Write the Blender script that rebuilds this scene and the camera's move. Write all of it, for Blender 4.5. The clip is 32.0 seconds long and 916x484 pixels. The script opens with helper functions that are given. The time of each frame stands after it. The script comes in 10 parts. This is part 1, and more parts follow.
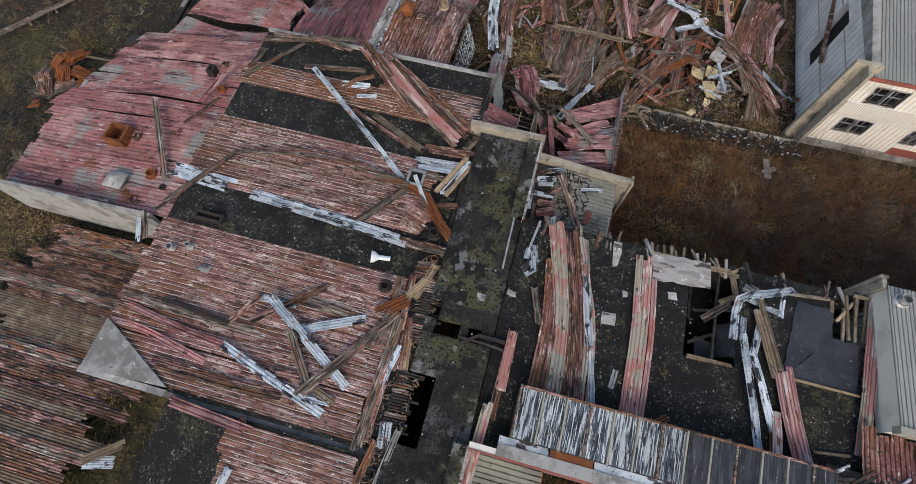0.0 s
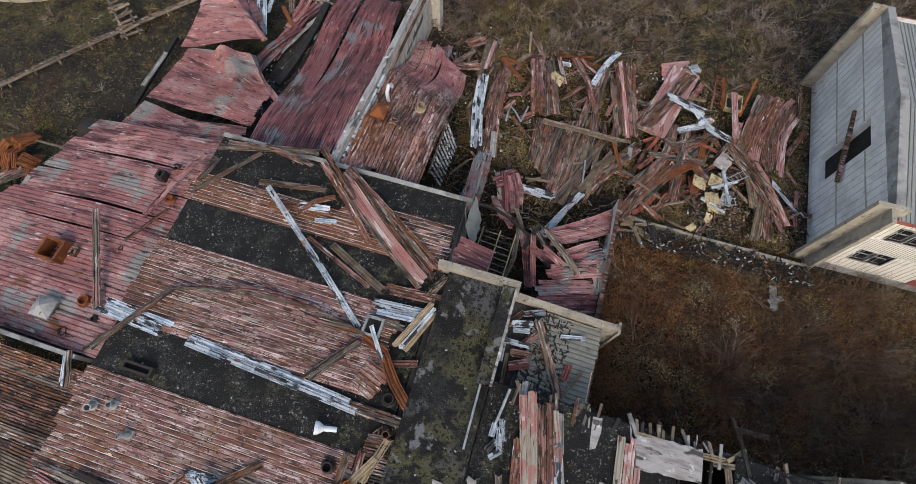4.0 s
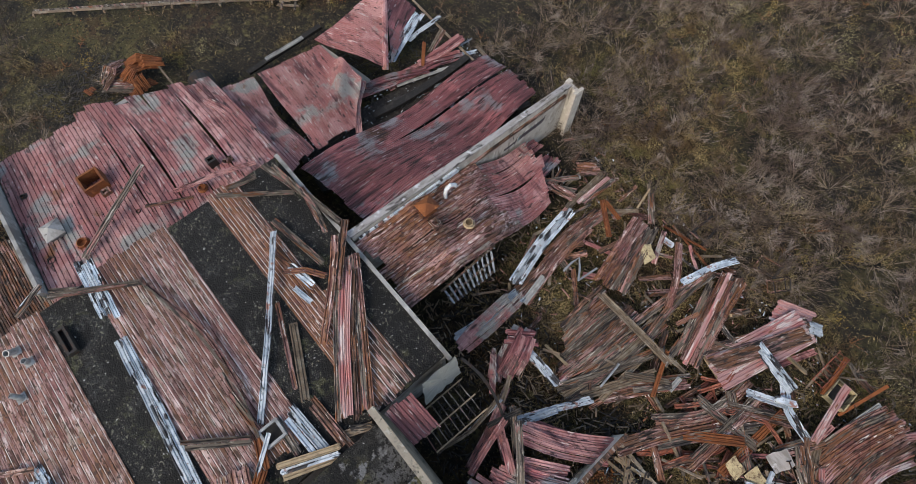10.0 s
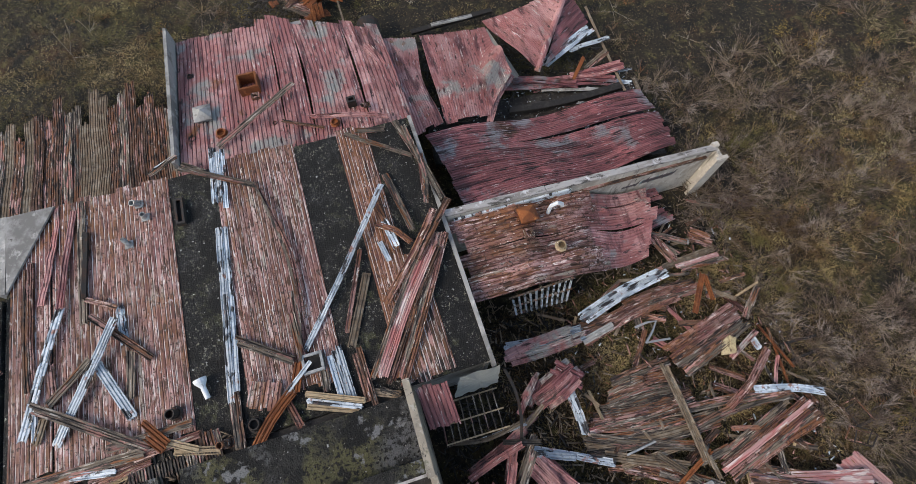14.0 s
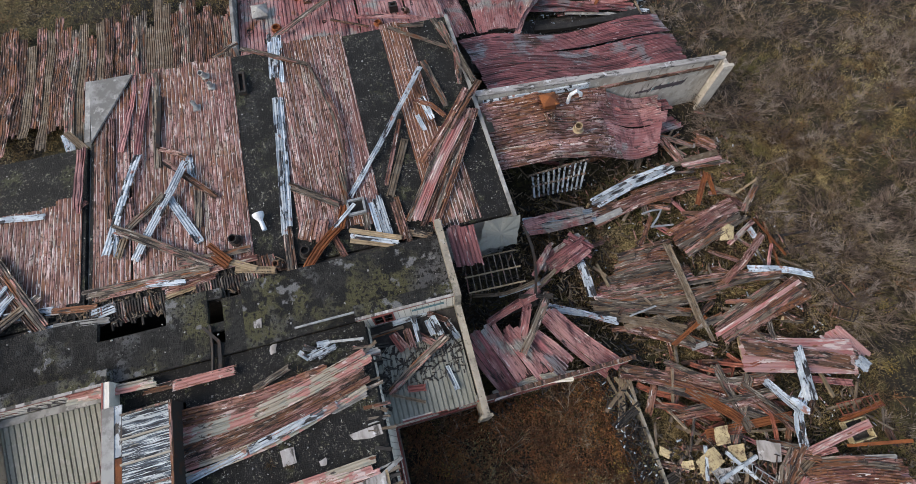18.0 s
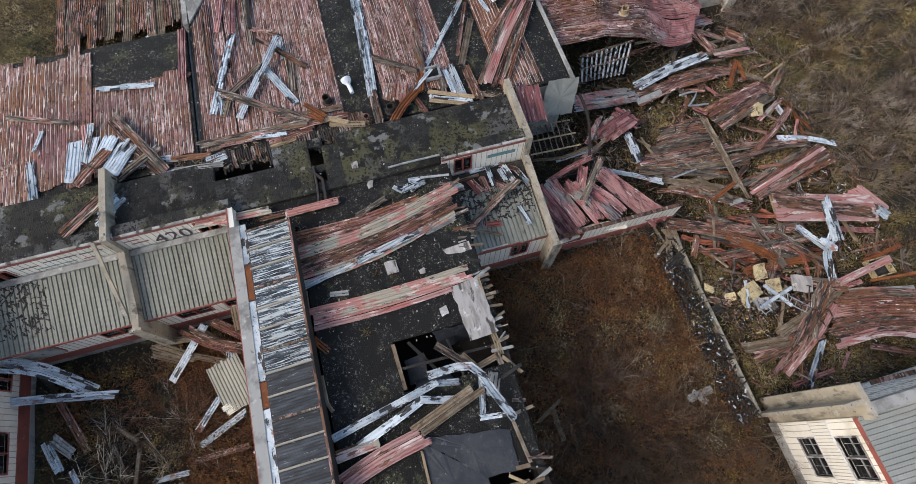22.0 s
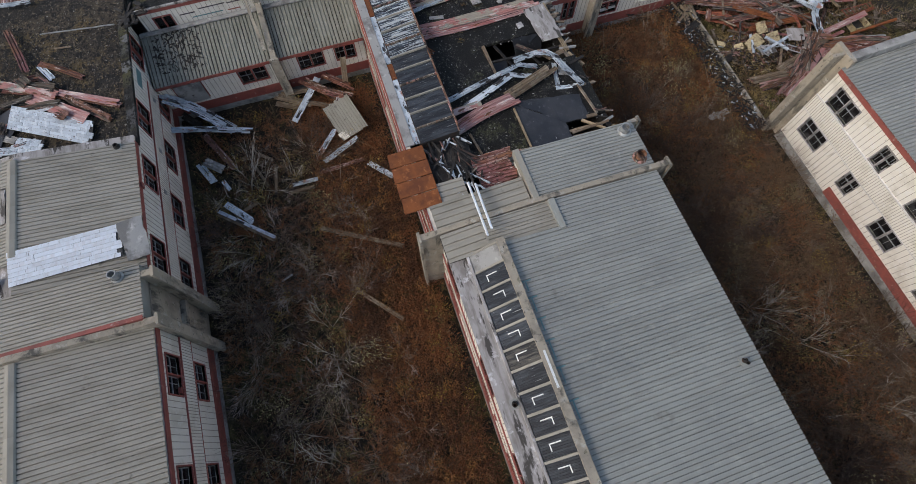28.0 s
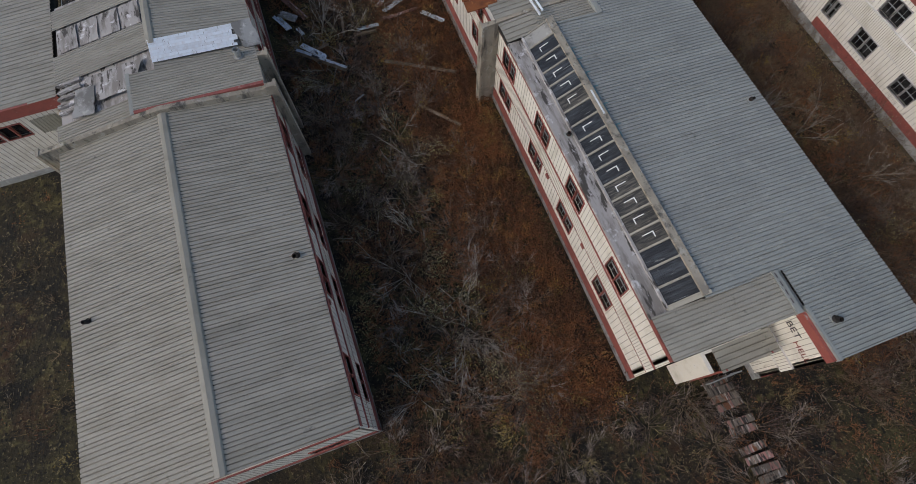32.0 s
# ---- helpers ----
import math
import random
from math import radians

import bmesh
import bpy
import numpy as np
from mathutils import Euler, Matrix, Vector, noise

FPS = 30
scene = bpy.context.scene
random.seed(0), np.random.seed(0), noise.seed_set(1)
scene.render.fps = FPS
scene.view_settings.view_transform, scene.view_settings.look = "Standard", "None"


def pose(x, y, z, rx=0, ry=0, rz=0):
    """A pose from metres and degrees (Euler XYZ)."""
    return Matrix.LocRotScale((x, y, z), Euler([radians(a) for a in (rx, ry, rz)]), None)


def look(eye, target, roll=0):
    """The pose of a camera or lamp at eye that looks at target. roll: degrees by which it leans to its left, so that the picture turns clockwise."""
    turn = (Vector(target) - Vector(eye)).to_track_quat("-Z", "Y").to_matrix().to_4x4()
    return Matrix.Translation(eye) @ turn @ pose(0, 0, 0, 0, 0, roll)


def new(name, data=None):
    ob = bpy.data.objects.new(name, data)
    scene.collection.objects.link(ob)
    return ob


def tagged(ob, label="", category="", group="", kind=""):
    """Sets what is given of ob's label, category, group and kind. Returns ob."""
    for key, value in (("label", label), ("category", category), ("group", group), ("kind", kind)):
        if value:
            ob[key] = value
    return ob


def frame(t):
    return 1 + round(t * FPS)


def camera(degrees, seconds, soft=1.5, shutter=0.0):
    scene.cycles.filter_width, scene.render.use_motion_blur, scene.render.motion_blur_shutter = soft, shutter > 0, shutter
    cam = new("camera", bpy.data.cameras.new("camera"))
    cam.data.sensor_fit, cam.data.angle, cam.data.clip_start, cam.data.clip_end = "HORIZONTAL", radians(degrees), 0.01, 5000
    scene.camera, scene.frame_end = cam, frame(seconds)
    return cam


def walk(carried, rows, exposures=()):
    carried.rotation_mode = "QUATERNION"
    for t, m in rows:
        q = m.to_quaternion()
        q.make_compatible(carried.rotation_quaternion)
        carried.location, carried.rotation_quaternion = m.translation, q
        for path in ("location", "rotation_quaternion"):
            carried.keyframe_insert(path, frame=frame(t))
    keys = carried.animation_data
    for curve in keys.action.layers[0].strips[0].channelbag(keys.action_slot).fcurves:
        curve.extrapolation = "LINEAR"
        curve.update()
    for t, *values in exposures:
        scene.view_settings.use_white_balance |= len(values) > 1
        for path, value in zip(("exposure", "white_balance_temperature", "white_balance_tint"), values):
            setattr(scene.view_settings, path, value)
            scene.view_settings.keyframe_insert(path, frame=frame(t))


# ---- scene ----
cam = camera(85.1, 32.0, soft=0.6)
METRES, EYE, TILT, LEAN, TURN = 70.0, 28.6, -67.0, 0.0, 15.0
ROWS = [
    (0.0, 0.0, 0.0, 0.0, 0.0, 0.0, -0.0),
    (0.5, 0.0034, 0.0047, 0.0123, 0.11, -0.04, -0.28),
    (1.0, 0.007, 0.0094, 0.0244, 0.23, -0.02, -0.57),
    (1.5, 0.0104, 0.0144, 0.037, 0.3, -0.04, -0.83),
    (2.0, 0.014, 0.0196, 0.0498, 0.4, -0.03, -1.03),
    (2.5, 0.0175, 0.0252, 0.0633, 0.47, -0.01, -1.24),
    (3.0, 0.021, 0.031, 0.0779, 0.54, -0.03, -1.44),
    (3.5, 0.0244, 0.0372, 0.0927, 0.62, -0.03, -1.63),
    (5.5, 0.0351, 0.0655, 0.1572, 0.9, -0.15, -2.26),
    (6.0, 0.037, 0.0736, 0.1753, 0.96, -0.23, -2.47),
    (6.5, 0.0397, 0.0811, 0.1919, 1.4, -0.24, -3.49),
    (7.0, 0.0423, 0.0886, 0.2085, 3.09, -0.42, -7.46),
    (7.5, 0.0447, 0.0957, 0.2231, 6.01, -0.91, -14.14),
    (8.0, 0.0485, 0.0995, 0.2296, 7.95, -1.39, -18.29),
    (8.5, 0.0542, 0.1005, 0.2311, 9.95, -2.05, -22.41),
    (9.0, 0.0601, 0.1003, 0.2305, 11.81, -2.76, -26.14),
    (9.5, 0.0647, 0.0992, 0.2285, 13.18, -3.39, -28.76),
    (10.0, 0.0681, 0.0981, 0.2262, 14.52, -4.06, -30.91),
    (10.5, 0.0685, 0.0966, 0.2234, 15.93, -4.85, -33.35),
    (11.0, 0.0685, 0.096, 0.2205, 18.02, -5.92, -36.61),
    (11.5, 0.066, 0.0951, 0.2192, 20.26, -7.38, -39.95),
    (12.0, 0.0636, 0.0948, 0.2192, 22.38, -8.87, -42.7),
    (12.5, 0.0625, 0.0952, 0.2195, 24.35, -10.19, -44.98),
    (13.0, 0.0618, 0.0955, 0.2202, 26.41, -11.68, -47.16),
    (13.5, 0.0612, 0.0953, 0.2219, 28.73, -13.53, -49.34),
    (15.5, 0.0769, 0.091, 0.2172, 32.91, -16.73, -52.74),
    (16.0, 0.0912, 0.0872, 0.209, 33.3, -17.13, -52.96),
    (16.5, 0.1085, 0.083, 0.1975, 33.55, -17.24, -53.1),
    (17.0, 0.1252, 0.0779, 0.1849, 33.65, -17.27, -53.17),
    (17.5, 0.1385, 0.0721, 0.1726, 33.64, -17.29, -53.14),
    (18.0, 0.1491, 0.0664, 0.1591, 33.49, -17.07, -53.11),
    (18.5, 0.1577, 0.061, 0.1472, 33.43, -17.06, -53.08),
    (19.0, 0.167, 0.0552, 0.1339, 33.31, -17.01, -53.07),
    (19.5, 0.1767, 0.0494, 0.1212, 33.28, -17.13, -53.01),
    (20.0, 0.187, 0.0439, 0.1083, 33.22, -17.13, -52.9),
    (20.5, 0.1961, 0.0388, 0.0953, 33.01, -17.0, -52.75),
    (21.0, 0.2045, 0.0336, 0.0831, 32.87, -17.03, -52.65),
    (21.5, 0.214, 0.0292, 0.0701, 32.8, -16.95, -52.5),
    (22.0, 0.2238, 0.0245, 0.0574, 32.67, -16.91, -52.36),
    (22.5, 0.2347, 0.0196, 0.0446, 32.56, -16.85, -52.21),
    (23.0, 0.2466, 0.0142, 0.0318, 32.48, -16.84, -52.05),
    (23.5, 0.26, 0.0092, 0.0183, 32.39, -16.73, -51.9),
    (24.0, 0.2742, 0.0037, 0.0046, 32.22, -16.61, -51.72),
    (24.5, 0.2894, -0.0022, -0.0097, 32.04, -16.44, -51.53),
    (25.0, 0.3047, -0.0087, -0.0244, 31.83, -16.31, -51.35),
    (25.5, 0.32, -0.0154, -0.0395, 31.62, -16.18, -51.17),
    (27.5, 0.3836, -0.0427, -0.1041, 30.88, -15.48, -50.4),
    (28.0, 0.4003, -0.05, -0.1211, 30.7, -15.32, -50.24),
    (28.5, 0.4167, -0.0575, -0.1379, 30.54, -15.24, -50.06),
    (29.0, 0.433, -0.0649, -0.1556, 30.36, -15.06, -49.9),
    (29.5, 0.4494, -0.0723, -0.173, 30.24, -14.93, -49.74),
    (30.0, 0.4657, -0.0796, -0.1903, 30.09, -14.81, -49.56),
    (30.5, 0.4821, -0.087, -0.2075, 29.98, -14.7, -49.37),
    (31.0, 0.4988, -0.0944, -0.2244, 29.85, -14.55, -49.22),
    (31.5, 0.5151, -0.1023, -0.2413, 29.67, -14.46, -49.02),
    (32.0, 0.5309, -0.11, -0.2586, 29.57, -14.42, -48.86),
]
walk(cam, [(t, pose(0, 0, EYE, TILT, LEAN, TURN) @ pose(METRES * x, METRES * y, METRES * z, 90 + pitch, roll, yaw)) for t, x, y, z, yaw, pitch, roll in ROWS], exposures=((0,.43,7400,10),(4,.5,7400,10),(13,.6,7400,10),(22,.68,7300,10),(25.5,.5,7200,10),(28,.2,7100,11),(30,.08,7050,11),(32,-.14,6900,11)))

# ---- world and light ----
world = bpy.data.worlds.new("sky")
scene.world = world
world.use_nodes = True
wn = world.node_tree.nodes
sky = wn.new("ShaderNodeTexSky")
sky.sky_type, sky.sun_disc = "NISHITA", False
SUN_EL, SUN_AZ = 40.0, 168.0  # degrees; azimuth clockwise from +y
sky.sun_elevation, sky.sun_rotation = radians(SUN_EL), radians(SUN_AZ)
sky.air_density, sky.dust_density, sky.ozone_density = 1.0, 2.0, 0.9
wn["Background"].inputs["Strength"].default_value = 0.15
world.node_tree.links.new(sky.outputs[0], wn["Background"].inputs[0])
sun = new("sun", bpy.data.lights.new("sun", "SUN"))
sun.data.energy, sun.data.angle, sun.data.color = 0.85, radians(20), (1.0, 0.97, 0.93)
_a, _e = radians(SUN_AZ), radians(SUN_EL)
sun.matrix_world = look((math.sin(_a) * math.cos(_e) * 60, math.cos(_a) * math.cos(_e) * 60, math.sin(_e) * 60), (0, 0, 0))


# ---- materials ----
def mat(name, base, rough=0.8, metal=0.0, layers=(), bump=(), vary=0.12, shift=True):
    """layers: (colour, scale or (sx, sy, sz), low, high, detail); bump: (scale, height)."""
    m = bpy.data.materials.new(name)
    m.use_nodes = True
    nt = m.node_tree
    N, L = nt.nodes, nt.links
    b = N["Principled BSDF"]
    b.inputs["Roughness"].default_value, b.inputs["Metallic"].default_value = rough, metal
    geo, info = N.new("ShaderNodeNewGeometry"), N.new("ShaderNodeObjectInfo")
    pos = N.new("ShaderNodeTexCoord").outputs["Object"]
    if shift:
        mul, add = N.new("ShaderNodeMath"), N.new("ShaderNodeVectorMath")
        mul.operation, mul.inputs[1].default_value = "MULTIPLY", 53.0
        L.new(info.outputs["Random"], mul.inputs[0])
        L.new(pos, add.inputs[0])
        L.new(mul.outputs[0], add.inputs[1])
        pos = add.outputs[0]

    def noise_at(scale, detail, fixed=False):
        v = geo.outputs["Position"] if fixed else pos
        origin = v
        if isinstance(scale, tuple):
            vm = N.new("ShaderNodeVectorMath")
            vm.operation = "MULTIPLY"
            vm.inputs[1].default_value = scale
            L.new(origin, vm.inputs[0])
            v, scale = vm.outputs[0], 1.0
        if detail == "cell":
            fl, wnz = N.new("ShaderNodeVectorMath"), N.new("ShaderNodeTexWhiteNoise")
            fl.operation = "FLOOR"
            L.new(v, fl.inputs[0])
            L.new(fl.outputs[0], wnz.inputs["Vector"])
            return wnz.outputs["Value"]
        t = N.new("ShaderNodeTexNoise")
        t.inputs["Scale"].default_value, t.inputs["Detail"].default_value, t.inputs["Roughness"].default_value = scale, detail, 0.62
        L.new(v, t.inputs["Vector"])
        return t.outputs["Fac"]

    def mix(fac, a, c, mode="MIX"):
        x = N.new("ShaderNodeMix")
        x.data_type, x.blend_type = "RGBA", mode
        if isinstance(fac, float):
            x.inputs[0].default_value = fac
        else:
            L.new(fac, x.inputs[0])
        for sock, val in ((x.inputs[6], a), (x.inputs[7], c)):
            if isinstance(val, tuple):
                sock.default_value = (*val, 1)
            else:
                L.new(val, sock)
        return x.outputs[2]

    col = base
    for colour, scale, lo, hi, detail, *fixed in layers:
        r = N.new("ShaderNodeMapRange")
        r.inputs["From Min"].default_value, r.inputs["From Max"].default_value = lo, hi
        L.new(noise_at(scale, detail, bool(fixed)), r.inputs["Value"])
        col = mix(r.outputs[0], col, colour)
    if vary:
        hs, r = N.new("ShaderNodeHueSaturation"), N.new("ShaderNodeMapRange")
        r.inputs["To Min"].default_value, r.inputs["To Max"].default_value = 1 - vary, 1 + vary
        L.new(info.outputs["Random"], r.inputs["Value"])
        L.new(r.outputs[0], hs.inputs["Value"])
        if isinstance(col, tuple):
            hs.inputs["Color"].default_value = (*col, 1)
        else:
            L.new(col, hs.inputs["Color"])
        col = hs.outputs[0]
    if isinstance(col, tuple):
        b.inputs["Base Color"].default_value = (*col, 1)
    else:
        L.new(col, b.inputs["Base Color"])
    if bump:
        bm_ = N.new("ShaderNodeBump")
        bm_.inputs["Strength"].default_value, bm_.inputs["Distance"].default_value = 0.8, bump[1]
        L.new(noise_at(bump[0], 4.0), bm_.inputs["Height"])
        L.new(bm_.outputs[0], b.inputs["Normal"])
    return m


RUST, RUST_D = (0.2, 0.075, 0.024), (0.065, 0.03, 0.018)
# The palest pink streak layer also paints in highlights along the ribs.
RED_HALL = mat("faded_red_sheet", (0.31, 0.172, 0.158), 0.65, 0.0, (
    ((0.46, 0.28, 0.26), (0.4, 5.0, 1.0), 0.35, 1.35, "cell"), ((0.6, 0.48, 0.46), (0.8, 3.0, 2.5), 0.55, 0.585, 7), ((0.36, 0.32, 0.27), (0.35, 2.2, 2), 0.57, 0.59, 7), ((0.24, 0.09, 0.036), (2.3, 5.0, 1.0), 0.62, 1.3, "cell"),
    ((0.18, 0.082, 0.045), (0.3, 3.5, 3), 0.53, 0.56, 7), ((0.2, 0.084, 0.038), 0.16, 0.47, 0.57, 8, 1), ((0.22, 0.09, 0.088), 0.19, 0.54, 0.64, 7, 1), ((0.5, 0.33, 0.3), (2.9, 5.0, 1.0), 0.8, 1.4, "cell"), (RUST_D, (1.3, 4.5, 4), 0.55, 0.58, 7), ((0.05, 0.025, 0.02), 6.0, 0.57, 0.61, 6), ((0.68, 0.63, 0.6), (1.6, 7.0, 6), 0.62, 0.64, 7), ((0.12, 0.045, 0.038), (0.7, 9.0, 6), 0.54, 0.59, 6)), (22, 0.02), 0.24)
# Pale colour imitates light caught on the sheet edges, broken by red and rust.
EDGE_GLINT = mat("painted_edge_highlight", (0.78, 0.71, 0.67), 0.5, 0.0, (((0.42, 0.25, 0.22), (0.8, 5, 5), 0.48, 0.55, 6), ((0.2, 0.09, 0.05), (1.2, 6, 6), 0.57, 0.62, 6)), (), 0.2)
RED_DEEP = mat("crimson_red_sheet", (0.33, 0.125, 0.122), 0.6, 0.0, (
    ((0.43, 0.22, 0.21), (0.35, 3.3, 1), 0.3, 1.5, "cell"), ((0.48, 0.26, 0.25), 0.4, 0.5, 0.58, 7, 1), ((0.29, 0.285, 0.27), 0.28, 0.56, 0.62, 8, 1), ((0.12, 0.045, 0.05), (0.3, 1.6, 1), 0.53, 0.64, 7, 1),
    (RUST, 0.35, 0.63, 0.69, 6, 1), ((0.6, 0.5, 0.48), (1.0, 6, 5), 0.61, 0.65, 7), ((0.06, 0.03, 0.03), (1.0, 4.0, 4), 0.59, 0.63, 7), ((0.05, 0.025, 0.025), 8.0, 0.62, 0.7, 4)), (20, 0.02), 0.2)
RED_BRUISE = mat("scorched_red_sheet", (0.21, 0.07, 0.075), 0.6, 0.0, (
    ((0.36, 0.15, 0.155), (0.3, 3.0, 1), 0.3, 1.5, "cell"), ((0.24, 0.235, 0.25), 0.35, 0.54, 0.6, 7, 1), ((0.4, 0.14, 0.145), 0.5, 0.55, 0.64, 7, 1), ((0.09, 0.03, 0.034), (0.3, 2.6, 1), 0.5, 0.62, 7),
    (RUST_D, 0.3, 0.6, 0.68, 6, 1), ((0.46, 0.36, 0.36), (1.2, 8, 3), 0.62, 0.65, 7), ((0.03, 0.015, 0.016), (0.6, 6, 3), 0.57, 0.61, 7)), (20, 0.02), 0.22)
SHEET_RUST = mat("rusted_brown_sheet", (0.12, 0.066, 0.045), 0.85, 0.0, (
    ((0.18, 0.08, 0.042), (0.5, 3.0, 3), 0.5, 0.55, 7), ((0.35, 0.2, 0.18), (0.6, 2.8, 3), 0.54, 0.57, 7), ((0.028, 0.02, 0.018), (1.2, 5, 5), 0.52, 0.57, 7), ((0.4, 0.35, 0.31), (1.6, 8, 8), 0.6, 0.63, 6)), (22, 0.02), 0.35)
SHEET_GREY = mat("weathered_grey_brown_sheet", (0.15, 0.125, 0.1), 0.85, 0.0, (
    ((0.3, 0.15, 0.13), (0.5, 2.8, 3), 0.54, 0.57, 7), ((0.04, 0.033, 0.03), (1.0, 5, 5), 0.51, 0.56, 7), ((0.4, 0.37, 0.33), (1.0, 6, 6), 0.57, 0.61, 6), ((0.16, 0.065, 0.03), (0.5, 3, 3), 0.58, 0.62, 6)), (22, 0.02), 0.36)
PINK_ROOF = mat("bleached_pink_sheet", (0.43, 0.245, 0.235), 0.65, 0.0, (((0.62, 0.52, 0.5), (0.6, 2.6, 2), 0.54, 0.58, 8), ((0.42, 0.16, 0.15), (0.5, 3.0, 2), 0.54, 0.6, 7), ((0.2, 0.08, 0.04), (0.9, 4, 3), 0.6, 0.64, 7)), (20, 0.012), 0.15)
RED_IRON = mat("iron_red_sheet", (0.2, 0.06, 0.036), 0.8, 0.0, (((0.29, 0.1, 0.06), (0.5, 3.0, 3), 0.5, 0.58, 7), ((0.07, 0.03, 0.022), (1.2, 5, 5), 0.54, 0.6, 7), ((0.34, 0.22, 0.19), (1.4, 7, 6), 0.62, 0.66, 6)), (20, 0.015), 0.3)
SHEET_WHITE = mat("white_enamel_sheet", (0.57, 0.64, 0.7), 0.45, 0.0, (
    ((0.34, 0.41, 0.48), 1.2, 0.46, 0.56, 7), ((0.03, 0.028, 0.03), (1.0, 3.0, 3), 0.56, 0.58, 7), ((0.025, 0.026, 0.03), (1.7, 6.0, 5), 0.945, 0.95, "cell"), ((0.2, 0.25, 0.3), (1.3, 6.0, 5), 0.75, 1.4, "cell"), ((0.1, 0.09, 0.085), 6.0, 0.6, 0.66, 6), ((0.3, 0.16, 0.13), 1.6, 0.61, 0.66, 6)), (30, 0.008), 0.25)
PLATE = mat("stained_pale_zinc_plate", (0.58, 0.66, 0.73), 0.45, 0.0, (((0.42, 0.49, 0.56), 1.5, 0.46, 0.6, 7), ((0.68, 0.74, 0.79), (0.8, 5, 1), 0.54, 0.62, 6), ((0.14, 0.14, 0.15), 4.0, 0.63, 0.66, 7)), (25, 0.006), 0.12)
SHEET_BARE = mat("bright_zinc_sheet", (0.74, 0.81, 0.88), 0.4, 0.0, (((0.66, 0.69, 0.73), (0.8, 3, 1), 0.45, 0.65, 4), ((0.3, 0.32, 0.34), (1.5, 8, 8), 0.64, 0.7, 5)), (20, 0.003), 0.08)
ROOF_GREY = mat("grey_green_painted_sheet", (0.3, 0.318, 0.3), 0.5, 0.0, (
    ((0.25, 0.265, 0.255), 0.25, 0.42, 0.62, 5, 1), ((0.34, 0.352, 0.33), 2.5, 0.55, 0.7, 5), ((0.26, 0.27, 0.25), (0.5, 6, 1), 0.52, 0.62, 5), ((0.15, 0.15, 0.135), 0.8, 0.66, 0.8, 6, 1), ((0.14, 0.13, 0.115), 5.0, 0.68, 0.74, 5)), (25, 0.004), 0.05)
ROOF_TAN = mat("tan_painted_sheet", (0.315, 0.305, 0.265), 0.6, 0.0, (
    ((0.26, 0.25, 0.212), (0.5, 1.2, 1), 0.45, 0.62, 5), ((0.12, 0.115, 0.1), 1.2, 0.64, 0.74, 6)), (25, 0.004), 0.06)
FELT = mat("black_bitumen_felt", (0.004, 0.004, 0.005), 0.8, 0.0, (
    ((0.018, 0.019, 0.02), 0.45, 0.53, 0.6, 8), ((0.04, 0.042, 0.018), 0.6, 0.55, 0.62, 8), ((0.17, 0.17, 0.13), 7.0, 0.58, 0.63, 9), ((0.16, 0.16, 0.14), 16.0, 0.59, 0.63, 7), ((0.002, 0.002, 0.002), 1.1, 0.48, 0.55, 9), ((0.002, 0.002, 0.002), 6.0, 0.53, 0.56, 8),
    ((0.4, 0.41, 0.38), 4.5, 0.67, 0.68, 9), ((0.38, 0.38, 0.35), 13.0, 0.675, 0.69, 5)), (14, 0.12), 0.1)
FELT_MOSS = mat("mossy_bitumen_felt", (0.02, 0.02, 0.019), 0.9, 0.0, (
    ((0.085, 0.087, 0.09), 0.3, 0.52, 0.58, 9), ((0.075, 0.072, 0.032), 0.35, 0.5, 0.6, 9), ((0.19, 0.185, 0.12), 7.0, 0.57, 0.63, 9), ((0.003, 0.003, 0.003), 0.4, 0.57, 0.62, 9, 1),
    ((0.006, 0.006, 0.006), 1.6, 0.54, 0.59, 9), ((0.005, 0.005, 0.005), 7.0, 0.54, 0.58, 8), ((0.17, 0.175, 0.18), 0.7, 0.61, 0.64, 9), ((0.36, 0.36, 0.33), 13.0, 0.675, 0.69, 5)), (14, 0.14), 0.1)
ROOF_OLD = mat("mossy_grey_painted_sheet", (0.235, 0.24, 0.21), 0.65, 0.0, (
    ((0.18, 0.185, 0.155), (0.5, 1.2, 1), 0.45, 0.62, 6), ((0.28, 0.28, 0.255), 3.0, 0.56, 0.68, 5), ((0.08, 0.082, 0.065), 1.2, 0.62, 0.72, 7)), (25, 0.004), 0.06)
FELT_SLICK = mat("smooth_black_membrane", (0.026, 0.03, 0.038), 0.45, 0.0, (((0.05, 0.053, 0.06), 0.5, 0.45, 0.6, 6), ((0.09, 0.095, 0.1), 4, 0.6, 0.7, 5)), (5, 0.02), 0.1)
PANEL_BLACK = mat("black_ribbed_panel", (0.011, 0.016, 0.024), 0.7, 0.0, (((0.045, 0.055, 0.07), (0.8, 5, 1), 0.45, 0.62, 7), ((0.3, 0.33, 0.34), (1, 18, 1), 0.65, 0.67, 8)), (20, 0.006), 0.2)
PANEL_WORN = mat("worn_grey_ribbed_panel", (0.03, 0.032, 0.036), 0.85, 0.0, (((0.1, 0.098, 0.09), (1.2, 9, 1), 0.46, 0.6, 6), ((0.22, 0.2, 0.165), (1.5, 14, 1), 0.6, 0.68, 5)), (20, 0.006), 0.15)
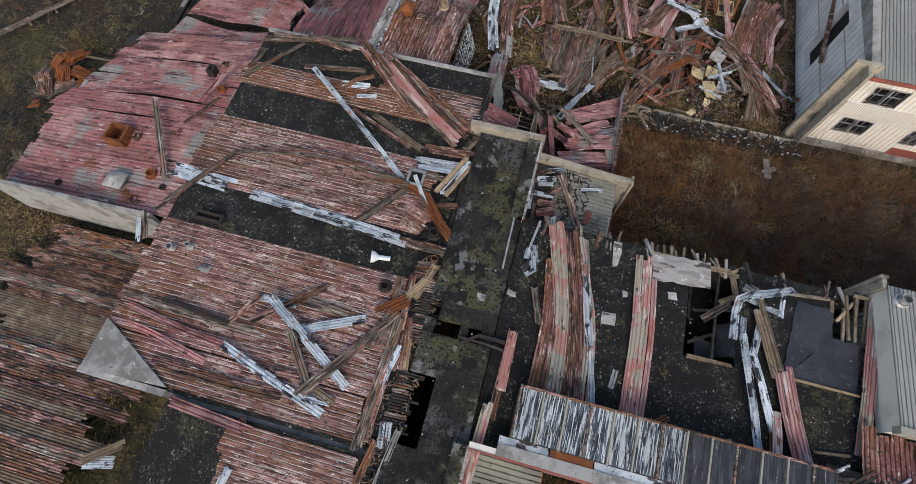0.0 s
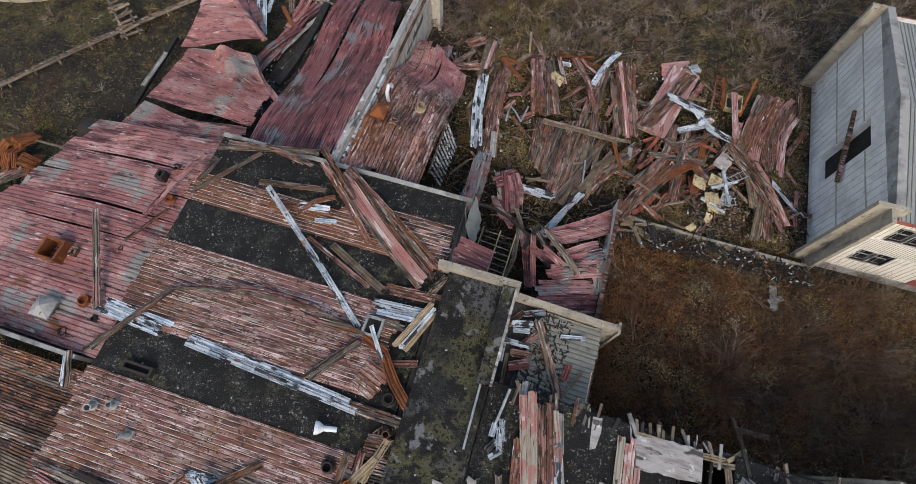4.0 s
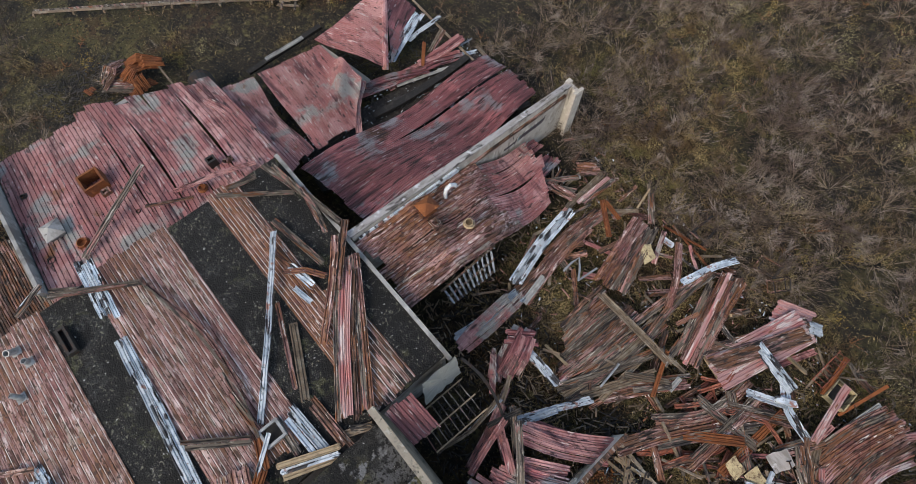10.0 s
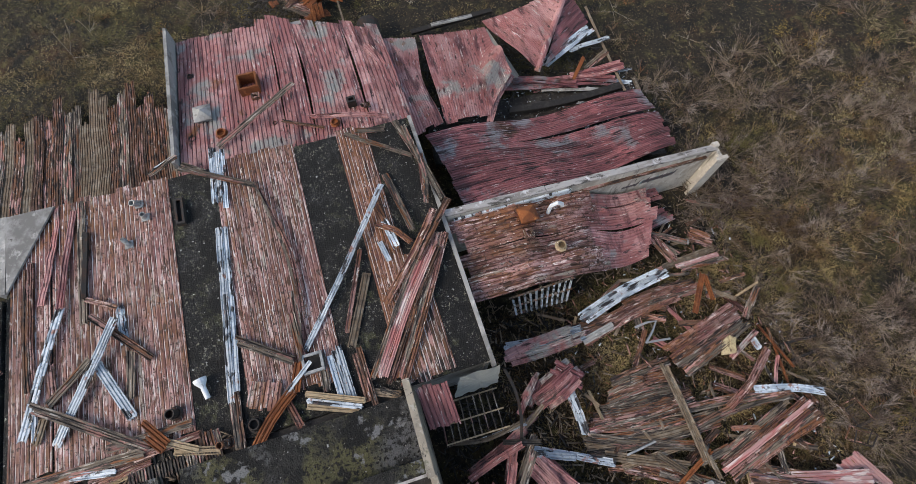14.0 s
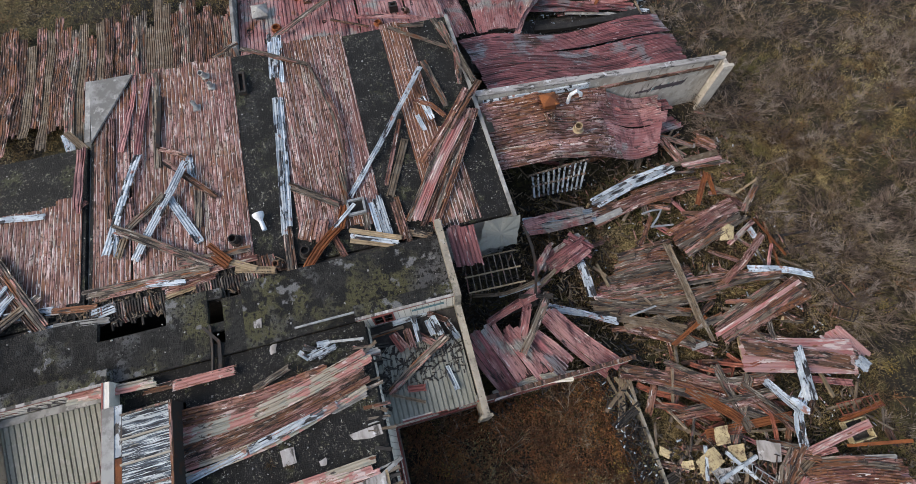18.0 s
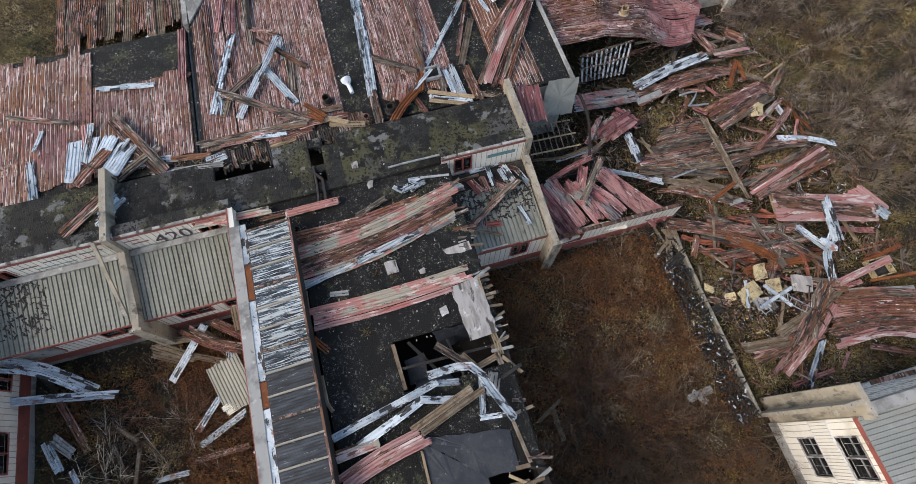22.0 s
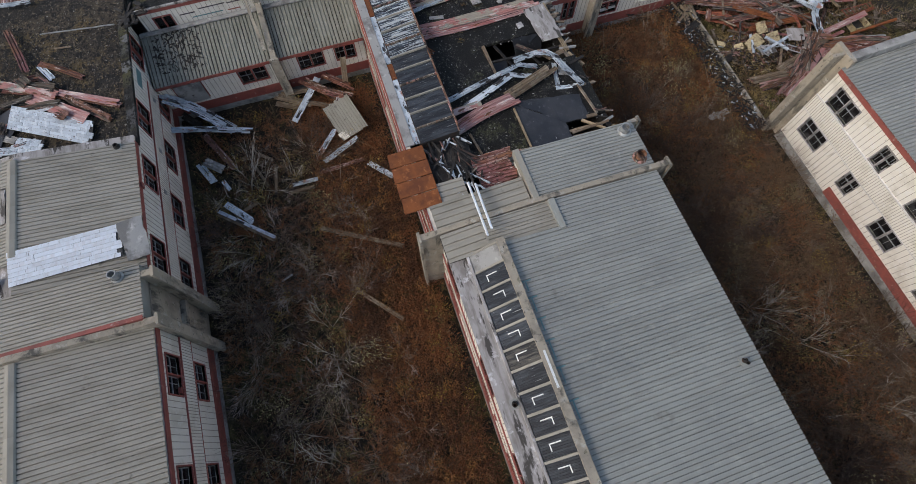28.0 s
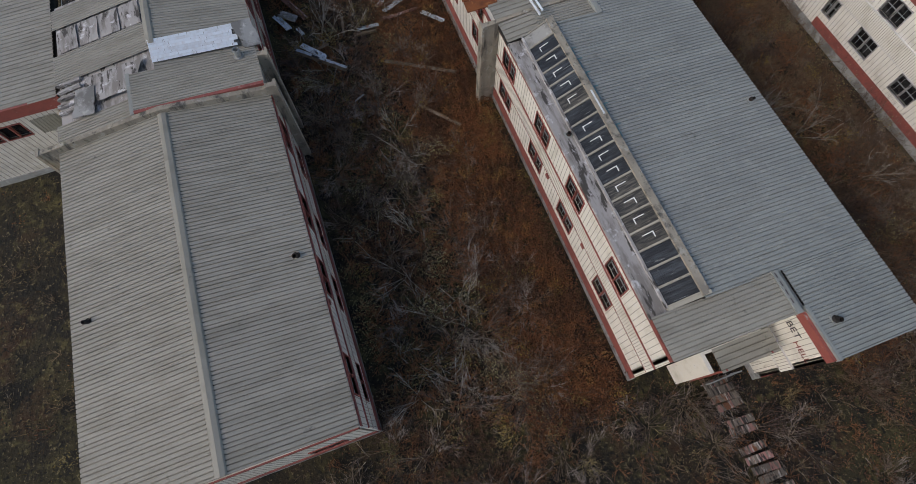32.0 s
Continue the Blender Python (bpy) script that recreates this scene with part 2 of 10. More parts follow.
PANEL_PEEL = mat("peeling_black_panel", (0.012, 0.016, 0.024), 0.8, 0.0, (((0.07, 0.1, 0.135), (0.8, 7, 1), 0.46, 0.54, 8), ((0.5, 0.57, 0.62), (0.9, 16, 1), 0.51, 0.55, 9), ((0.012, 0.016, 0.024), (0.7, 22, 1), 0.55, 0.58, 8), ((0.4, 0.45, 0.48), (0.5, 4, 1), 0.58, 0.62, 8), ((0.3, 0.29, 0.24), (1, 9, 1), 0.63, 0.66, 7)), (20, 0.006), 0.2)
CONCRETE = mat("stained_buff_concrete", (0.37, 0.33, 0.265), 0.9, 0.0, (
    ((0.26, 0.235, 0.195), 0.9, 0.45, 0.62, 6), ((0.44, 0.42, 0.37), 2.5, 0.56, 0.68, 5), ((0.1, 0.095, 0.085), (1.6, 1.6, 0.4), 0.54, 0.64, 8), ((0.17, 0.165, 0.12), 3.0, 0.6, 0.68, 8), ((0.06, 0.056, 0.05), 5.0, 0.645, 0.68, 8)), (18, 0.012), 0.08)
BUFF_WALL = mat("streaked_buff_render", (0.5, 0.47, 0.42), 0.9, 0.0, (((0.36, 0.33, 0.29), 0.8, 0.46, 0.6, 7), ((0.62, 0.6, 0.56), 2.2, 0.55, 0.66, 6), ((0.2, 0.18, 0.16), (2.2, 2.2, 0.4), 0.56, 0.66, 7), ((0.1, 0.09, 0.08), (5, 5, 1.2), 0.64, 0.7, 6)), (16, 0.012), 0.06)
CONC_PALE = mat("pale_blue_grey_concrete", (0.78, 0.77, 0.755), 0.85, 0.0, (((0.6, 0.59, 0.58), 0.7, 0.46, 0.62, 6), ((0.6, 0.61, 0.62), 2.2, 0.55, 0.68, 5), ((0.2, 0.2, 0.2), (1.5, 1.5, 0.4), 0.64, 0.74, 6)), (18, 0.008), 0.05)
CONC_GREY = mat("grey_weathered_concrete", (0.33, 0.335, 0.33), 0.9, 0.0, (
    ((0.18, 0.18, 0.175), 0.8, 0.48, 0.6, 6), ((0.5, 0.5, 0.49), 2.0, 0.58, 0.7, 5), ((0.09, 0.085, 0.08), 3, 0.64, 0.72, 6)), (18, 0.01), 0.08)
SIDING = mat("cream_white_siding", (0.8, 0.77, 0.7), 0.6, 0.0, (
    ((0.64, 0.61, 0.53), 0.7, 0.5, 0.66, 6), ((0.8, 0.78, 0.74), 3, 0.55, 0.66, 4), ((0.36, 0.32, 0.26), (2.5, 2.5, 0.4), 0.66, 0.76, 7), ((0.3, 0.27, 0.22), 9.0, 0.66, 0.72, 5)), (30, 0.003), 0.05)
PINK_TAN = mat("flaked_tan_sheet", (0.36, 0.325, 0.265), 0.65, 0.0, (((0.42, 0.2, 0.18), (0.55, 0.9, 0.9), 0.49, 0.51, 9), ((0.3, 0.31, 0.27), (0.9, 1.6, 1.6), 0.56, 0.58, 8), ((0.58, 0.46, 0.44), (1.0, 1.8, 1.8), 0.57, 0.59, 8), ((0.16, 0.07, 0.04), (1.0, 5, 4), 0.6, 0.63, 7), ((0.05, 0.04, 0.035), (1.4, 3, 3), 0.63, 0.65, 8)), (20, 0.01), 0.15)
TRIM = mat("faded_red_trim", (0.3, 0.085, 0.07), 0.65, 0.0, (((0.22, 0.07, 0.06), 1.4, 0.45, 0.62, 5), ((0.45, 0.33, 0.3), 3, 0.62, 0.72, 5)), (30, 0.003), 0.08)
WOOD = mat("weathered_timber", (0.17, 0.125, 0.085), 0.85, 0.0, (((0.26, 0.22, 0.17), 1.6, 0.48, 0.62, 6), ((0.06, 0.045, 0.035), (3, 3, 3), 0.54, 0.7, 6)), (22, 0.01), 0.3)
WOOD_PALE = mat("pale_split_timber", (0.36, 0.28, 0.18), 0.85, 0.0, (((0.22, 0.17, 0.11), 3, 0.45, 0.65, 6),), (22, 0.01), 0.3)
CHAR = mat("charred_timber", (0.022, 0.02, 0.019), 0.8, 0.0, (((0.06, 0.055, 0.05), 3, 0.5, 0.7, 6), ((0.2, 0.2, 0.2), 5, 0.66, 0.74, 5)), (15, 0.02), 0.3)
ORANGE = mat("bright_rust_plate", (0.22, 0.07, 0.02), 0.85, 0.0, (((0.13, 0.04, 0.015), 1.2, 0.42, 0.62, 6), ((0.36, 0.14, 0.05), 3, 0.58, 0.7, 5)), (16, 0.008), 0.15)
GLASS = mat("dark_broken_pane", (0.012, 0.012, 0.014), 0.15, 0.0, (((0.035, 0.035, 0.036), 2.0, 0.5, 0.65, 3),), (), 0.3)
# Near-black base colour puts the shade of interiors into the surface.
DARK = mat("painted_interior_shade", (0.012, 0.011, 0.011), 0.95, 0.0, (((0.03, 0.027, 0.024), 1.2, 0.5, 0.7, 4),), (), 0.0)
GALV = mat("galvanised_metal", (0.36, 0.38, 0.39), 0.5, 0.4, (((0.22, 0.23, 0.23), 3, 0.48, 0.64, 5), (RUST, 4, 0.64, 0.72, 5)), (20, 0.004), 0.15)
STEEL_BLACK = mat("burnt_steel", (0.03, 0.027, 0.026), 0.7, 0.2, ((RUST_D, 2, 0.52, 0.66, 5),), (20, 0.006), 0.2)
PAINT_W = mat("white_spray_paint", (0.75, 0.78, 0.78), 0.7, 0.0, (((0.5, 0.53, 0.53), 6, 0.5, 0.7, 4),), (), 0.0)
PAINT_K = mat("dark_spray_paint", (0.06, 0.05, 0.06), 0.7, 0.0, (((0.15, 0.13, 0.13), 5, 0.5, 0.7, 4),), (), 0.0)
PAINT_T = mat("teal_spray_paint", (0.12, 0.24, 0.26), 0.7, 0.0, (((0.2, 0.28, 0.28), 5, 0.5, 0.7, 4),), (), 0.0)
FOAM = mat("yellowed_board", (0.55, 0.46, 0.27), 0.9, 0.0, (((0.4, 0.33, 0.2), 2, 0.45, 0.6, 6), ((0.16, 0.11, 0.07), 4, 0.55, 0.6, 7), ((0.3, 0.22, 0.13), 12, 0.54, 0.6, 6)), (14, 0.03), 0.2)
EARTH = mat("brown_autumn_ground", (0.022, 0.017, 0.01), 0.95, 0.0, (
    ((0.052, 0.046, 0.016), 0.12, 0.46, 0.6, 6), ((0.05, 0.024, 0.011), 0.2, 0.54, 0.66, 6), ((0.095, 0.08, 0.03), 1.2, 0.53, 0.66, 7), ((0.009, 0.008, 0.006), 0.7, 0.5, 0.6, 7), ((0.2, 0.165, 0.085), 6.0, 0.58, 0.68, 6), ((0.008, 0.007, 0.005), 4.0, 0.54, 0.62, 5)), (3, 0.15), 0.0)
FELT_GRAVEL = mat("gravelled_mossy_felt", (0.05, 0.04, 0.028), 0.95, 0.0, (
    ((0.016, 0.015, 0.014), 0.4, 0.47, 0.56, 8), ((0.085, 0.06, 0.026), 0.6, 0.53, 0.62, 8), ((0.13, 0.105, 0.075), 4.0, 0.55, 0.62, 8), ((0.006, 0.006, 0.006), 2.2, 0.53, 0.58, 9), ((0.006, 0.006, 0.006), 7.0, 0.53, 0.58, 7), ((0.3, 0.29, 0.27), 10.0, 0.64, 0.67, 5)), (10, 0.08), 0.1)
LEDGE = mat("stained_painted_ledge", (0.4, 0.385, 0.38), 0.8, 0.0, (((0.24, 0.225, 0.21), (0.5, 2, 2), 0.46, 0.6, 6), ((0.07, 0.065, 0.06), (0.7, 2.5, 2), 0.54, 0.6, 7), ((0.62, 0.62, 0.64), 2.0, 0.58, 0.66, 6)), (18, 0.01), 0.05)
SEAM = mat("dirty_siding_seam", (0.34, 0.31, 0.265), 0.8, 0.0, (((0.5, 0.47, 0.42), 2.0, 0.5, 0.65, 5),), (), 0.0)
TWIG = mat("bare_grey_twigs", (0.24, 0.175, 0.105), 0.9, 0.0, (((0.08, 0.055, 0.037), 0.2, 0.44, 0.54, 5), ((0.31, 0.27, 0.21), 0.35, 0.54, 0.62, 5), ((0.05, 0.035, 0.026), 1.6, 0.52, 0.6, 4)), (), 0.0)
TWIG_TAN = mat("tan_shrub_stems", (0.31, 0.25, 0.17), 0.9, 0.0, (((0.14, 0.105, 0.07), 0.4, 0.45, 0.6, 4),), (), 0.0)
TWIG_PALE = mat("pale_bleached_twigs", (0.42, 0.385, 0.33), 0.9, 0.0, (((0.3, 0.27, 0.23), 0.6, 0.45, 0.6, 4),), (), 0.0)
TWIG_RED = mat("russet_twigs", (0.27, 0.12, 0.052), 0.9, 0.0, (((0.09, 0.055, 0.036), 0.25, 0.45, 0.58, 5), ((0.2, 0.1, 0.045), 0.5, 0.52, 0.64, 5), ((0.05, 0.032, 0.024), 2.0, 0.52, 0.66, 4)), (), 0.0)
GRASS = mat("dry_straw_grass", (0.27, 0.2, 0.09), 0.9, 0.0, (((0.12, 0.075, 0.034), 0.25, 0.45, 0.54, 6), ((0.42, 0.34, 0.16), 0.4, 0.53, 0.6, 6), ((0.15, 0.14, 0.045), 0.15, 0.53, 0.6, 5), ((0.06, 0.042, 0.022), 2.0, 0.5, 0.6, 4)), (), 0.0)
STRAW = mat("flattened_straw", (0.42, 0.33, 0.17), 0.9, 0.0, (((0.22, 0.16, 0.08), 0.3, 0.45, 0.56, 6), ((0.52, 0.43, 0.25), 0.5, 0.54, 0.62, 6), ((0.13, 0.13, 0.045), 0.25, 0.56, 0.62, 5)), (), 0.0)
LEAF_O = mat("russet_leaves", (0.2, 0.08, 0.03), 0.85, 0.0, (((0.1, 0.045, 0.022), 0.35, 0.45, 0.55, 5), ((0.28, 0.14, 0.045), 0.9, 0.56, 0.62, 4)), (), 0.0)
LEAF_P = mat("pale_olive_leaves", (0.42, 0.38, 0.19), 0.85, 0.0, (((0.22, 0.2, 0.1), 0.3, 0.45, 0.6, 4),), (), 0.0)
TWIG_DARK = mat("dark_brown_twigs", (0.155, 0.1, 0.06), 0.9, 0.0, (((0.07, 0.045, 0.034), 0.2, 0.45, 0.56, 5), ((0.19, 0.145, 0.11), 0.4, 0.54, 0.62, 5)), (), 0.0)
TWIG_MAUVE = mat("mauve_brown_twigs", (0.21, 0.16, 0.125), 0.9, 0.0, (((0.1, 0.07, 0.06), 0.2, 0.45, 0.55, 5), ((0.33, 0.28, 0.25), 0.6, 0.52, 0.58, 6), ((0.05, 0.036, 0.028), 1.1, 0.52, 0.57, 6)), (), 0.0)
LEAF_Y = mat("yellow_leaves", (0.3, 0.21, 0.04), 0.85, 0.0, (((0.2, 0.17, 0.07), 0.4, 0.45, 0.6, 4),), (), 0.0)


# ---- building blocks ----
def link(name, verts, faces, material, parent=None, label=""):
    me = bpy.data.meshes.new(name)
    me.from_pydata([tuple(v) for v in verts], [], faces)
    me.materials.append(material)
    me.update()
    ob = new(name, me)
    ob.parent = parent
    if label:
        ob["label"] = label
    return ob


def part(name, bm, material, parent=None, label=""):
    me = bpy.data.meshes.new(name)
    bm.to_mesh(me)
    bm.free()
    me.materials.append(material)
    ob = new(name, me)
    ob.parent = parent
    if label:
        ob["label"] = label
    return ob


def thing(name, label, category, group="", kind=""):
    return tagged(new(name), label, category, group, kind)


def along(ob, origin, direction):
    """Gives a mesh built in world metres a local frame: origin at a point, x along a direction."""
    u = Vector(direction).normalized()
    s = Vector((0, 0, 1)).cross(u)
    s = s.normalized() if s.length > 1e-3 else Vector((0, 1, 0))
    M = Matrix((u, s, u.cross(s))).transposed().to_4x4()
    M.translation = Vector(origin)
    ob.data.transform(M.inverted())
    ob.matrix_world = M
    return ob


QUADS = [(0, 3, 2, 1), (4, 5, 6, 7), (0, 1, 5, 4), (1, 2, 6, 5), (2, 3, 7, 6), (3, 0, 4, 7)]


def boxes(name, items, material, parent=None, label=""):
    """One mesh of axis-aligned boxes (x0, x1, y0, y1, z0, z1)."""
    V, F = [], []
    for x0, x1, y0, y1, z0, z1 in items:
        n = len(V)
        V += [(x0, y0, z0), (x1, y0, z0), (x1, y1, z0), (x0, y1, z0), (x0, y0, z1), (x1, y0, z1), (x1, y1, z1), (x0, y1, z1)]
        F += [tuple(n + i for i in q) for q in QUADS]
    return link(name, V, F, material, parent, label)


def hexa(name, bottom, top, material, parent=None, label=""):
    """A block from four bottom and four top corners."""
    return link(name, list(bottom) + list(top), QUADS, material, parent, label)


def bar(name, a, b, w, h, material, parent=None, label="", sag=0.0, twist=0.0, seg=1, up=(0, 0, 1)):
    """A bar from a to b, w wide and h thick, resting along its underside."""
    a, b = Vector(a), Vector(b)
    u = (b - a).normalized()
    side = u.cross(Vector(up)).normalized()
    V, F = [], []
    for i in range(seg + 1):
        k = i / seg
        r = Matrix.Rotation(twist * k, 3, u)
        s, n = r @ side, r @ side.cross(u)
        p = a.lerp(b, k) - Vector((0, 0, sag * 4 * k * (1 - k)))
        V += [p - s * w / 2, p + s * w / 2, p + s * w / 2 + n * h, p - s * w / 2 + n * h]
    for i in range(seg):
        for j in range(4):
            m, k = i * 4 + j, i * 4 + (j + 1) % 4
            F.append((m, k, k + 4, m + 4))
    F += [(3, 2, 1, 0), tuple(seg * 4 + j for j in range(4))]
    return link(name, V, F, material, parent, label)


def profile(width, pitch, rib, height, lip=0.0):
    """Cross-section of ribbed sheet: (offset, height) pairs; lip: width of a raised edge beside each rib."""
    out, n = [(0.0, 0.0)], max(1, round(width / pitch))
    p = width / n
    for i in range(n):
        c = (i + 0.5) * p
        out += [(c - rib, 0), (c - rib * 0.45, height), (c + rib * 0.45, height), (c + rib, 0.012 if lip else 0)]
        if lip:
            out.append((c + rib + lip, 0.006))
    return out + [(width, 0.0)]


def sheet(name, p, u, v, material, parent=None, label="", pitch=0.3, rib=0.07, height=0.04, warp=0.0, seg=1, bend=0.0, ragged=0.0, thick=0.006, seed=0, fold=0.0, curl=0.0, wave=None, lip=None):
    """A ribbed metal sheet from corner p: ribs run along u, the sheet is as wide as v."""
    p, u, v = Vector(p), Vector(u), Vector(v)
    n = u.cross(v).normalized()
    if n.z < 0:
        n = -n
    w, vd = v.length, v.normalized()
    pr = profile(w, pitch, rib, height, 0.026 if lip else 0.0)
    rnd = random.Random(seed * 7 + 3)
    wave = seed if wave is None else wave
    m = len(pr)
    ends = [(rnd.uniform(-ragged, ragged), rnd.uniform(-ragged, ragged)) for _ in range(m)]
    V, F = [], []
    for layer in (0.0, -thick):
        for i in range(seg + 1):
            k = i / seg
            for j, (o, h) in enumerate(pr):
                kk = k
                L_ = u.length
                if i == 0:
                    kk += ends[j // 4][0] / L_
                if i == seg:
                    kk += ends[j // 4][1] / L_
                q = p + u * kk + vd * o
                dz = h + layer - bend * 4 * k * (1 - k) + curl * k * k + fold * (o / w) * (o / w)
                if warp:
                    dz += warp * noise.noise(Vector((q.x * 0.3 + wave * 3.1, q.y * 0.3, wave * 1.7))) * 2 + 0.4 * warp * noise.noise(Vector((q.x * 0.7, q.y * 0.7, seed * 1.7)))
                V.append(q + n * dz)
    S = (seg + 1) * m
    for i in range(seg):
        for j in range(m - 1):
            a = i * m + j
            F += [(a, a + 1, a + m + 1, a + m), (S + a + m, S + a + m + 1, S + a + 1, S + a)]
    for i in range(seg):
        for j in (0, m - 1):
            a = i * m + j
            F.append((a, a + m, S + a + m, S + a))
    for j in range(m - 1):
        for i in (0, seg):
            a = i * m + j
            F.append((a, a + 1, S + a + 1, S + a))
    ob = along(link(name, V, F, material, parent, label), p, u)
    # The lip faces carry the painted highlight as a second material.
    if lip:
        ob.data.materials.append(lip)
        for i in range(seg):
            for j in range(4, m - 1, 5):
                ob.data.polygons[2 * (i * (m - 1) + j)].material_index = 1
    return ob


def roof_field(parent, x0, x1, y0, y1, z, material, way="x", width=0.9, pitch=0.3, rib=0.06, height=0.04, warp=0.0, seg=1, ragged=0.0, name="sheet", seed=0, cover=1.0, lap=0.0, mats=(), lip=None):
    """Parallel ribbed sheets over a rectangle; z is a function of x and y."""
    rnd = random.Random(seed)
    span = (y1 - y0) if way == "x" else (x1 - x0)
    n = max(1, round(span / width))
    for i in range(n):
        a = i * span / n
        if rnd.random() > cover:
            continue
        d = span / n + 0.03
        lift = 0.006 * (i % 2) + rnd.uniform(0, lap)
        j0, j1 = rnd.uniform(-ragged, ragged), rnd.uniform(-ragged, ragged)
        if way == "x":
            q0, q1, q2 = (x0 + j0, y0 + a), (x1 + j1, y0 + a), (x0 + j0, y0 + a + d)
        else:
            q0, q1, q2 = (x0 + a, y0 + j0), (x0 + a, y1 + j1), (x0 + a + d, y0 + j0)
        P = [Vector((*q, z(*q) + lift)) for q in (q0, q1, q2)]
        sheet(name, P[0], P[1] - P[0], P[2] - P[0], rnd.choice(mats) if mats else material, parent, "", pitch, rib, height, warp, seg, 0, ragged * 0.15, 0.006, seed * 100 + i, wave=seed, lip=lip)


def drape(parent, y0, y1, x_west, x_east, z, material, width=0.75, pitch=0.25, rib=0.03, height=-0.06, seg=14, seed=0, splits=None, ragged=0.4, name="sheet", turn=False):
    """Ribbed sheets side by side over a sagging surface z(x, y); x_west and x_east are functions of y. splits: index of a sheet: how far it bows away from the last one. turn: swaps x and y."""
    rnd = random.Random(seed)
    n = max(1, round((y1 - y0) / width))
    w = (y1 - y0) / n
    push = 0.0
    for i in range(n):
        push = (splits or {}).get(i, push * 0.8)
        pr = profile(w + 0.03, pitch, rib, height)
        m = len(pr)
        r0, r1, lift = rnd.uniform(-ragged, ragged), rnd.uniform(-ragged, ragged), rnd.uniform(0, 0.05) + 0.008 * (i % 2)
        V, F = [], []
        for layer in (0.0, -0.012):
            for k in range(seg + 1):
                f = k / seg
                for o, h in pr:
                    y = y0 + i * w + o
                    a, c = x_west(y) + r0, x_east(y) + r1
                    x = a + (c - a) * f
                    yy = y + push * math.sin(math.pi * f)
                    dz = lift + 0.05 * noise.noise(Vector((x * 0.5, yy * 0.5, seed + i)))
                    if turn:
                        V.append((yy, x, z(yy, x) + h + layer + dz))
                    else:
                        V.append((x, yy, z(x, yy) + h + layer + dz))
        S = (seg + 1) * m
        for k in range(seg):
            for j in range(m - 1):
                q = k * m + j
                F += [(q, q + 1, q + m + 1, q + m), (S + q + m, S + q + m + 1, S + q + 1, S + q)]
        for k in range(seg):
            for q in (k * m, k * m + m - 1):
                F.append((q, q + m, S + q + m, S + q))
        for j in range(m - 1):
            for q in (j, seg * m + j):
                F.append((q, q + 1, S + q + 1, S + q))
        along(link(name, V, F, material, parent), V[0], Vector(V[seg * m]) - Vector(V[0]))


def warp_field(parent, corners, n, material, pitch=0.2, rib=0.028, height=-0.055, seg=20, ragged=0.2, seed=0, rise=None, slip=None, name="sheet"):
    """Ribbed sheets side by side over a warped four-cornered surface. corners: start and end of the first edge along the ribs, then end and start of the last one. rise(u, v): how far it lifts; slip(u, v): how far it slides across the ribs."""
    A, B, C, D = (Vector(c) for c in corners)
    rnd = random.Random(seed)
    cross = ((D - A) + (C - B)) / 2
    side = cross.normalized()
    wide = max((D - A).length, (C - B).length) / n
    for i in range(n):
        pr = profile(wide + 0.03, pitch, rib, height)
        r0, r1, lift = rnd.uniform(-ragged, ragged), rnd.uniform(-ragged, ragged), rnd.uniform(0, 0.05) + 0.01 * (i % 2)
        V, F, m = [], [], len(pr)
        for layer in (0.0, -0.012):
            for k in range(seg + 1):
                for o, h in pr:
                    u, v = k / seg, (i + o / wide) / n
                    a, b = A.lerp(D, v), B.lerp(C, v)
                    L_ = max((b - a).length, 0.2)
                    q = a + (b - a) * (u + (r0 * (1 - u) + r1 * u) / L_)
                    dz = lift + h + layer + 0.06 * noise.noise(Vector((q.x * 0.6, q.y * 0.6, seed + i * 0.37)))
                    if rise:
                        dz += rise(u, v)
                    if slip:
                        q = q + side * slip(u, v)
                    V.append(q + Vector((0, 0, dz)))
        S = (seg + 1) * m
        for k in range(seg):
            for j in range(m - 1):
                q = k * m + j
                F += [(q, q + 1, q + m + 1, q + m), (S + q + m, S + q + m + 1, S + q + 1, S + q)]
        for k in range(seg):
            for q in (k * m, k * m + m - 1):
                F.append((q, q + m, S + q + m, S + q))
        for j in range(m - 1):
            for q in (j, seg * m + j):
                F.append((q, q + 1, S + q + 1, S + q))
        along(link(name, V, F, material, parent), V[0], V[seg * m] - V[0])


def weld(V, F):
    """Joins corners that coincide."""
    seen, W, idx = {}, [], []
    for v in V:
        k = tuple(round(c, 4) for c in v)
        if k not in seen:
            seen[k] = len(W)
            W.append(v)
        idx.append(seen[k])
    return W, [tuple(idx[i] for i in f) for f in F]


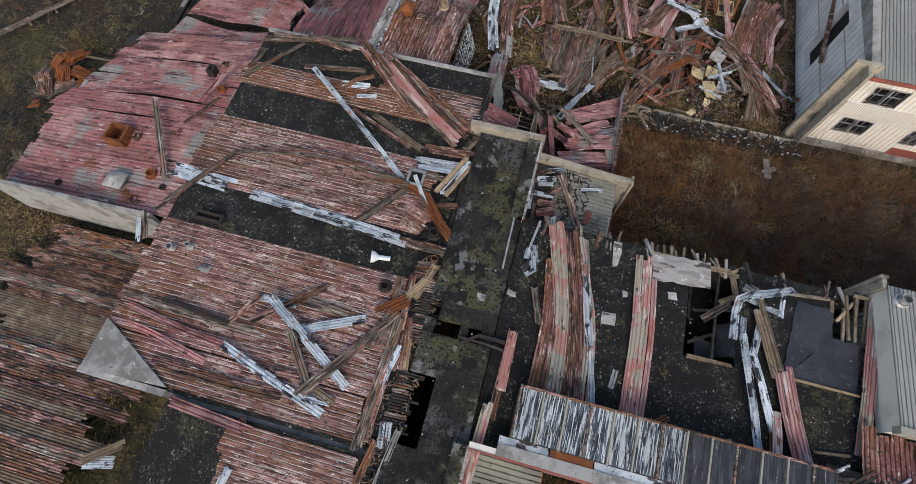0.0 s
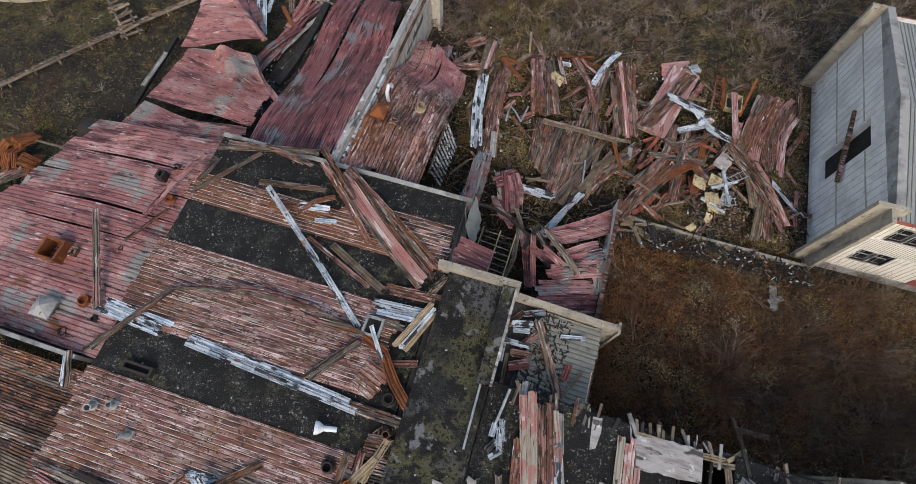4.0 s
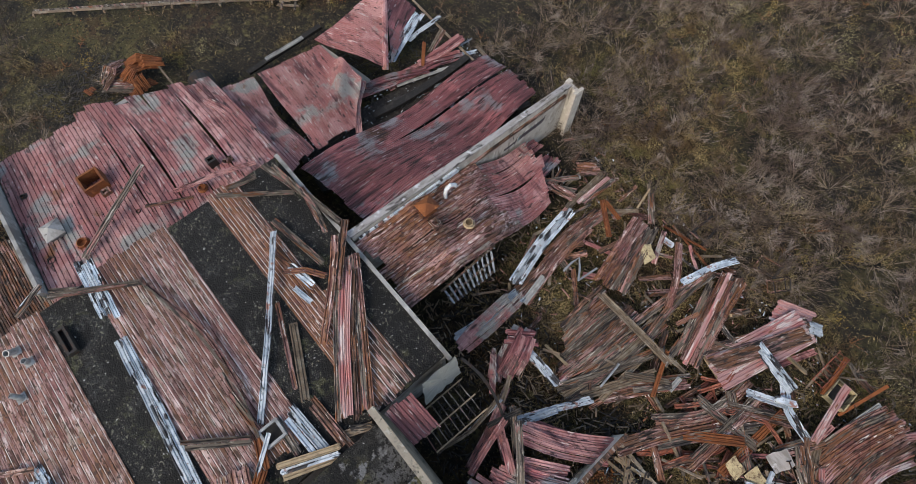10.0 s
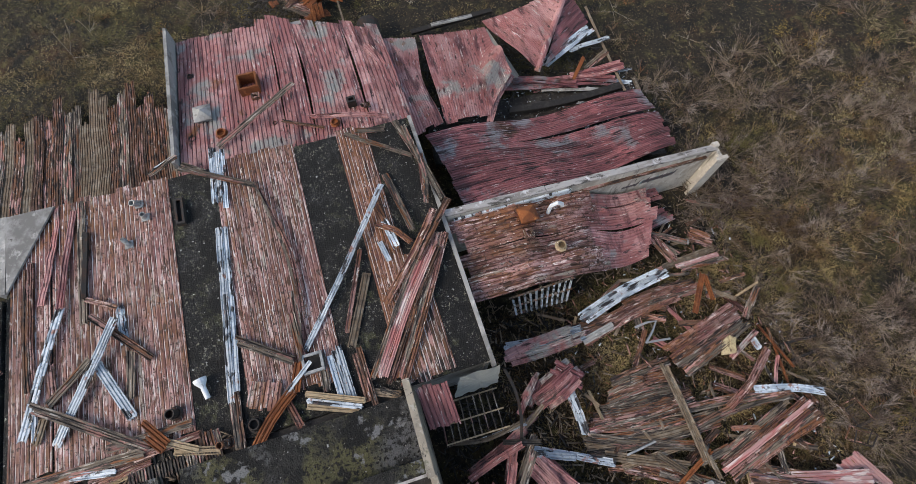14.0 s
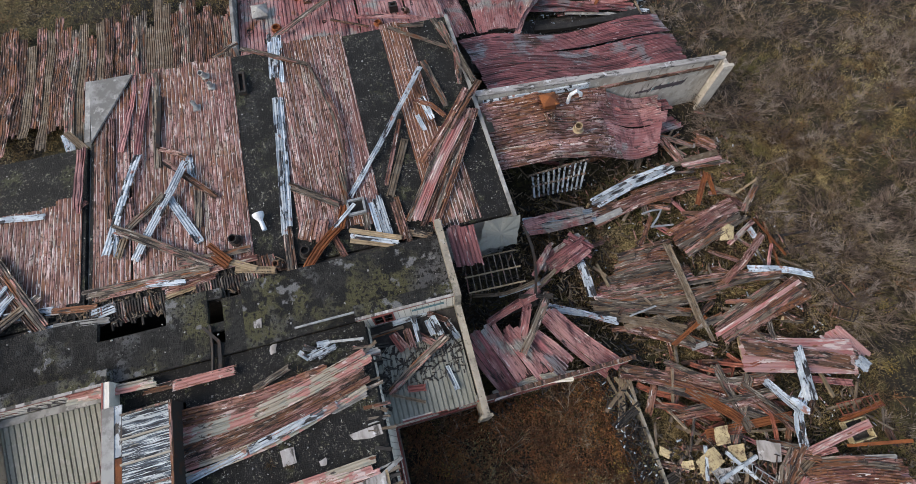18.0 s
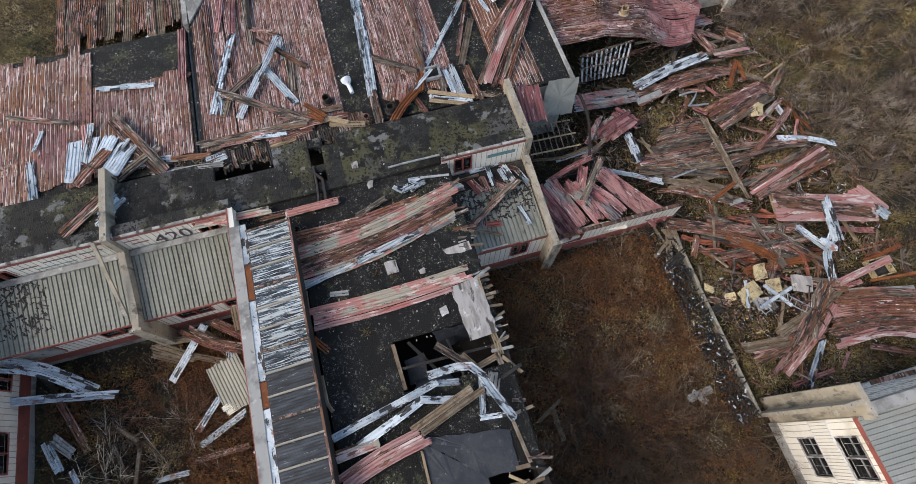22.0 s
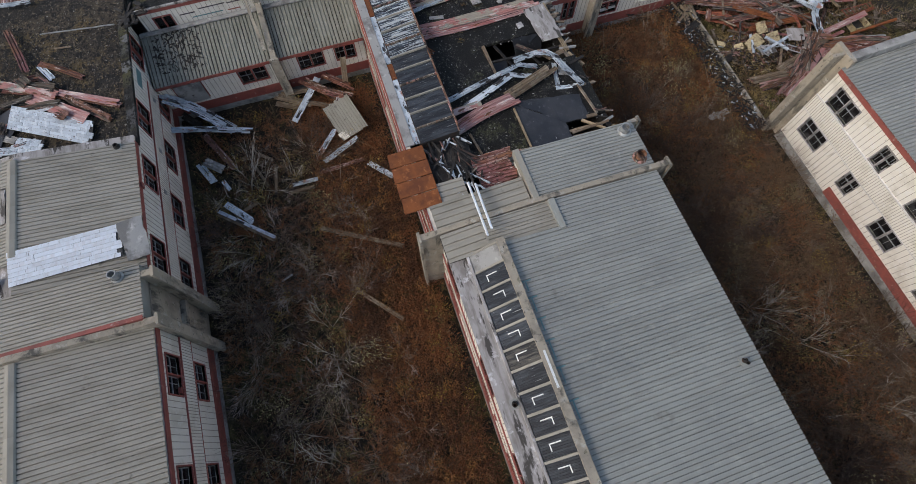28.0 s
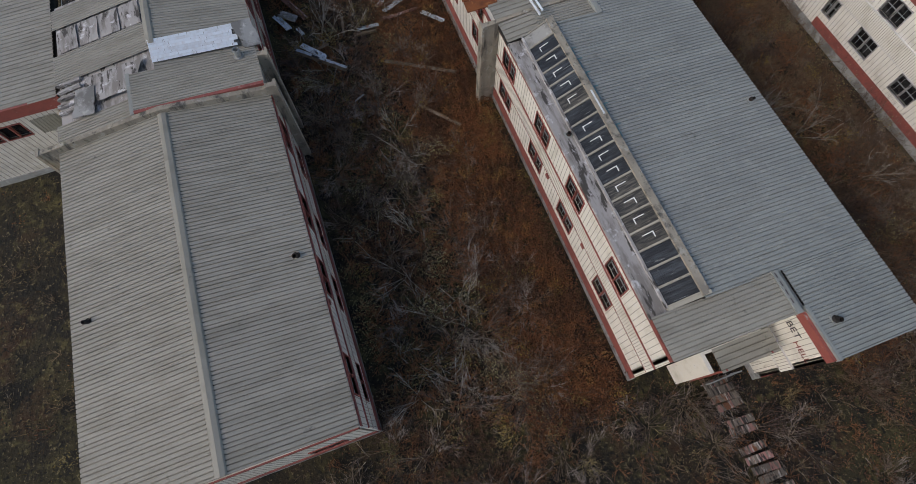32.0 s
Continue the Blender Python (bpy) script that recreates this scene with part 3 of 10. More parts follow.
def facade(parent, o, d, length, z0, z1, wins=(), thick=0.25, siding=SIDING, rib=0.3, band=None, base=0.0, eave=True, red_low=True, bars=True, trim=TRIM, frame_mat=TRIM, board=TRIM):
    """A clad wall from o along d (outside to the right of d), with real openings. wins: (start, end, sill, head)."""
    o, d = Vector((*o, 0)), Vector((*d, 0)).normalized()
    nrm = Vector((d.y, -d.x, 0))

    def blk(V, F, s0, s1, a, b, n0, n1):
        k = len(V)
        for zz in (a, b):
            for s_, n_ in ((s0, n0), (s1, n0), (s1, n1), (s0, n1)):
                V.append(o + d * s_ + nrm * n_ + Vector((0, 0, zz)))
        F += [tuple(k + i for i in q) for q in QUADS]

    S = sorted({0.0, length, *[w[0] for w in wins], *[w[1] for w in wins]})
    Z = sorted({z0 + base, z1, *[w[2] for w in wins], *[w[3] for w in wins]})
    V, F = [], []
    for s0, s1 in zip(S, S[1:]):
        run = None
        for a, b in zip(Z, Z[1:]):
            hole = any(w[0] <= s0 + 1e-6 and w[1] >= s1 - 1e-6 and w[2] <= a + 1e-6 and w[3] >= b - 1e-6 for w in wins)
            if not hole:
                blk(V, F, s0, s1, a, b, -thick, 0)
    R_, Q_ = [], []
    s_, k = 0.15, 0
    while s_ < length:
        cuts = [(w[2], w[3]) for w in wins if w[0] - 0.1 < s_ < w[1] + 0.1]
        lo = z0 + base + (0.75 if red_low else 0.02)
        for a, b in sorted(cuts):
            if a - 0.08 > lo:
                blk(R_, Q_, s_ - 0.014, s_ + 0.014, lo, a - 0.08, 0, 0.012)
            lo = b + 0.08
        if z1 - 0.05 > lo:
            blk(R_, Q_, s_ - 0.014, s_ + 0.014, lo, z1 - 0.05, 0, 0.012)
        s_ += rib
    if band:
        s_ = 0.075
        while s_ < length:
            blk(R_, Q_, s_ - 0.012, s_ + 0.012, band[0], band[1], 0.06, 0.075)
            s_ += 0.15
    wall = link("wall", *weld(V, F), siding, parent)
    if band:
        V, F = [], []
        blk(V, F, 0, length, band[0], band[1], 0.0, 0.06)
        link("band_panel", V, F, siding, wall)
    if R_:
        tagged(link("siding_seam", R_, Q_, SEAM, wall), kind="stuff")
    V, F = [], []
    if eave:
        V, F = [], []
        blk(V, F, 0, length, z1 - 0.28, z1 + 0.03, 0.002, 0.06)
        link("trim_board", V, F, board, wall, "painted eaves board")
    if red_low:
        V, F = [], []
        blk(V, F, 0, length, z0 + base, z0 + base + 0.72, 0.002, 0.05)
        link("base_board", V, F, board, wall, "painted base board")
    if band:
        for zz in band:
            V, F = [], []
            blk(V, F, 0, length, zz - 0.025, zz + 0.025, 0.002, 0.075)
            link("band_trim", V, F, trim, wall, "thin trim of the storey band")
    if base:
        V, F = [], []
        blk(V, F, -0.05, length + 0.05, z0 - 0.5, z0 + base, -thick, 0.06)
        link("plinth", V, F, CONC_GREY, parent, "grey concrete plinth")
    for w in wins:
        wo = new("window")
        wo.parent = parent
        V, F = [], []
        t = 0.07
        for s0, s1, a, b in ((w[0] - t, w[1] + t, w[3], w[3] + t), (w[0] - t, w[1] + t, w[2] - t, w[2]), (w[0] - t, w[0], w[2], w[3]), (w[1], w[1] + t, w[2], w[3]),
                             ((w[0] + w[1]) / 2 - 0.035, (w[0] + w[1]) / 2 + 0.035, w[2], w[3])):
            blk(V, F, s0, s1, a, b, -0.12, 0.05)
        link("window_frame", V, F, frame_mat, wo, "red painted frame" if frame_mat == TRIM else "pale weathered frame")
        mid = (w[0] + w[1]) / 2
        for s0, s1 in ((w[0], mid - 0.035), (mid + 0.035, w[1])):
            V, F = [], []
            blk(V, F, s0, s1, w[2], w[3], -0.16, -0.14)
            link("pane", V, F, GLASS, wo, "dark broken glass pane")
            if bars:
                V, F = [], []
                zz = (w[2] + w[3]) / 2
                blk(V, F, s0, s1, zz - 0.025, zz + 0.025, -0.14, -0.1)
                for q in (0.0, 1.0):
                    c_ = s0 + (s1 - s0) * q
                    c_ = min(max(c_, s0 + 0.02), s1 - 0.02)
                    blk(V, F, c_ - 0.02, c_ + 0.02, w[2], w[3], -0.14, -0.1)
                q = 0.35 + 0.3 * noise.random()
                c_ = s0 + (s1 - s0) * q
                blk(V, F, c_ - 0.012, c_ + 0.012, w[2] + 0.1, w[3] - 0.1, -0.135, -0.11)
                link("sash_bar", V, F, GALV, wo)
    return wall


# ---- ground ----
def hill(x, y):
    return 0.25 * noise.noise(Vector((x * 0.06, y * 0.06, 3.3))) + 0.12 * noise.noise(Vector((x * 0.4, y * 0.4, 7.1))) - 0.12


def ground_sheet():
    xs = sorted({*np.linspace(-75, 85, 161), *np.linspace(-900, -75, 12), *np.linspace(85, 900, 12)})
    ys = sorted({*np.linspace(-60, 85, 146), *np.linspace(-900, -60, 12), *np.linspace(85, 900, 12)})
    V = [(x, y, hill(x, y)) for y in ys for x in xs]
    n = len(xs)
    F = [(j * n + i, j * n + i + 1, (j + 1) * n + i + 1, (j + 1) * n + i) for j in range(len(ys) - 1) for i in range(n - 1)]
    g = link("ground", V, F, EARTH)
    for p in g.data.polygons:
        p.use_smooth = True
    return tagged(g, "brown autumn ground with dead grass and low brush", "ground", kind="structure")


ground_sheet()


def fin(parent, x, y, dx, dy, z0, z1, out=0.9, t=0.32):
    """A concrete buttress that stands out from a wall end along (dx, dy), with a flange at its outer edge."""
    if dx:
        a, b = sorted((x, x + dx * out))
        c0, c1 = sorted((x + dx * out, x + dx * (out + 0.14)))
        its = [(a, b, y - t / 2, y + t / 2, z0, z1), (c0, c1, y - t * 0.9, y + t * 0.9, z0, z1 + 0.05)]
    else:
        a, b = sorted((y, y + dy * out))
        c0, c1 = sorted((y + dy * out, y + dy * (out + 0.14)))
        its = [(x - t / 2, x + t / 2, a, b, z0, z1), (x - t * 0.9, x + t * 0.9, c0, c1, z0, z1 + 0.05)]
    return boxes("buttress", its, CONCRETE, parent, "buff concrete buttress")


def parapet(parent, pts, t=0.32, material=None, name="parapet"):
    """A capped fire wall that follows the points (x, y, z of its top, z of its foot)."""
    V, F = [], []
    for (x, y, zt, zb) in pts:
        V.append((x, y, zt, zb))
    W = []
    d = Vector((pts[-1][0] - pts[0][0], pts[-1][1] - pts[0][1], 0)).normalized()
    s = Vector((-d.y, d.x, 0)) * t / 2
    for x, y, zt, zb in pts:
        W += [(x - s.x, y - s.y, zb), (x + s.x, y + s.y, zb), (x + s.x, y + s.y, zt), (x - s.x, y - s.y, zt)]
    for i in range(len(pts) - 1):
        for j in range(4):
            m, k = i * 4 + j, i * 4 + (j + 1) % 4
            F.append((m, k, k + 4, m + 4))
    e = (len(pts) - 1) * 4
    F += [(3, 2, 1, 0), (e, e + 1, e + 2, e + 3)]
    return link(name, W, F, material or CONCRETE, parent)


def deck(parent, rects, z0, z1, material, name="roof_deck", label=""):
    return [boxes(name, [(*r, z0, z1)], material, parent, label) for r in rects]


# ---- corridor and its low annex ----
corridor = thing("corridor_block", "burnt two-storey corridor with mossy black felt roof and cream siding", "building")
deck(corridor, [(-3.0, 0.3, 6.3, 16.1), (-2.4, 0.3, 5.4, 6.3), (-3.0, 0.3, -5.3, -0.3), (-1.75, 0.3, -0.3, 2.8), (-3.0, 0.3, 2.8, 4.7), (-3.2, 0.3, -12.5, -5.7)], 5.4, 5.62, FELT_MOSS)
deck(corridor, [(-3.0, -2.5, 4.7, 5.4), (-1.3, -0.9, 4.7, 5.4), (-0.3, 0.3, 4.7, 5.4)], 5.35, 5.58, FELT_MOSS)
boxes("inner_wall", [(-3.3, -3.05, -12.5, 16.1, 0, 5.2)], CHAR, corridor)
facade(corridor, (0.32, -12.5), (0, 1), 12.9, 0, 6.0, [(0.75, 1.75, 4.15, 5.3), (10.9, 11.85, 4.25, 5.5)], base=0.3, red_low=False, bars=False)
facade(corridor, (0.32, 11.4), (0, 1), 4.75, 0, 6.0, [(0.75, 1.65, 4.3, 5.5)], base=0.3, red_low=False, bars=False)
parapet(corridor, [(-3.6, 16.28, 6.15, 0), (0.5, 16.28, 6.15, 0)])
parapet(corridor, [(-3.6, -5.5, 6.35, 5.0), (0.6, -5.5, 6.35, 3.0)])
parapet(corridor, [(0.6, -5.5, 4.95, 0.0), (3.7, -5.5, 3.95, 0.0)])
fin(corridor, 3.7, -5.5, 1, 0, -0.3, 3.95, 0.75)
bar("brace_board", (0.4, -6.1, 6.1), (3.6, -5.9, 3.95), 0.18, 0.12, CONCRETE, corridor, "loose weathered brace board")
for y0, y1 in ((-12.5, -5.75), (-5.25, 0.4), (11.4, 16.1)):
    boxes("felt_edge", [(-0.3, 0.3, y0, y1, 5.62, 6.06)], FELT_MOSS, corridor, "mossy felt turned up over the wall head")
    boxes("coping", [(0.3, 0.42, y0, y1, 5.98, 6.07)], LEDGE, corridor, "pale stained coping")
annex = thing("corridor_annex", "single-storey annex with tan ribbed sheet roof and cream siding", "building")
zr = lambda x, y: 4.45 - (x - 0.4) * 0.29
roof_field(annex, 0.4, 3.95, -13.05, -5.7, zr, ROOF_OLD, "x", 0.9, 0.27, 0.035, -0.06, seed=11)
roof_field(annex, 0.4, 3.95, -5.3, 0.35, zr, ROOF_OLD, "x", 0.9, 0.27, 0.035, -0.06, seed=12)
boxes("flashing", [(0.38, 0.72, -13.05, -5.7, 4.46, 4.52), (0.38, 0.72, -5.3, 0.35, 4.46, 4.52)], CONC_GREY, annex, "grey flashing strip")
hexa("roof_deck", [(0.35, -13.05, 4.25), (3.9, -13.05, 3.25), (3.9, 0.35, 3.25), (0.35, 0.35, 4.25)], [(0.35, -13.05, 4.4), (3.9, -13.05, 3.38), (3.9, 0.35, 3.38), (0.35, 0.35, 4.4)], CHAR, annex)
facade(annex, (3.65, -13.1), (0, 1), 7.4, 0, 3.35, [(0.9, 2.6, 1.5, 2.8), (5.0, 6.7, 1.75, 2.85)], base=0.35)
facade(annex, (3.65, -5.3), (0, 1), 5.6, 0, 3.35, [(1.1, 2.75, 1.75, 2.85), (3.6, 4.9, 1.75, 2.85)], base=0.35)
boxes("boarding", [(3.66, 3.72, -12.2, -10.5, 1.3, 2.9)], CONC_GREY, annex, "grey board nailed over a window")
boxes("eaves_board", [(3.9, 3.98, -13.05, -5.7, 3.2, 3.4), (3.9, 3.98, -5.3, 0.35, 3.2, 3.4)], TRIM, annex, "red eaves board")

# ---- hut at the corridor's end ----
hut = thing("end_annex", "roofless-looking low annex with damaged tan sheet roof and cream walls", "building")
zh = lambda x, y: 4.15 - (x - 0.4) * 0.12
roof_field(hut, 1.6, 5.05, 11.6, 16.0, zh, ROOF_OLD, "x", 0.75, 0.27, 0.035, -0.06, seed=13, ragged=0.12)
hexa("roof_deck", [(0.4, 11.5, 3.7), (5.0, 11.5, 3.2), (5.0, 16.1, 3.2), (0.4, 16.1, 3.7)], [(0.4, 11.5, 3.98), (5.0, 11.5, 3.46), (5.0, 16.1, 3.46), (0.4, 16.1, 3.98)], CHAR, hut)
facade(hut, (5.05, 11.5), (0, 1), 4.6, 0, 3.5, [(2.65, 3.55, 1.7, 3.15)], base=0.35)
parapet(hut, [(0.5, 16.28, 4.5, 0.0), (5.0, 16.28, 3.95, 0.0)])
fin(hut, 5.0, 16.28, 1, 0, -0.3, 3.95, 0.8)
facade(hut, (5.05, 16.5), (0, 1), 8.2, 0, 2.4, [(0.6, 2.0, 1.3, 2.2)], thick=0.12, base=0.3, eave=False, bars=False)
boxes("wall_cap", [(4.88, 5.1, 16.5, 24.7, 2.4, 2.46)], SHEET_RUST, hut, "rusted wall cap")
boxes("inner_wall", [(0.7, 5.0, 11.3, 11.5, 0, 4.0)], SIDING, hut)

# ---- main hall ----
hall = thing("burnt_hall", "large burnt hall with rust-red ribbed sheet roof over black felt", "building")
zm = lambda x, y: 5.34
deck(hall, [(-17.5, -3.35, -0.9, 20.3)], 5.05, 5.3, FELT)
deck(hall, [(-13.1, -3.35, -25.0, -1.1)], 5.05, 5.3, FELT)
boxes("wall", [(-17.4, -17.15, -0.9, 20.2, 0, 5.05), (-17.15, -3.3, 19.95, 20.2, 0, 5.05), (-3.6, -3.35, -25, 20.2, 0, 5.05), (-13.0, -12.75, -25, -1.1, 0, 5.05), (-17.15, -3.6, -1.1, -0.85, 0, 5.05)], CONC_GREY, hall)
roof_field(hall, -17.6, -4.4, 1.2, 7.0, zm, RED_HALL, "x", 0.62, 0.2, 0.018, -0.035, 0.01, 6, 0.12, seed=21, lip=EDGE_GLINT)
roof_field(hall, -17.2, -4.4, -0.7, 1.1, zm, RED_HALL, "x", 0.6, 0.19, 0.018, -0.035, 0.03, 6, 0.5, seed=22, lap=0.08, lip=EDGE_GLINT)
roof_field(hall, -17.8, -4.6, 9.4, 13.7, zm, RED_HALL, "x", 0.62, 0.2, 0.018, -0.035, 0.012, 6, 0.15, seed=23, lip=EDGE_GLINT)
roof_field(hall, -17.7, -3.6, 16.1, 17.75, zm, RED_HALL, "x", 0.55, 0.19, 0.018, -0.035, 0.012, 6, 0.15, seed=24, lip=EDGE_GLINT)
roof_field(hall, -9.5, -3.5, 16.2, 18.6, zm, SHEET_RUST, "x", 0.6, 0.19, 0.018, -0.035, 0.02, 4, 0.2, seed=25, lip=EDGE_GLINT)
roof_field(hall, -9.9, -3.9, -6.5, -1.3, zm, RED_HALL, "x", 0.62, 0.2, 0.018, -0.035, 0.012, 6, 0.2, seed=26, lip=EDGE_GLINT)
roof_field(hall, -13.0, -3.6, -24.8, -6.6, zm, RED_HALL, "x", 0.62, 0.2, 0.018, -0.035, 0.012, 6, 0.5, seed=27, lap=0.04, lip=EDGE_GLINT)
boxes("gable_wall", [(-17.6, -13.3, -1.15, -0.85, 0, 5.5)], CONC_GREY, hall)
boxes("eaves_kerb", [(-17.5, -3.0, 20.2, 20.4, 5.0, 5.45)], CONC_GREY, hall, "pale concrete edge kerb")

# ---- second wing: burnt part, clerestory strip, sound part ----
wing_b = thing("clerestory_wing", "half-burnt two-storey wing with grey ribbed roof and clerestory strip", "building")
deck(wing_b, [(0.35, 1.9, 0.6, 3.4), (0.35, 17.4, 3.4, 6.7), (0.35, 8.9, 6.7, 11.7), (11.25, 15.5, 6.7, 11.7), (15.5, 17.4, 6.7, 9.2)], 5.25, 5.45, FELT)
# Floor below the roof holes, with interior shade in its colour.
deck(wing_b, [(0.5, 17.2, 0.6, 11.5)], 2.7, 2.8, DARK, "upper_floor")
facade(wing_b, (0.35, 0.35), (1, 0), 19.8, 0, 6.2, [(2.3, 3.9, 2.5, 3.7), (7.0, 8.6, 2.5, 3.7), (11.7, 13.3, 2.5, 3.7), (16.4, 18.0, 2.5, 3.7), (16.4, 18.0, 5.0, 6.0)], base=0.6, band=(3.95, 4.95))
facade(wing_b, (17.4, 11.75), (-1, 0), 17.0, 0, 5.2, [(3.0, 4.7, 2.5, 3.7), (9.0, 10.7, 2.5, 3.7)], base=0.6, eave=False)
boxes("wall_lining", [(0.7, 17.3, 11.42, 11.49, 2.8, 5.2)], CHAR, wing_b, "burnt wall lining")
boxes("wall_plate", [(0.6, 17.3, 11.45, 11.78, 5.2, 5.28)], CHAR, wing_b, "charred wall plate")
boxes("wall", [(0.4, 0.65, 0.6, 11.5, 0, 5.25)], SIDING, wing_b)
strip = new("clerestory")
strip.parent = wing_b
strip["label"] = "long strip of black ribbed panels, peeling white in part"
hexa("frame", [(1.9, 1.15, 5.45), (14.9, 1.15, 5.45), (14.9, 3.3, 5.45), (1.9, 3.3, 5.45)], [(1.9, 1.15, 6.3), (14.9, 1.15, 6.3), (14.9, 3.3, 6.55), (1.9, 3.3, 6.55)], STEEL_BLACK, strip)
for i in range(13):
    x = 1.95 + i * 1.0
    sheet("panel", (x + 0.05, 1.2, 6.33), (0, 2.05, 0.24), (0.9, 0, 0), PANEL_PEEL if i < 7 else PANEL_BLACK, strip, "", 0.13, 0.04, 0.015, seed=i)
    hexa("glazing_bar", [(x - 0.045, 1.15, 6.3), (x + 0.045, 1.15, 6.3), (x + 0.045, 3.3, 6.55), (x - 0.045, 3.3, 6.55)], [(x - 0.035, 1.15, 6.42), (x + 0.035, 1.15, 6.42), (x + 0.035, 3.3, 6.67), (x - 0.035, 3.3, 6.67)], ROOF_TAN if i % 3 else SHEET_GREY, strip)
bar("edge_rail", (1.9, 3.3, 6.55), (14.9, 3.3, 6.55), 0.1, 0.1, SHEET_RUST, strip, "rusted edge rail")
boxes("gutter_ledge", [(1.5, 14.8, 0.35, 0.85, 6.2, 6.3)], CONC_GREY, wing_b, "pale concrete gutter ledge")
for a, b, m in ((1.5, 3.6, SHEET_WHITE), (3.65, 5.45, ORANGE), (5.5, 9.2, SHEET_WHITE), (9.25, 10.35, ORANGE), (10.4, 14.8, SHEET_WHITE)):
    boxes("gutter_lining", [(a, b, 0.85, 1.15, 6.22, 6.27)], m, wing_b, "rusted metal gutter lining" if m == ORANGE else "pale blue metal gutter lining")
for i, (a, b) in enumerate(((15.0, 15.85), (15.9, 16.75), (16.8, 17.65), (17.7, 18.55))):
    hexa("rust_plate", [(a, -0.7, 6.22), (b, -0.75, 6.22), (b, 1.2, 6.3), (a, 1.2, 6.3)], [(a, -0.7, 6.27), (b, -0.75, 6.27), (b, 1.2, 6.35), (a, 1.2, 6.35)], ORANGE, wing_b, "bright rusted steel plate")
# sound part
zb = lambda x, y: 7.1 - (y - 2.6) * 0.054
roof_field(wing_b, 21.85, 38.9, 3.0, 12.0, zb, ROOF_GREY, "y", 1.0, 0.2, 0.024, -0.05, seed=31)
roof_field(wing_b, 20.3, 21.85, 6.2, 12.0, zb, ROOF_GREY, "y", 0.78, 0.2, 0.024, -0.05, seed=30)
roof_field(wing_b, 20.3, 21.8, 2.5, 6.1, lambda x, y: 6.83 + (y - 2.5) * 0.01, ROOF_TAN, "y", 0.75, 0.2, 0.024, -0.05, seed=29)
hexa("cricket", [(20.3, 5.95, 6.75), (21.9, 5.95, 6.75), (21.9, 6.4, 6.75), (20.3, 6.4, 6.75)], [(20.3, 6.0, 7.0), (21.9, 6.0, 7.0), (21.9, 6.3, 7.02), (20.3, 6.3, 7.02)], ROOF_GREY, wing_b, "raised flashing between two roof levels")
hexa("upstand", [(21.78, 3.0, 6.75), (21.92, 3.0, 6.75), (21.92, 6.0, 6.75), (21.78, 6.0, 6.75)], [(21.78, 3.0, 7.13), (21.92, 3.0, 7.13), (21.92, 6.0, 6.96), (21.78, 6.0, 6.96)], ROOF_GREY, wing_b, "folded metal upstand")
roof_field(wing_b, 38.95, 43.25, 7.1, 12.0, zb, ROOF_GREY, "y", 1.0, 0.2, 0.024, -0.05, seed=32)
hexa("roof_deck", [(21.85, 3.0, 6.5), (38.9, 3.0, 6.5), (38.9, 11.8, 6.3), (21.85, 11.8, 6.3)], [(21.85, 3.0, 6.95), (38.9, 3.0, 6.95), (38.9, 11.8, 6.44), (21.85, 11.8, 6.44)], CHAR, wing_b)
hexa("roof_deck", [(20.25, 0.7, 6.1), (21.85, 0.7, 6.1), (21.85, 11.8, 6.1), (20.25, 11.8, 6.1)], [(20.25, 0.7, 6.3), (21.85, 0.7, 6.3), (21.85, 11.8, 6.43), (20.25, 11.8, 6.43)], CHAR, wing_b)
hexa("roof_deck", [(38.9, 7.2, 6.4), (43.2, 7.2, 6.4), (43.2, 11.8, 6.3), (38.9, 11.8, 6.3)], [(38.9, 7.2, 6.7), (43.2, 7.2, 6.7), (43.2, 11.8, 6.44), (38.9, 11.8, 6.44)], CHAR, wing_b)
zs = lambda x, y: 6.9 - (y - 5.5) * 0.03
roof_field(wing_b, 17.25, 19.98, 5.5, 12.0, zs, ROOF_GREY, "y", 0.9, 0.2, 0.024, -0.05, seed=33)
hexa("roof_deck", [(17.3, 5.5, 5.2), (19.95, 5.5, 5.2), (19.95, 11.9, 5.2), (17.3, 11.9, 5.2)], [(17.3, 5.5, 6.76), (19.95, 5.5, 6.76), (19.95, 11.9, 6.56), (17.3, 11.9, 6.56)], SIDING, wing_b)
boxes("verge_flashing", [(17.15, 20.0, 5.38, 5.68, 6.5, 6.98)], ROOF_TAN, wing_b)
roof_field(wing_b, 18.6, 19.98, 0.5, 5.3, lambda x, y: 6.45 + (y - 0.5) * 0.06, ROOF_TAN, "y", 0.8, 0.31, 0.032, -0.065, seed=34)
deck(wing_b, [(17.4, 20.2, 0.6, 5.3)], 5.2, 5.9, CHAR)
parapet(wing_b, [(20.12, -0.1, 6.6, 0), (20.12, 5.4, 7.0, 0), (20.12, 12.2, 6.75, 0)], 0.24)
fin(wing_b, 20.12, 0.3, 0, -1, -0.3, 6.6, 0.7)
fin(wing_b, 20.1, 12.1, 0, 1, -0.3, 6.7, 0.55)
fin(wing_b, 17.2, 11.9, 0, 1, -0.3, 6.6, 0.5, 0.2)
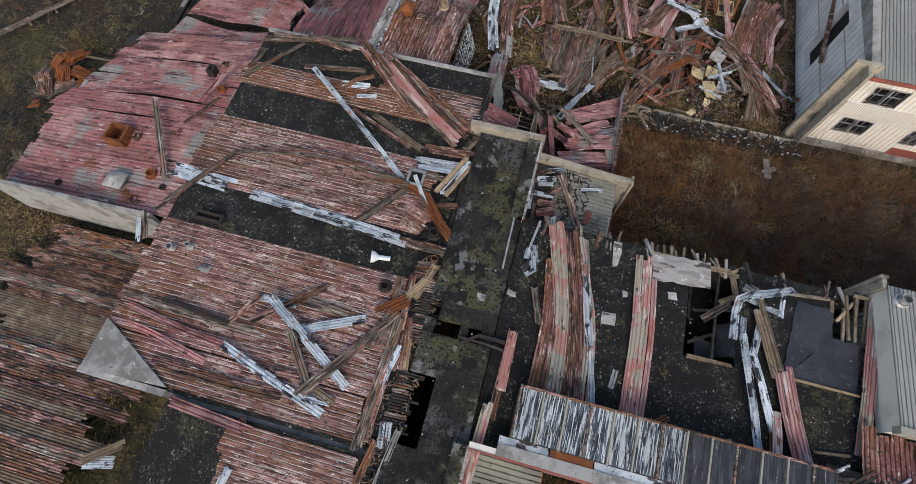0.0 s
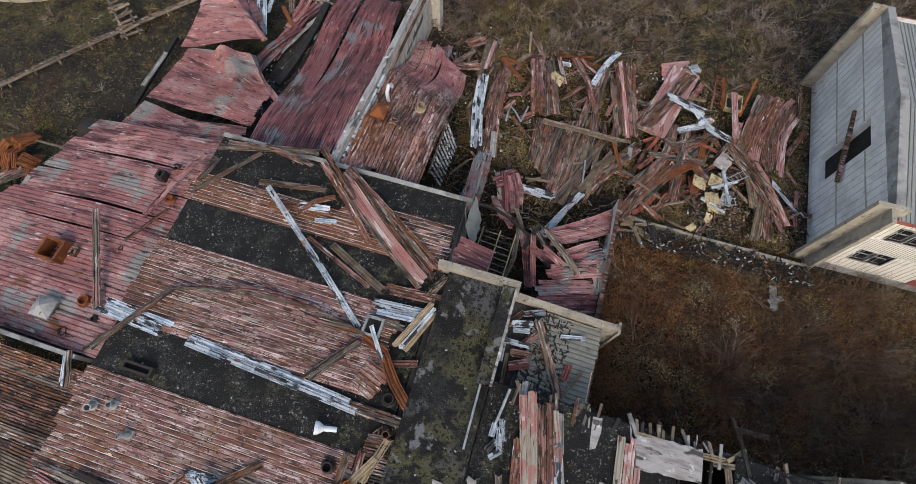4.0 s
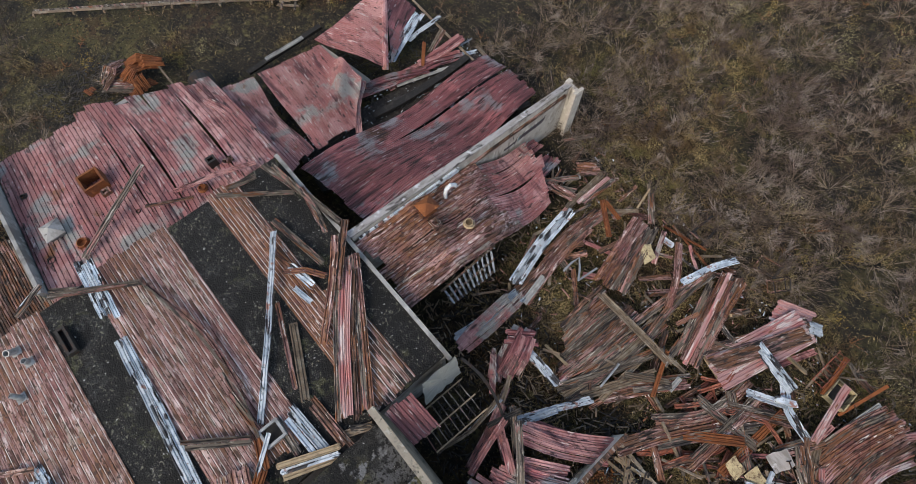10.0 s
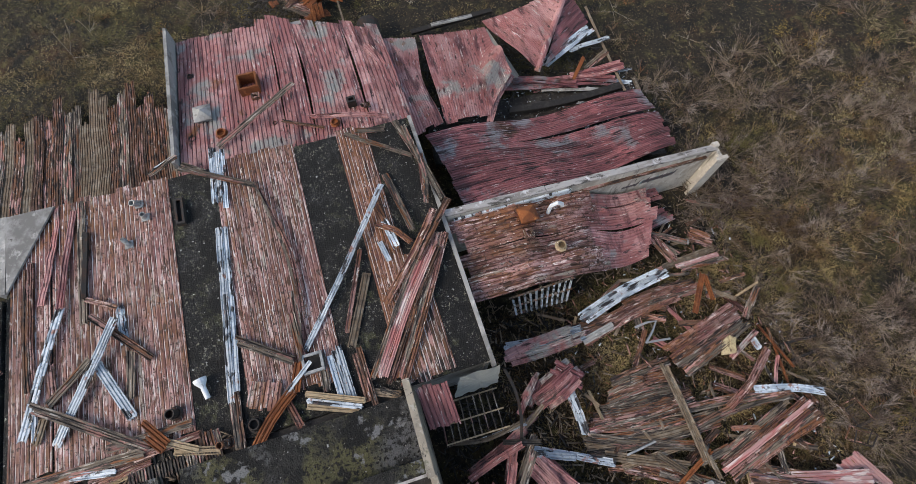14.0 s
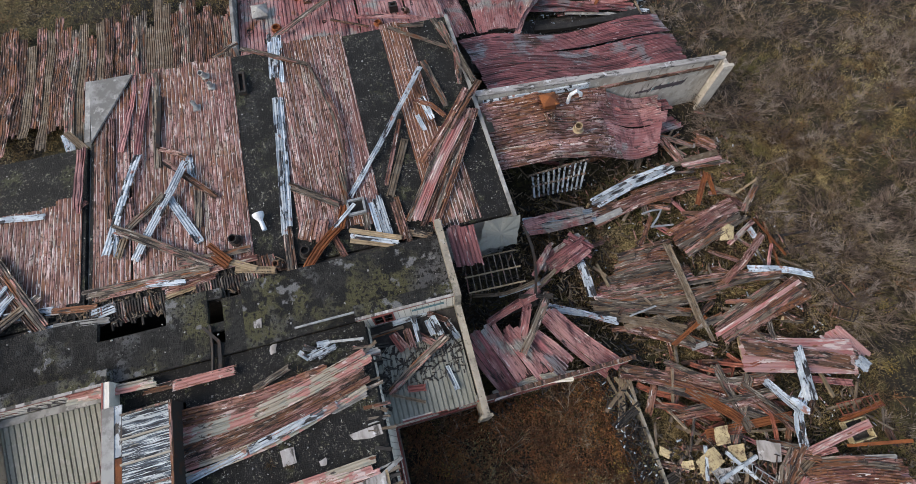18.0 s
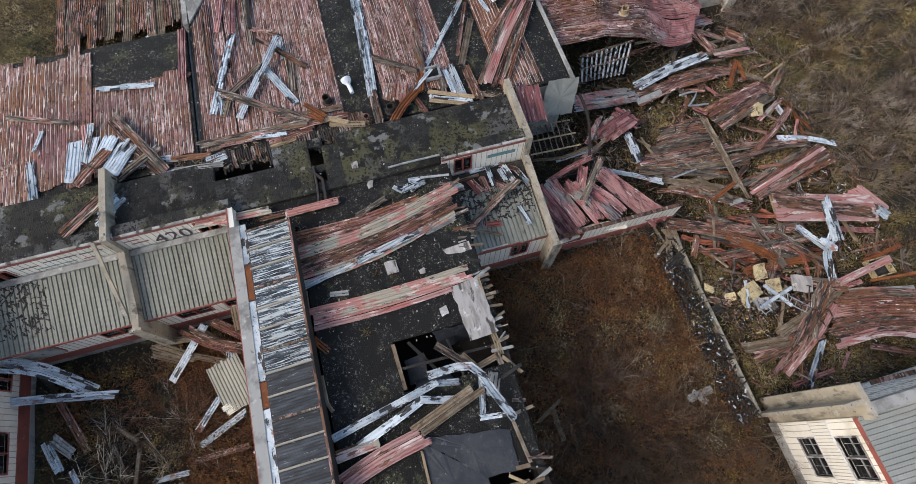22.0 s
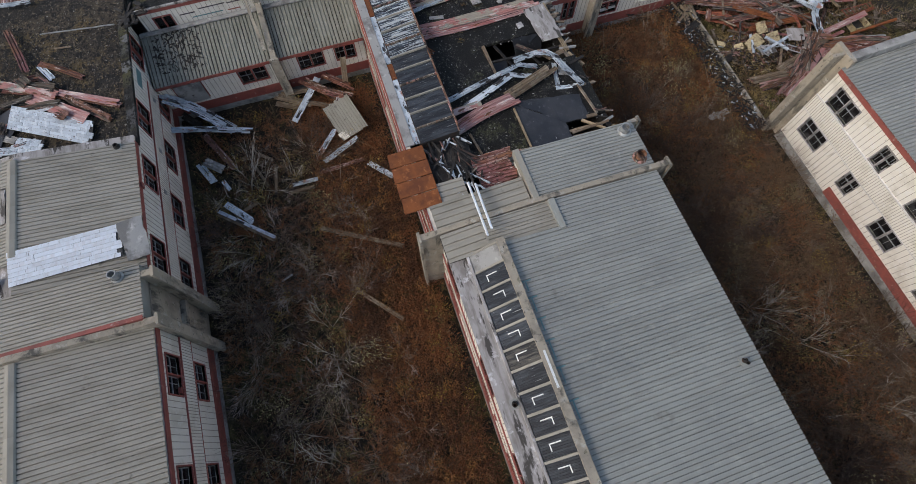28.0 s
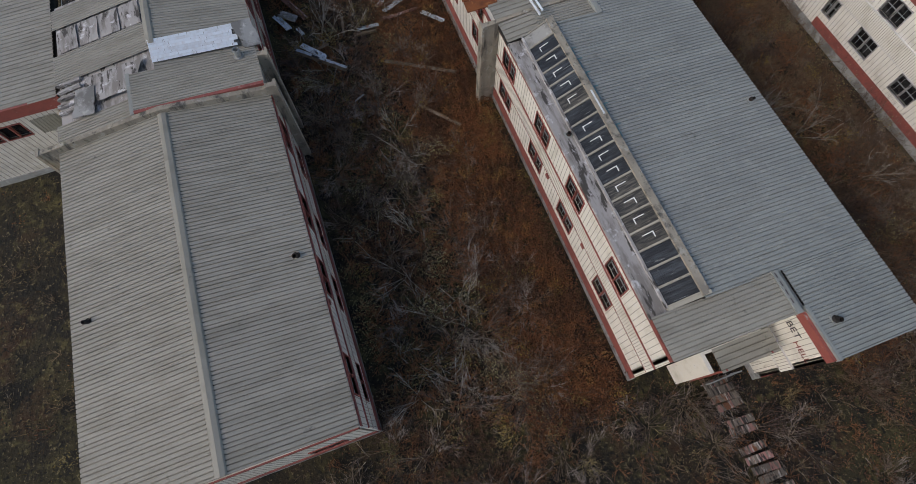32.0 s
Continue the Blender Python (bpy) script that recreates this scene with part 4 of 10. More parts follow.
wl = [(x - 20.3, x - 18.6, a, b) for x in (21.25, 26.15, 30.5, 35.4) for a, b in ((1.6, 2.75), (4.35, 5.55))]
facade(wing_b, (20.3, 0.62), (1, 0), 20.6, 0, 6.3, wl, base=0.3, band=(2.95, 4.1))
for x, z in ((28.6, 2.6), (33.4, 2.7)):
    boxes("wall_lamp_box", [(x, x + 0.3, 0.5, 0.62, z, z + 0.25)], TRIM, wing_b, "small red box on the wall")
facade(wing_b, (43.2, 11.85), (-1, 0), 22.8, 0, 6.35, [(2 + i * 4.6, 3.7 + i * 4.6, a, a + 1.15) for i in range(5) for a in (1.65, 4.4)], base=0.3)
facade(wing_b, (40.75, 0.62), (0, 1), 6.5, 0, 6.45, [], base=0.4)
facade(wing_b, (40.9, 7.2), (1, 0), 2.3, 0, 6.6, [], base=0.3, red_low=False, rib=0.25, band=(2.6, 3.6), trim=CONC_PALE)
facade(wing_b, (43.2, 7.2), (0, 1), 4.65, 0, 6.5, [(1.5, 3.1, 2.5, 3.7)], base=0.6)
deck(wing_b, [(21.0, 38.9, 0.52, 1.5)], 6.25, 6.42, LEDGE, "ledge", "stained grey ledge along the clerestory")
roof_field(wing_b, 20.3, 21.75, 0.5, 2.6, lambda x, y: 6.55 + (y - 0.5) * 0.13, ROOF_TAN, "y", 0.7, 0.31, 0.032, -0.065, seed=39)
hexa("roof_deck", [(20.3, 0.5, 6.2), (21.75, 0.5, 6.2), (21.75, 2.6, 6.2), (20.3, 2.6, 6.2)], [(20.3, 0.5, 6.42), (21.75, 0.5, 6.42), (21.75, 2.6, 6.7), (20.3, 2.6, 6.7)], CHAR, wing_b)
light_b = new("clerestory")
light_b.parent = wing_b
light_b["label"] = "clerestory of black ribbed panels with large sprayed white marks"
hexa("frame", [(21.7, 1.5, 6.3), (38.65, 1.5, 6.3), (38.65, 3.0, 6.3), (21.7, 3.0, 6.3)], [(21.7, 1.5, 6.48), (38.65, 1.5, 6.48), (38.65, 3.0, 7.3), (21.7, 3.0, 7.3)], ROOF_TAN, light_b)
for i in range(19):
    x = 21.7 + i * 0.9417
    if i == 0:
        hexa("panel", [(x + 0.05, 1.5, 6.5), (x + 0.9, 1.5, 6.5), (x + 0.9, 2.85, 7.26), (x + 0.05, 2.85, 7.26)], [(x + 0.05, 1.5, 6.54), (x + 0.9, 1.5, 6.54), (x + 0.9, 2.85, 7.3), (x + 0.05, 2.85, 7.3)], CONC_GREY, light_b, "pale bare panel")
    elif i < 18:
        sheet("panel", (x + 0.06, 1.5, 6.53), (0, 1.38, 0.78), (0.82, 0, 0), PANEL_WORN if i in (5, 11, 12, 13, 14) else PANEL_BLACK, light_b, "", 0.1, 0.018, 0.014, seed=40 + i)
    hexa("glazing_bar", [(x - 0.05, 1.45, 6.45), (x + 0.05, 1.45, 6.45), (x + 0.05, 2.88, 7.27), (x - 0.05, 2.88, 7.27)], [(x - 0.05, 1.45, 6.56), (x + 0.05, 1.45, 6.56), (x + 0.05, 2.88, 7.38), (x - 0.05, 2.88, 7.38)], ROOF_TAN, light_b)
boxes("sill", [(21.7, 38.7, 1.36, 1.47, 6.42, 6.58)], LEDGE, light_b, "flaking pale sill along the panels")
hexa("ridge_flashing", [(21.6, 2.8, 7.26), (38.8, 2.8, 7.26), (38.8, 3.2, 7.1), (21.6, 3.2, 7.1)], [(21.6, 2.8, 7.4), (38.8, 2.8, 7.4), (38.8, 3.2, 7.38), (21.6, 3.2, 7.38)], CONCRETE, light_b, "pale buff ridge flashing")
hexa("end_flashing", [(38.68, 1.4, 6.45), (38.84, 1.4, 6.45), (38.84, 3.2, 7.2), (38.68, 3.2, 7.2)], [(38.68, 1.4, 6.62), (38.84, 1.4, 6.62), (38.84, 3.2, 7.43), (38.68, 3.2, 7.43)], ROOF_TAN, light_b)
roof_field(wing_b, 38.85, 40.9, 0.48, 6.5, lambda x, y: 6.6 + (y - 0.2) * 0.065, ROOF_TAN, "y", 1.0, 0.2, 0.024, -0.05, seed=35)
hexa("roof_deck", [(38.95, 0.6, 6.3), (40.8, 0.6, 6.3), (40.8, 6.5, 6.3), (38.95, 6.5, 6.3)], [(38.95, 0.6, 6.46), (40.8, 0.6, 6.46), (40.8, 6.5, 6.85), (38.95, 6.5, 6.85)], CHAR, wing_b)
boxes("verge_flashing", [(38.85, 40.95, 6.42, 6.72, 6.8, 7.08)], ROOF_GREY, wing_b)
boxes("verge_flashing", [(40.7, 43.3, 7.0, 7.18, 6.7, 6.93)], ROOF_GREY, wing_b)
boxes("box_gutter", [(38.9, 40.9, 6.72, 7.1, 6.55, 6.72)], ROOF_GREY, wing_b)
boxes("wall_panel", [(40.95, 43.25, 6.85, 7.2, 6.3, 6.8)], TRIM, wing_b, "faded red wall panel")

# ---- first wing ----
wing_a = thing("gabled_wing", "long two-storey wing with grey ribbed gable roof and cream siding", "building")
za = lambda x, y: 7.0 - abs(y + 18.6) * 0.15
roof_field(wing_a, 20.35, 38.75, -18.6, -13.1, za, ROOF_TAN, "y", 1.0, 0.2, 0.025, -0.07, seed=41)
roof_field(wing_a, 20.35, 38.75, -24.4, -18.6, za, ROOF_TAN, "y", 1.0, 0.2, 0.025, -0.07, seed=42)
roof_field(wing_a, 9.9, 17.3, -18.6, -13.1, za, ROOF_TAN, "y", 1.0, 0.2, 0.025, -0.07, seed=43)
roof_field(wing_a, 9.7, 11.3, -24.35, -18.6, za, ROOF_TAN, "y", 0.8, 0.2, 0.025, -0.07, seed=44)
roof_field(wing_a, 13.45, 15.6, -24.4, -18.6, za, ROOF_TAN, "y", 0.72, 0.2, 0.025, -0.07, seed=45)
roof_field(wing_a, 18.55, 20.0, -24.4, -20.1, za, ROOF_TAN, "y", 0.72, 0.2, 0.025, -0.07, seed=47)
zblock = lambda x, y: 7.16 - (y + 19.95) * 0.054
roof_field(wing_a, 17.3, 20.0, -19.95, -13.15, zblock, ROOF_TAN, "y", 0.9, 0.2, 0.025, -0.07, seed=46)
for y0, y1 in ((-19.9, -13.2),):
    hexa("roof_block", [(17.35, y0, 6.0), (19.95, y0, 6.0), (19.95, y1, 6.0), (17.35, y1, 6.0)], [(17.35, y0, zblock(0, y0) - 0.09), (19.95, y0, zblock(0, y0) - 0.09), (19.95, y1, zblock(0, y1) - 0.09), (17.35, y1, zblock(0, y1) - 0.09)], ROOF_GREY, wing_a)
boxes("verge_flashing", [(17.2, 20.05, -20.1, -19.9, 6.7, 7.16)], ROOF_GREY, wing_a)
for x0, x1 in ((9.35, 20.1), (20.2, 38.7)):
    V = [(x, y, z) for x in (x0, x1) for y, z in ((-24.2, 5.9), (-13.2, 5.9), (-13.2, 6.06), (-18.6, 6.87), (-24.2, 6.03))]
    link("roof_deck", V, [(0, 1, 2, 3, 4), (9, 8, 7, 6, 5), (0, 5, 6, 1), (1, 6, 7, 2), (2, 7, 8, 3), (3, 8, 9, 4), (4, 9, 5, 0)], LEDGE, wing_a, "bare pale boarding with dark stains")
for x0, x1 in ((9.9, 15.3), (20.4, 38.75)):
    for k in range(6):
        a, b = x0 + (x1 - x0) * k / 6, x0 + (x1 - x0) * (k + 1) / 6 + 0.05
        e = 0.004 * (k % 2)
        link("ridge_cap", [(x, y, z + e) for x in (a, b) for y, z in ((-18.85, 6.98), (-18.8, 7.05), (-18.6, 7.1), (-18.4, 7.05), (-18.35, 6.98))], [(0, 1, 2, 3, 4), (9, 8, 7, 6, 5), (0, 5, 6, 1), (1, 6, 7, 2), (2, 7, 8, 3), (3, 8, 9, 4)], ROOF_TAN, wing_a)
parapet(wing_a, [(20.2, -25.0, 6.5, 0), (20.2, -18.6, 7.25, 0), (20.2, -12.9, 6.6, 0)], 0.28)
for y0, y1 in ((-19.9, -13.2),):
    q0, q1 = zblock(0, y0) + 0.02, zblock(0, y1) + 0.02
    hexa("fascia", [(19.96, y0, q0 - 0.42), (20.04, y0, q0 - 0.42), (20.04, y1, q1 - 0.42), (19.96, y1, q1 - 0.42)], [(19.85, y0, q0), (20.04, y0, q0), (20.04, y1, q1), (19.85, y1, q1)], TRIM, wing_a, "faded red fascia board")
for x in (17.85, 20.2):
    fin(wing_a, x, -13.2, 0, 1, -0.3, 6.75, 0.5, 0.3)
fin(wing_a, 20.2, -24.3, 0, -1, -0.3, 6.5, 0.85, 0.3)
boxes("recess_wall", [(17.85, 20.2, -13.5, -13.25, -0.3, 6.0)], CONCRETE, wing_a, "stained buff concrete wall in the recess")
boxes("recess_ledge", [(18.1, 19.9, -13.24, -12.95, 2.9, 3.15)], CONCRETE, wing_a, "broken concrete ledge in the recess")
deck(wing_a, [(-3.3, 9.35, -24.0, -13.22)], 5.35, 5.6, FELT_GRAVEL)
wa = [(38.75 - x - 1.85, 38.75 - x, a, b) for x in (21.45, 26.45, 30.35, 35.4) for a, b in ((1.65, 2.8), (4.25, 5.45))]
facade(wing_a, (38.75, -13.1), (-1, 0), 18.4, 0, 6.05, wa, base=0.3, band=(2.95, 4.05))
wa2 = [(0.15, 1.95, 4.2, 5.4), (5.1, 6.9, 4.2, 5.4), (0.05, 1.75, 1.55, 2.75), (4.1, 5.95, 1.55, 2.75)]
facade(wing_a, (17.15, -13.2), (-1, 0), 7.4, 0, 6.05, wa2, base=0.25, band=(2.85, 3.95))
facade(wing_a, (9.75, -13.2), (-1, 0), 6.0, 0, 5.75, [(1.6, 3.4, 4.2, 5.4), (0.6, 2.5, 1.55, 2.75), (4.65, 5.85, 1.55, 2.75)], base=0.25, band=(2.85, 3.95), eave=False)
boxes("felt_edge", [(0.4, 9.75, -13.6, -13.12, 5.6, 5.82)], FELT_MOSS, wing_a, "burnt felt edge")
for x in (4.7, 8.5, 11.4):
    boxes("wall_vent", [(x, x + 0.28, -13.13, -13.1, 3.3, 3.6)], GALV, wing_a, "small grey wall vent")
for x, z in ((12.35, 5.75), (22.9, 4.2), (32.6, 5.2)):
    boxes("wall_lamp_box", [(x, x + 0.28, -13.19, -13.05, z, z + 0.22)], TRIM, wing_a, "small red box on the wall")
facade(wing_a, (3.75, -13.2), (-1, 0), 3.4, 0, 5.75, [(0.65, 2.5, 4.2, 5.4)], base=0.25, eave=False)
boxes("wall", [(9.4, 38.7, -24.2, -23.95, 0, 5.9), (-3.3, 9.35, -24.2, -23.95, 0, 5.35)], SIDING, wing_a)
facade(wing_a, (38.75, -24.2), (0, 1), 11.0, 0, 5.95, [(2, 3.6, 1.7, 2.9), (8, 9.6, 1.7, 2.9)], base=0.3)

# ---- southern annex of the gabled wing ----
south = thing("south_annex", "burnt annex with tan ribbed roof and red fascia", "building")
roof_field(south, 4.0, 16.1, -34.0, -24.5, lambda x, y: 5.95 + (y + 24.4) * 0.03, ROOF_TAN, "y", 0.9, 0.31, 0.032, -0.065, seed=48)
boxes("roof_deck", [(4.0, 15.9, -33.9, -24.5, 5.2, 5.5)], CHAR, south)
facade(south, (15.95, -34.0), (0, 1), 9.6, 0, 5.5, [(s, s + 1.3, 3.6, 4.6) for s in (0.4, 2.0, 3.6, 5.2)], base=0.5, bars=False, red_low=False)
boxes("fascia", [(16.0, 16.14, -34.0, -24.5, 5.15, 5.9)], TRIM, south, "faded red fascia board")
sheet("wall_panel", (16.06, -26.9, 3.5), (0, 0, 1.2), (0, 1.5, 0), ROOF_TAN, south, "ribbed tan wall panel", 0.2, 0.03, 0.04)

# ---- third wing ----
wing_c = thing("far_wing", "two-storey wing with grey ribbed roof and bright cream siding", "building")
zc = lambda x, y: 7.12 - abs(y - 32.0) * 0.1
roof_field(wing_c, 17.6, 48, 24.9, 32.0, zc, ROOF_GREY, "y", 1.0, 0.2, 0.024, -0.05, seed=51)
roof_field(wing_c, 17.6, 48, 32.0, 39.3, zc, ROOF_GREY, "y", 1.0, 0.2, 0.024, -0.05, seed=52)
V = [(x, y, z) for x in (17.5, 48) for y, z in ((25.2, 5.95), (39.1, 5.95), (39.1, 6.22), (32.0, 6.97), (25.2, 6.22))]
link("roof_deck", V, [(0, 1, 2, 3, 4), (9, 8, 7, 6, 5), (0, 5, 6, 1), (1, 6, 7, 2), (2, 7, 8, 3), (3, 8, 9, 4), (4, 9, 5, 0)], CHAR, wing_c)
wc = [(s, t_, a, c_) for s, t_ in ((0.8, 2.55), (4.9, 5.8), (8.0, 9.7), (12.2, 13.9), (16.5, 18.2)) for a, c_ in ((1.65, 2.88), (4.35, 5.6))]
facade(wing_c, (17.6, 25.05), (1, 0), 30, 0, 6.27, wc, base=0.5, band=(3.0, 4.2), frame_mat=LEDGE, trim=CONC_PALE, red_low=False)
boxes("base_board", [(22.5, 47.5, 24.97, 25.01, 0.5, 1.15)], TRIM, wing_c, "faded red base board")
facade(wing_c, (48, 39.1), (-1, 0), 30.5, 0, 6.5, [], base=0.6)
boxes("end_wall", [(17.1, 17.5, 25.4, 30.1, 0.0, 6.4), (17.1, 17.5, 32.0, 39.1, 0.0, 6.4), (17.1, 17.5, 30.1, 32.0, 0.0, 1.0), (17.1, 17.5, 30.1, 32.0, 5.4, 6.4)], CONC_PALE, wing_c, "pale stained concrete end wall with a torn opening")
boxes("wall_joint", [(17.085, 17.1, 25.6 + k * 0.5, 25.62 + k * 0.5, 0.0, 6.4) for k in range(27) if not 8 < k < 13] + [(17.075, 17.1, y0, y1, z, z + 0.1) for z in (2.6, 4.9) for y0, y1 in ((25.4, 30.0), (32.1, 39.1))], SEAM, wing_c)["kind"] = "stuff"
bar("torn_beam", (16.85, 29.0, 3.0), (17.05, 33.4, 4.2), 0.22, 0.18, SHEET_RUST, wing_c, "rusted torn beam")
# Slab behind the torn opening, coloured as the shade inside.
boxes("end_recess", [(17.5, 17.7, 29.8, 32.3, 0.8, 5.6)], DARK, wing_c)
parapet(wing_c, [(17.33, 25.3, 6.9, 6.3), (17.33, 32.0, 7.5, 6.3), (17.33, 39.3, 6.9, 6.3)], 0.45, CONC_GREY)
boxes("buttress", [(16.25, 17.75, 25.15, 25.4, -0.3, 6.95), (16.9, 17.1, 24.35, 25.15, -0.3, 6.9)], CONCRETE, wing_c, "tall buff concrete buttress with a wide flange")
boxes("buttress", [(16.3, 17.1, 39.1, 39.35, -0.3, 6.9)], CONCRETE, wing_c, "tall buff concrete buttress")

# ---- collapsed north-west roofs ----
nw = thing("collapsed_roof", "fallen crimson ribbed sheet roof of a burnt outbuilding", "building")
zn = lambda x, y: 4.0 + (x + 19) * 0.14
def zw(x, y):
    """Surface of the fallen roofs: level in the south, a hanging bowl in the north."""
    s = min(max((y - 14.0) / 9.0, 0.0), 1.0)
    bowl = math.exp(-((x + 20.6) / 2.6) ** 2) * math.exp(-((y - 24.3) / 2.6) ** 2)
    lip = math.exp(-((x + 17.6) / 1.2) ** 2) * s
    return zn(x, y) - 0.75 * s - 0.12 * max(0.0, y - 22.5) - 0.75 * bowl + 0.5 * lip + 0.12 * noise.noise(Vector((x * 0.25, y * 0.25, 4.4)))


drape(nw, 7.3, 12.6, lambda y: -30.2, lambda y: -17.7, zw, RED_DEEP, seed=61, ragged=0.25)
drape(nw, 12.6, 16.4, lambda y: -31.2 + (y - 12.6) * 0.5, lambda y: -17.7, zw, RED_DEEP, seed=62, splits={1: 0.14, 3: 0.3})
drape(nw, 16.6, 20.6, lambda y: -29.4 + (y - 16.6) * 0.4, lambda y: -17.5, zw, RED_DEEP, seed=63, splits={2: 0.2}, ragged=0.6)
warp_field(nw, [(-27.0, 20.7, 1.85), (-17.5, 20.6, 3.3), (-18.6, 22.6, 2.6), (-26.4, 22.9, 1.85)], 3, RED_DEEP, seed=64, ragged=0.15,
           rise=lambda u, v: -0.25 * math.sin(math.pi * u) * v + 0.08 * math.sin(9 * u + 2 * v), slip=lambda u, v: -0.38 * math.sin(math.pi * u) ** 2 * v)
warp_field(nw, [(-26.6, 23.3, 1.75), (-18.4, 22.75, 2.6), (-18.4, 25.7, 2.35), (-26.1, 26.8, 1.65)], 4, RED_DEEP, seed=68, ragged=0.12,
           rise=lambda u, v: 0.75 * math.exp(-((u - 0.72 + 0.1 * v) / 0.13) ** 2) * v - 0.3 * math.exp(-((u - 0.45) / 0.2) ** 2) * v + 0.1 * math.sin(11 * u) * (1 - v), slip=lambda u, v: 0.22 * math.sin(math.pi * u) * v)
warp_field(nw, [(-26.1, 26.9, 1.7), (-18.6, 25.8, 2.35), (-20.9, 28.0, 2.75), (-25.95, 27.95, 1.7)], 2, RED_DEEP, seed=70, ragged=0.1,
           rise=lambda u, v: 0.7 * math.exp(-((u - 0.7 + 0.1 * v) / 0.16) ** 2) - 0.3 * math.exp(-((u - 0.4) / 0.2) ** 2))
warp_field(nw, [(-26.6, 28.0, 1.65), (-21.0, 29.95, 1.85), (-27.35, 34.75, 2.0), (-27.45, 34.8, 2.0)], 9, RED_DEEP, seed=66, ragged=0.08, seg=10,
           rise=lambda u, v: 0.35 * u * (1 - v) - 0.12 * math.sin(7 * u + 5 * v) * (1 - v))
warp_field(nw, [(-24.9, 35.7, 0.9), (-21.3, 30.7, 1.7), (-27.35, 34.85, 2.0), (-27.4, 34.9, 2.0)], 4, RED_BRUISE, seed=72, ragged=0.05, seg=8)
warp_field(nw, [(-17.75, 21.2, 2.6), (-17.75, 36.5, 1.15), (-16.1, 36.7, 1.2), (-15.7, 21.6, 3.0)], 3, RED_BRUISE, 0.17, 0.026, -0.05, 24, 0.2, 65,
           rise=lambda u, v: 0.3 * math.sin(2.6 * math.pi * u + 0.6) + 0.12 * math.sin(9 * u + 3 * v), slip=lambda u, v: -0.3 * max(0.0, u - 0.55))
warp_field(nw, [(-15.75, 21.6, 3.0), (-15.85, 36.7, 1.2), (-13.15, 36.4, 1.25), (-11.75, 21.9, 3.9)], 6, RED_BRUISE, 0.17, 0.026, -0.05, 24, 0.25, 73,
           rise=lambda u, v: 0.32 * math.sin(2.6 * math.pi * u + 0.6 - v) + 0.16 * math.sin(12 * u + 4 * v) * v, slip=lambda u, v: 0.25 * v * math.sin(math.pi * u))
boxes("wall", [(-29.8, -18.0, 7.3, 7.5, 0, 2.3), (-30.0, -29.7, 7.5, 16, 0, 2.2)], CONC_GREY, nw)
parapet(nw, [(-30.4, 7.1, 3.6, 0), (-19.0, 7.1, 4.6, 0)], 0.2, CONC_GREY)
east_wall = thing("fire_wall", "long freestanding grey concrete fire wall with capped top", "wall")
parapet(east_wall, [(-10.95, 20.5, 5.55, 0), (-10.95, 36.6, 4.15, 0)], 0.26, BUFF_WALL, "wall")
along(parapet(east_wall, [(-10.97, 20.4, 5.66, 5.53), (-10.97, 26.0, 5.17, 5.04)], 0.38, LEDGE, "coping"), (-10.97, 20.4, 5.6), (0, 1, -0.087))
along(parapet(east_wall, [(-10.95, 26.03, 5.16, 5.03), (-10.95, 31.6, 4.68, 4.55)], 0.36, LEDGE, "coping"), (-10.95, 26.03, 5.1), (0, 1, -0.087))
along(parapet(east_wall, [(-10.97, 31.63, 4.67, 4.54), (-10.95, 36.8, 4.22, 4.09)], 0.38, LEDGE, "coping"), (-10.97, 31.63, 4.6), (0, 1, -0.087))
boxes("end_pier", [(-11.25, -10.95, 36.62, 37.0, -0.2, 4.3), (-10.95, -10.2, 36.7, 36.95, -0.2, 4.1), (-10.35, -10.15, 36.45, 37.2, -0.2, 4.15)], BUFF_WALL, east_wall, "stained buff end pier with two ribs")
parapet(east_wall, [(-10.72, 20.8, 5.15, 4.75), (-10.72, 27.5, 4.75, 4.35)], 0.12, SHEET_WHITE, "flashing")
along(parapet(east_wall, [(-10.75, 24.5, 4.2, 4.02), (-10.75, 36.3, 3.74, 3.56)], 0.14, SHEET_RUST, "rail"), (-10.75, 24.5, 4.1), (0, 1, -0.04))
for i in range(9):
    y_, z_ = 32.2 + i * 0.3, 2.45 + 0.06 * (i % 3)
    parapet(east_wall, [(-10.815, y_, z_ + 0.1, z_ - 0.25), (-10.815, y_ + 0.2, z_ + 0.45 - 0.12 * (i % 2), z_ + 0.05)], 0.012, PAINT_T if i % 3 == 1 else PAINT_K, "scrawl")
east_roof = thing("sagging_roof", "rust-streaked red ribbed sheet roof sagging from the fire wall", "building")
def ze(x, y):
    """Surface of the sagging roof, falling away from the hall and from the fire wall."""
    k = max(0.0, y - 24)
    return 4.9 - k * 0.3 - (x + 10.7) * (0.06 + 0.02 * k) + 0.26 * math.sin(y * 1.1 + x * 0.4) * min(1.0, k / 3) + 0.12 * math.sin(x * 2.3 + y * 0.7) * min(1.0, k / 2) + 0.1 * noise.noise(Vector((x * 0.7, y * 0.4, 2.2)))


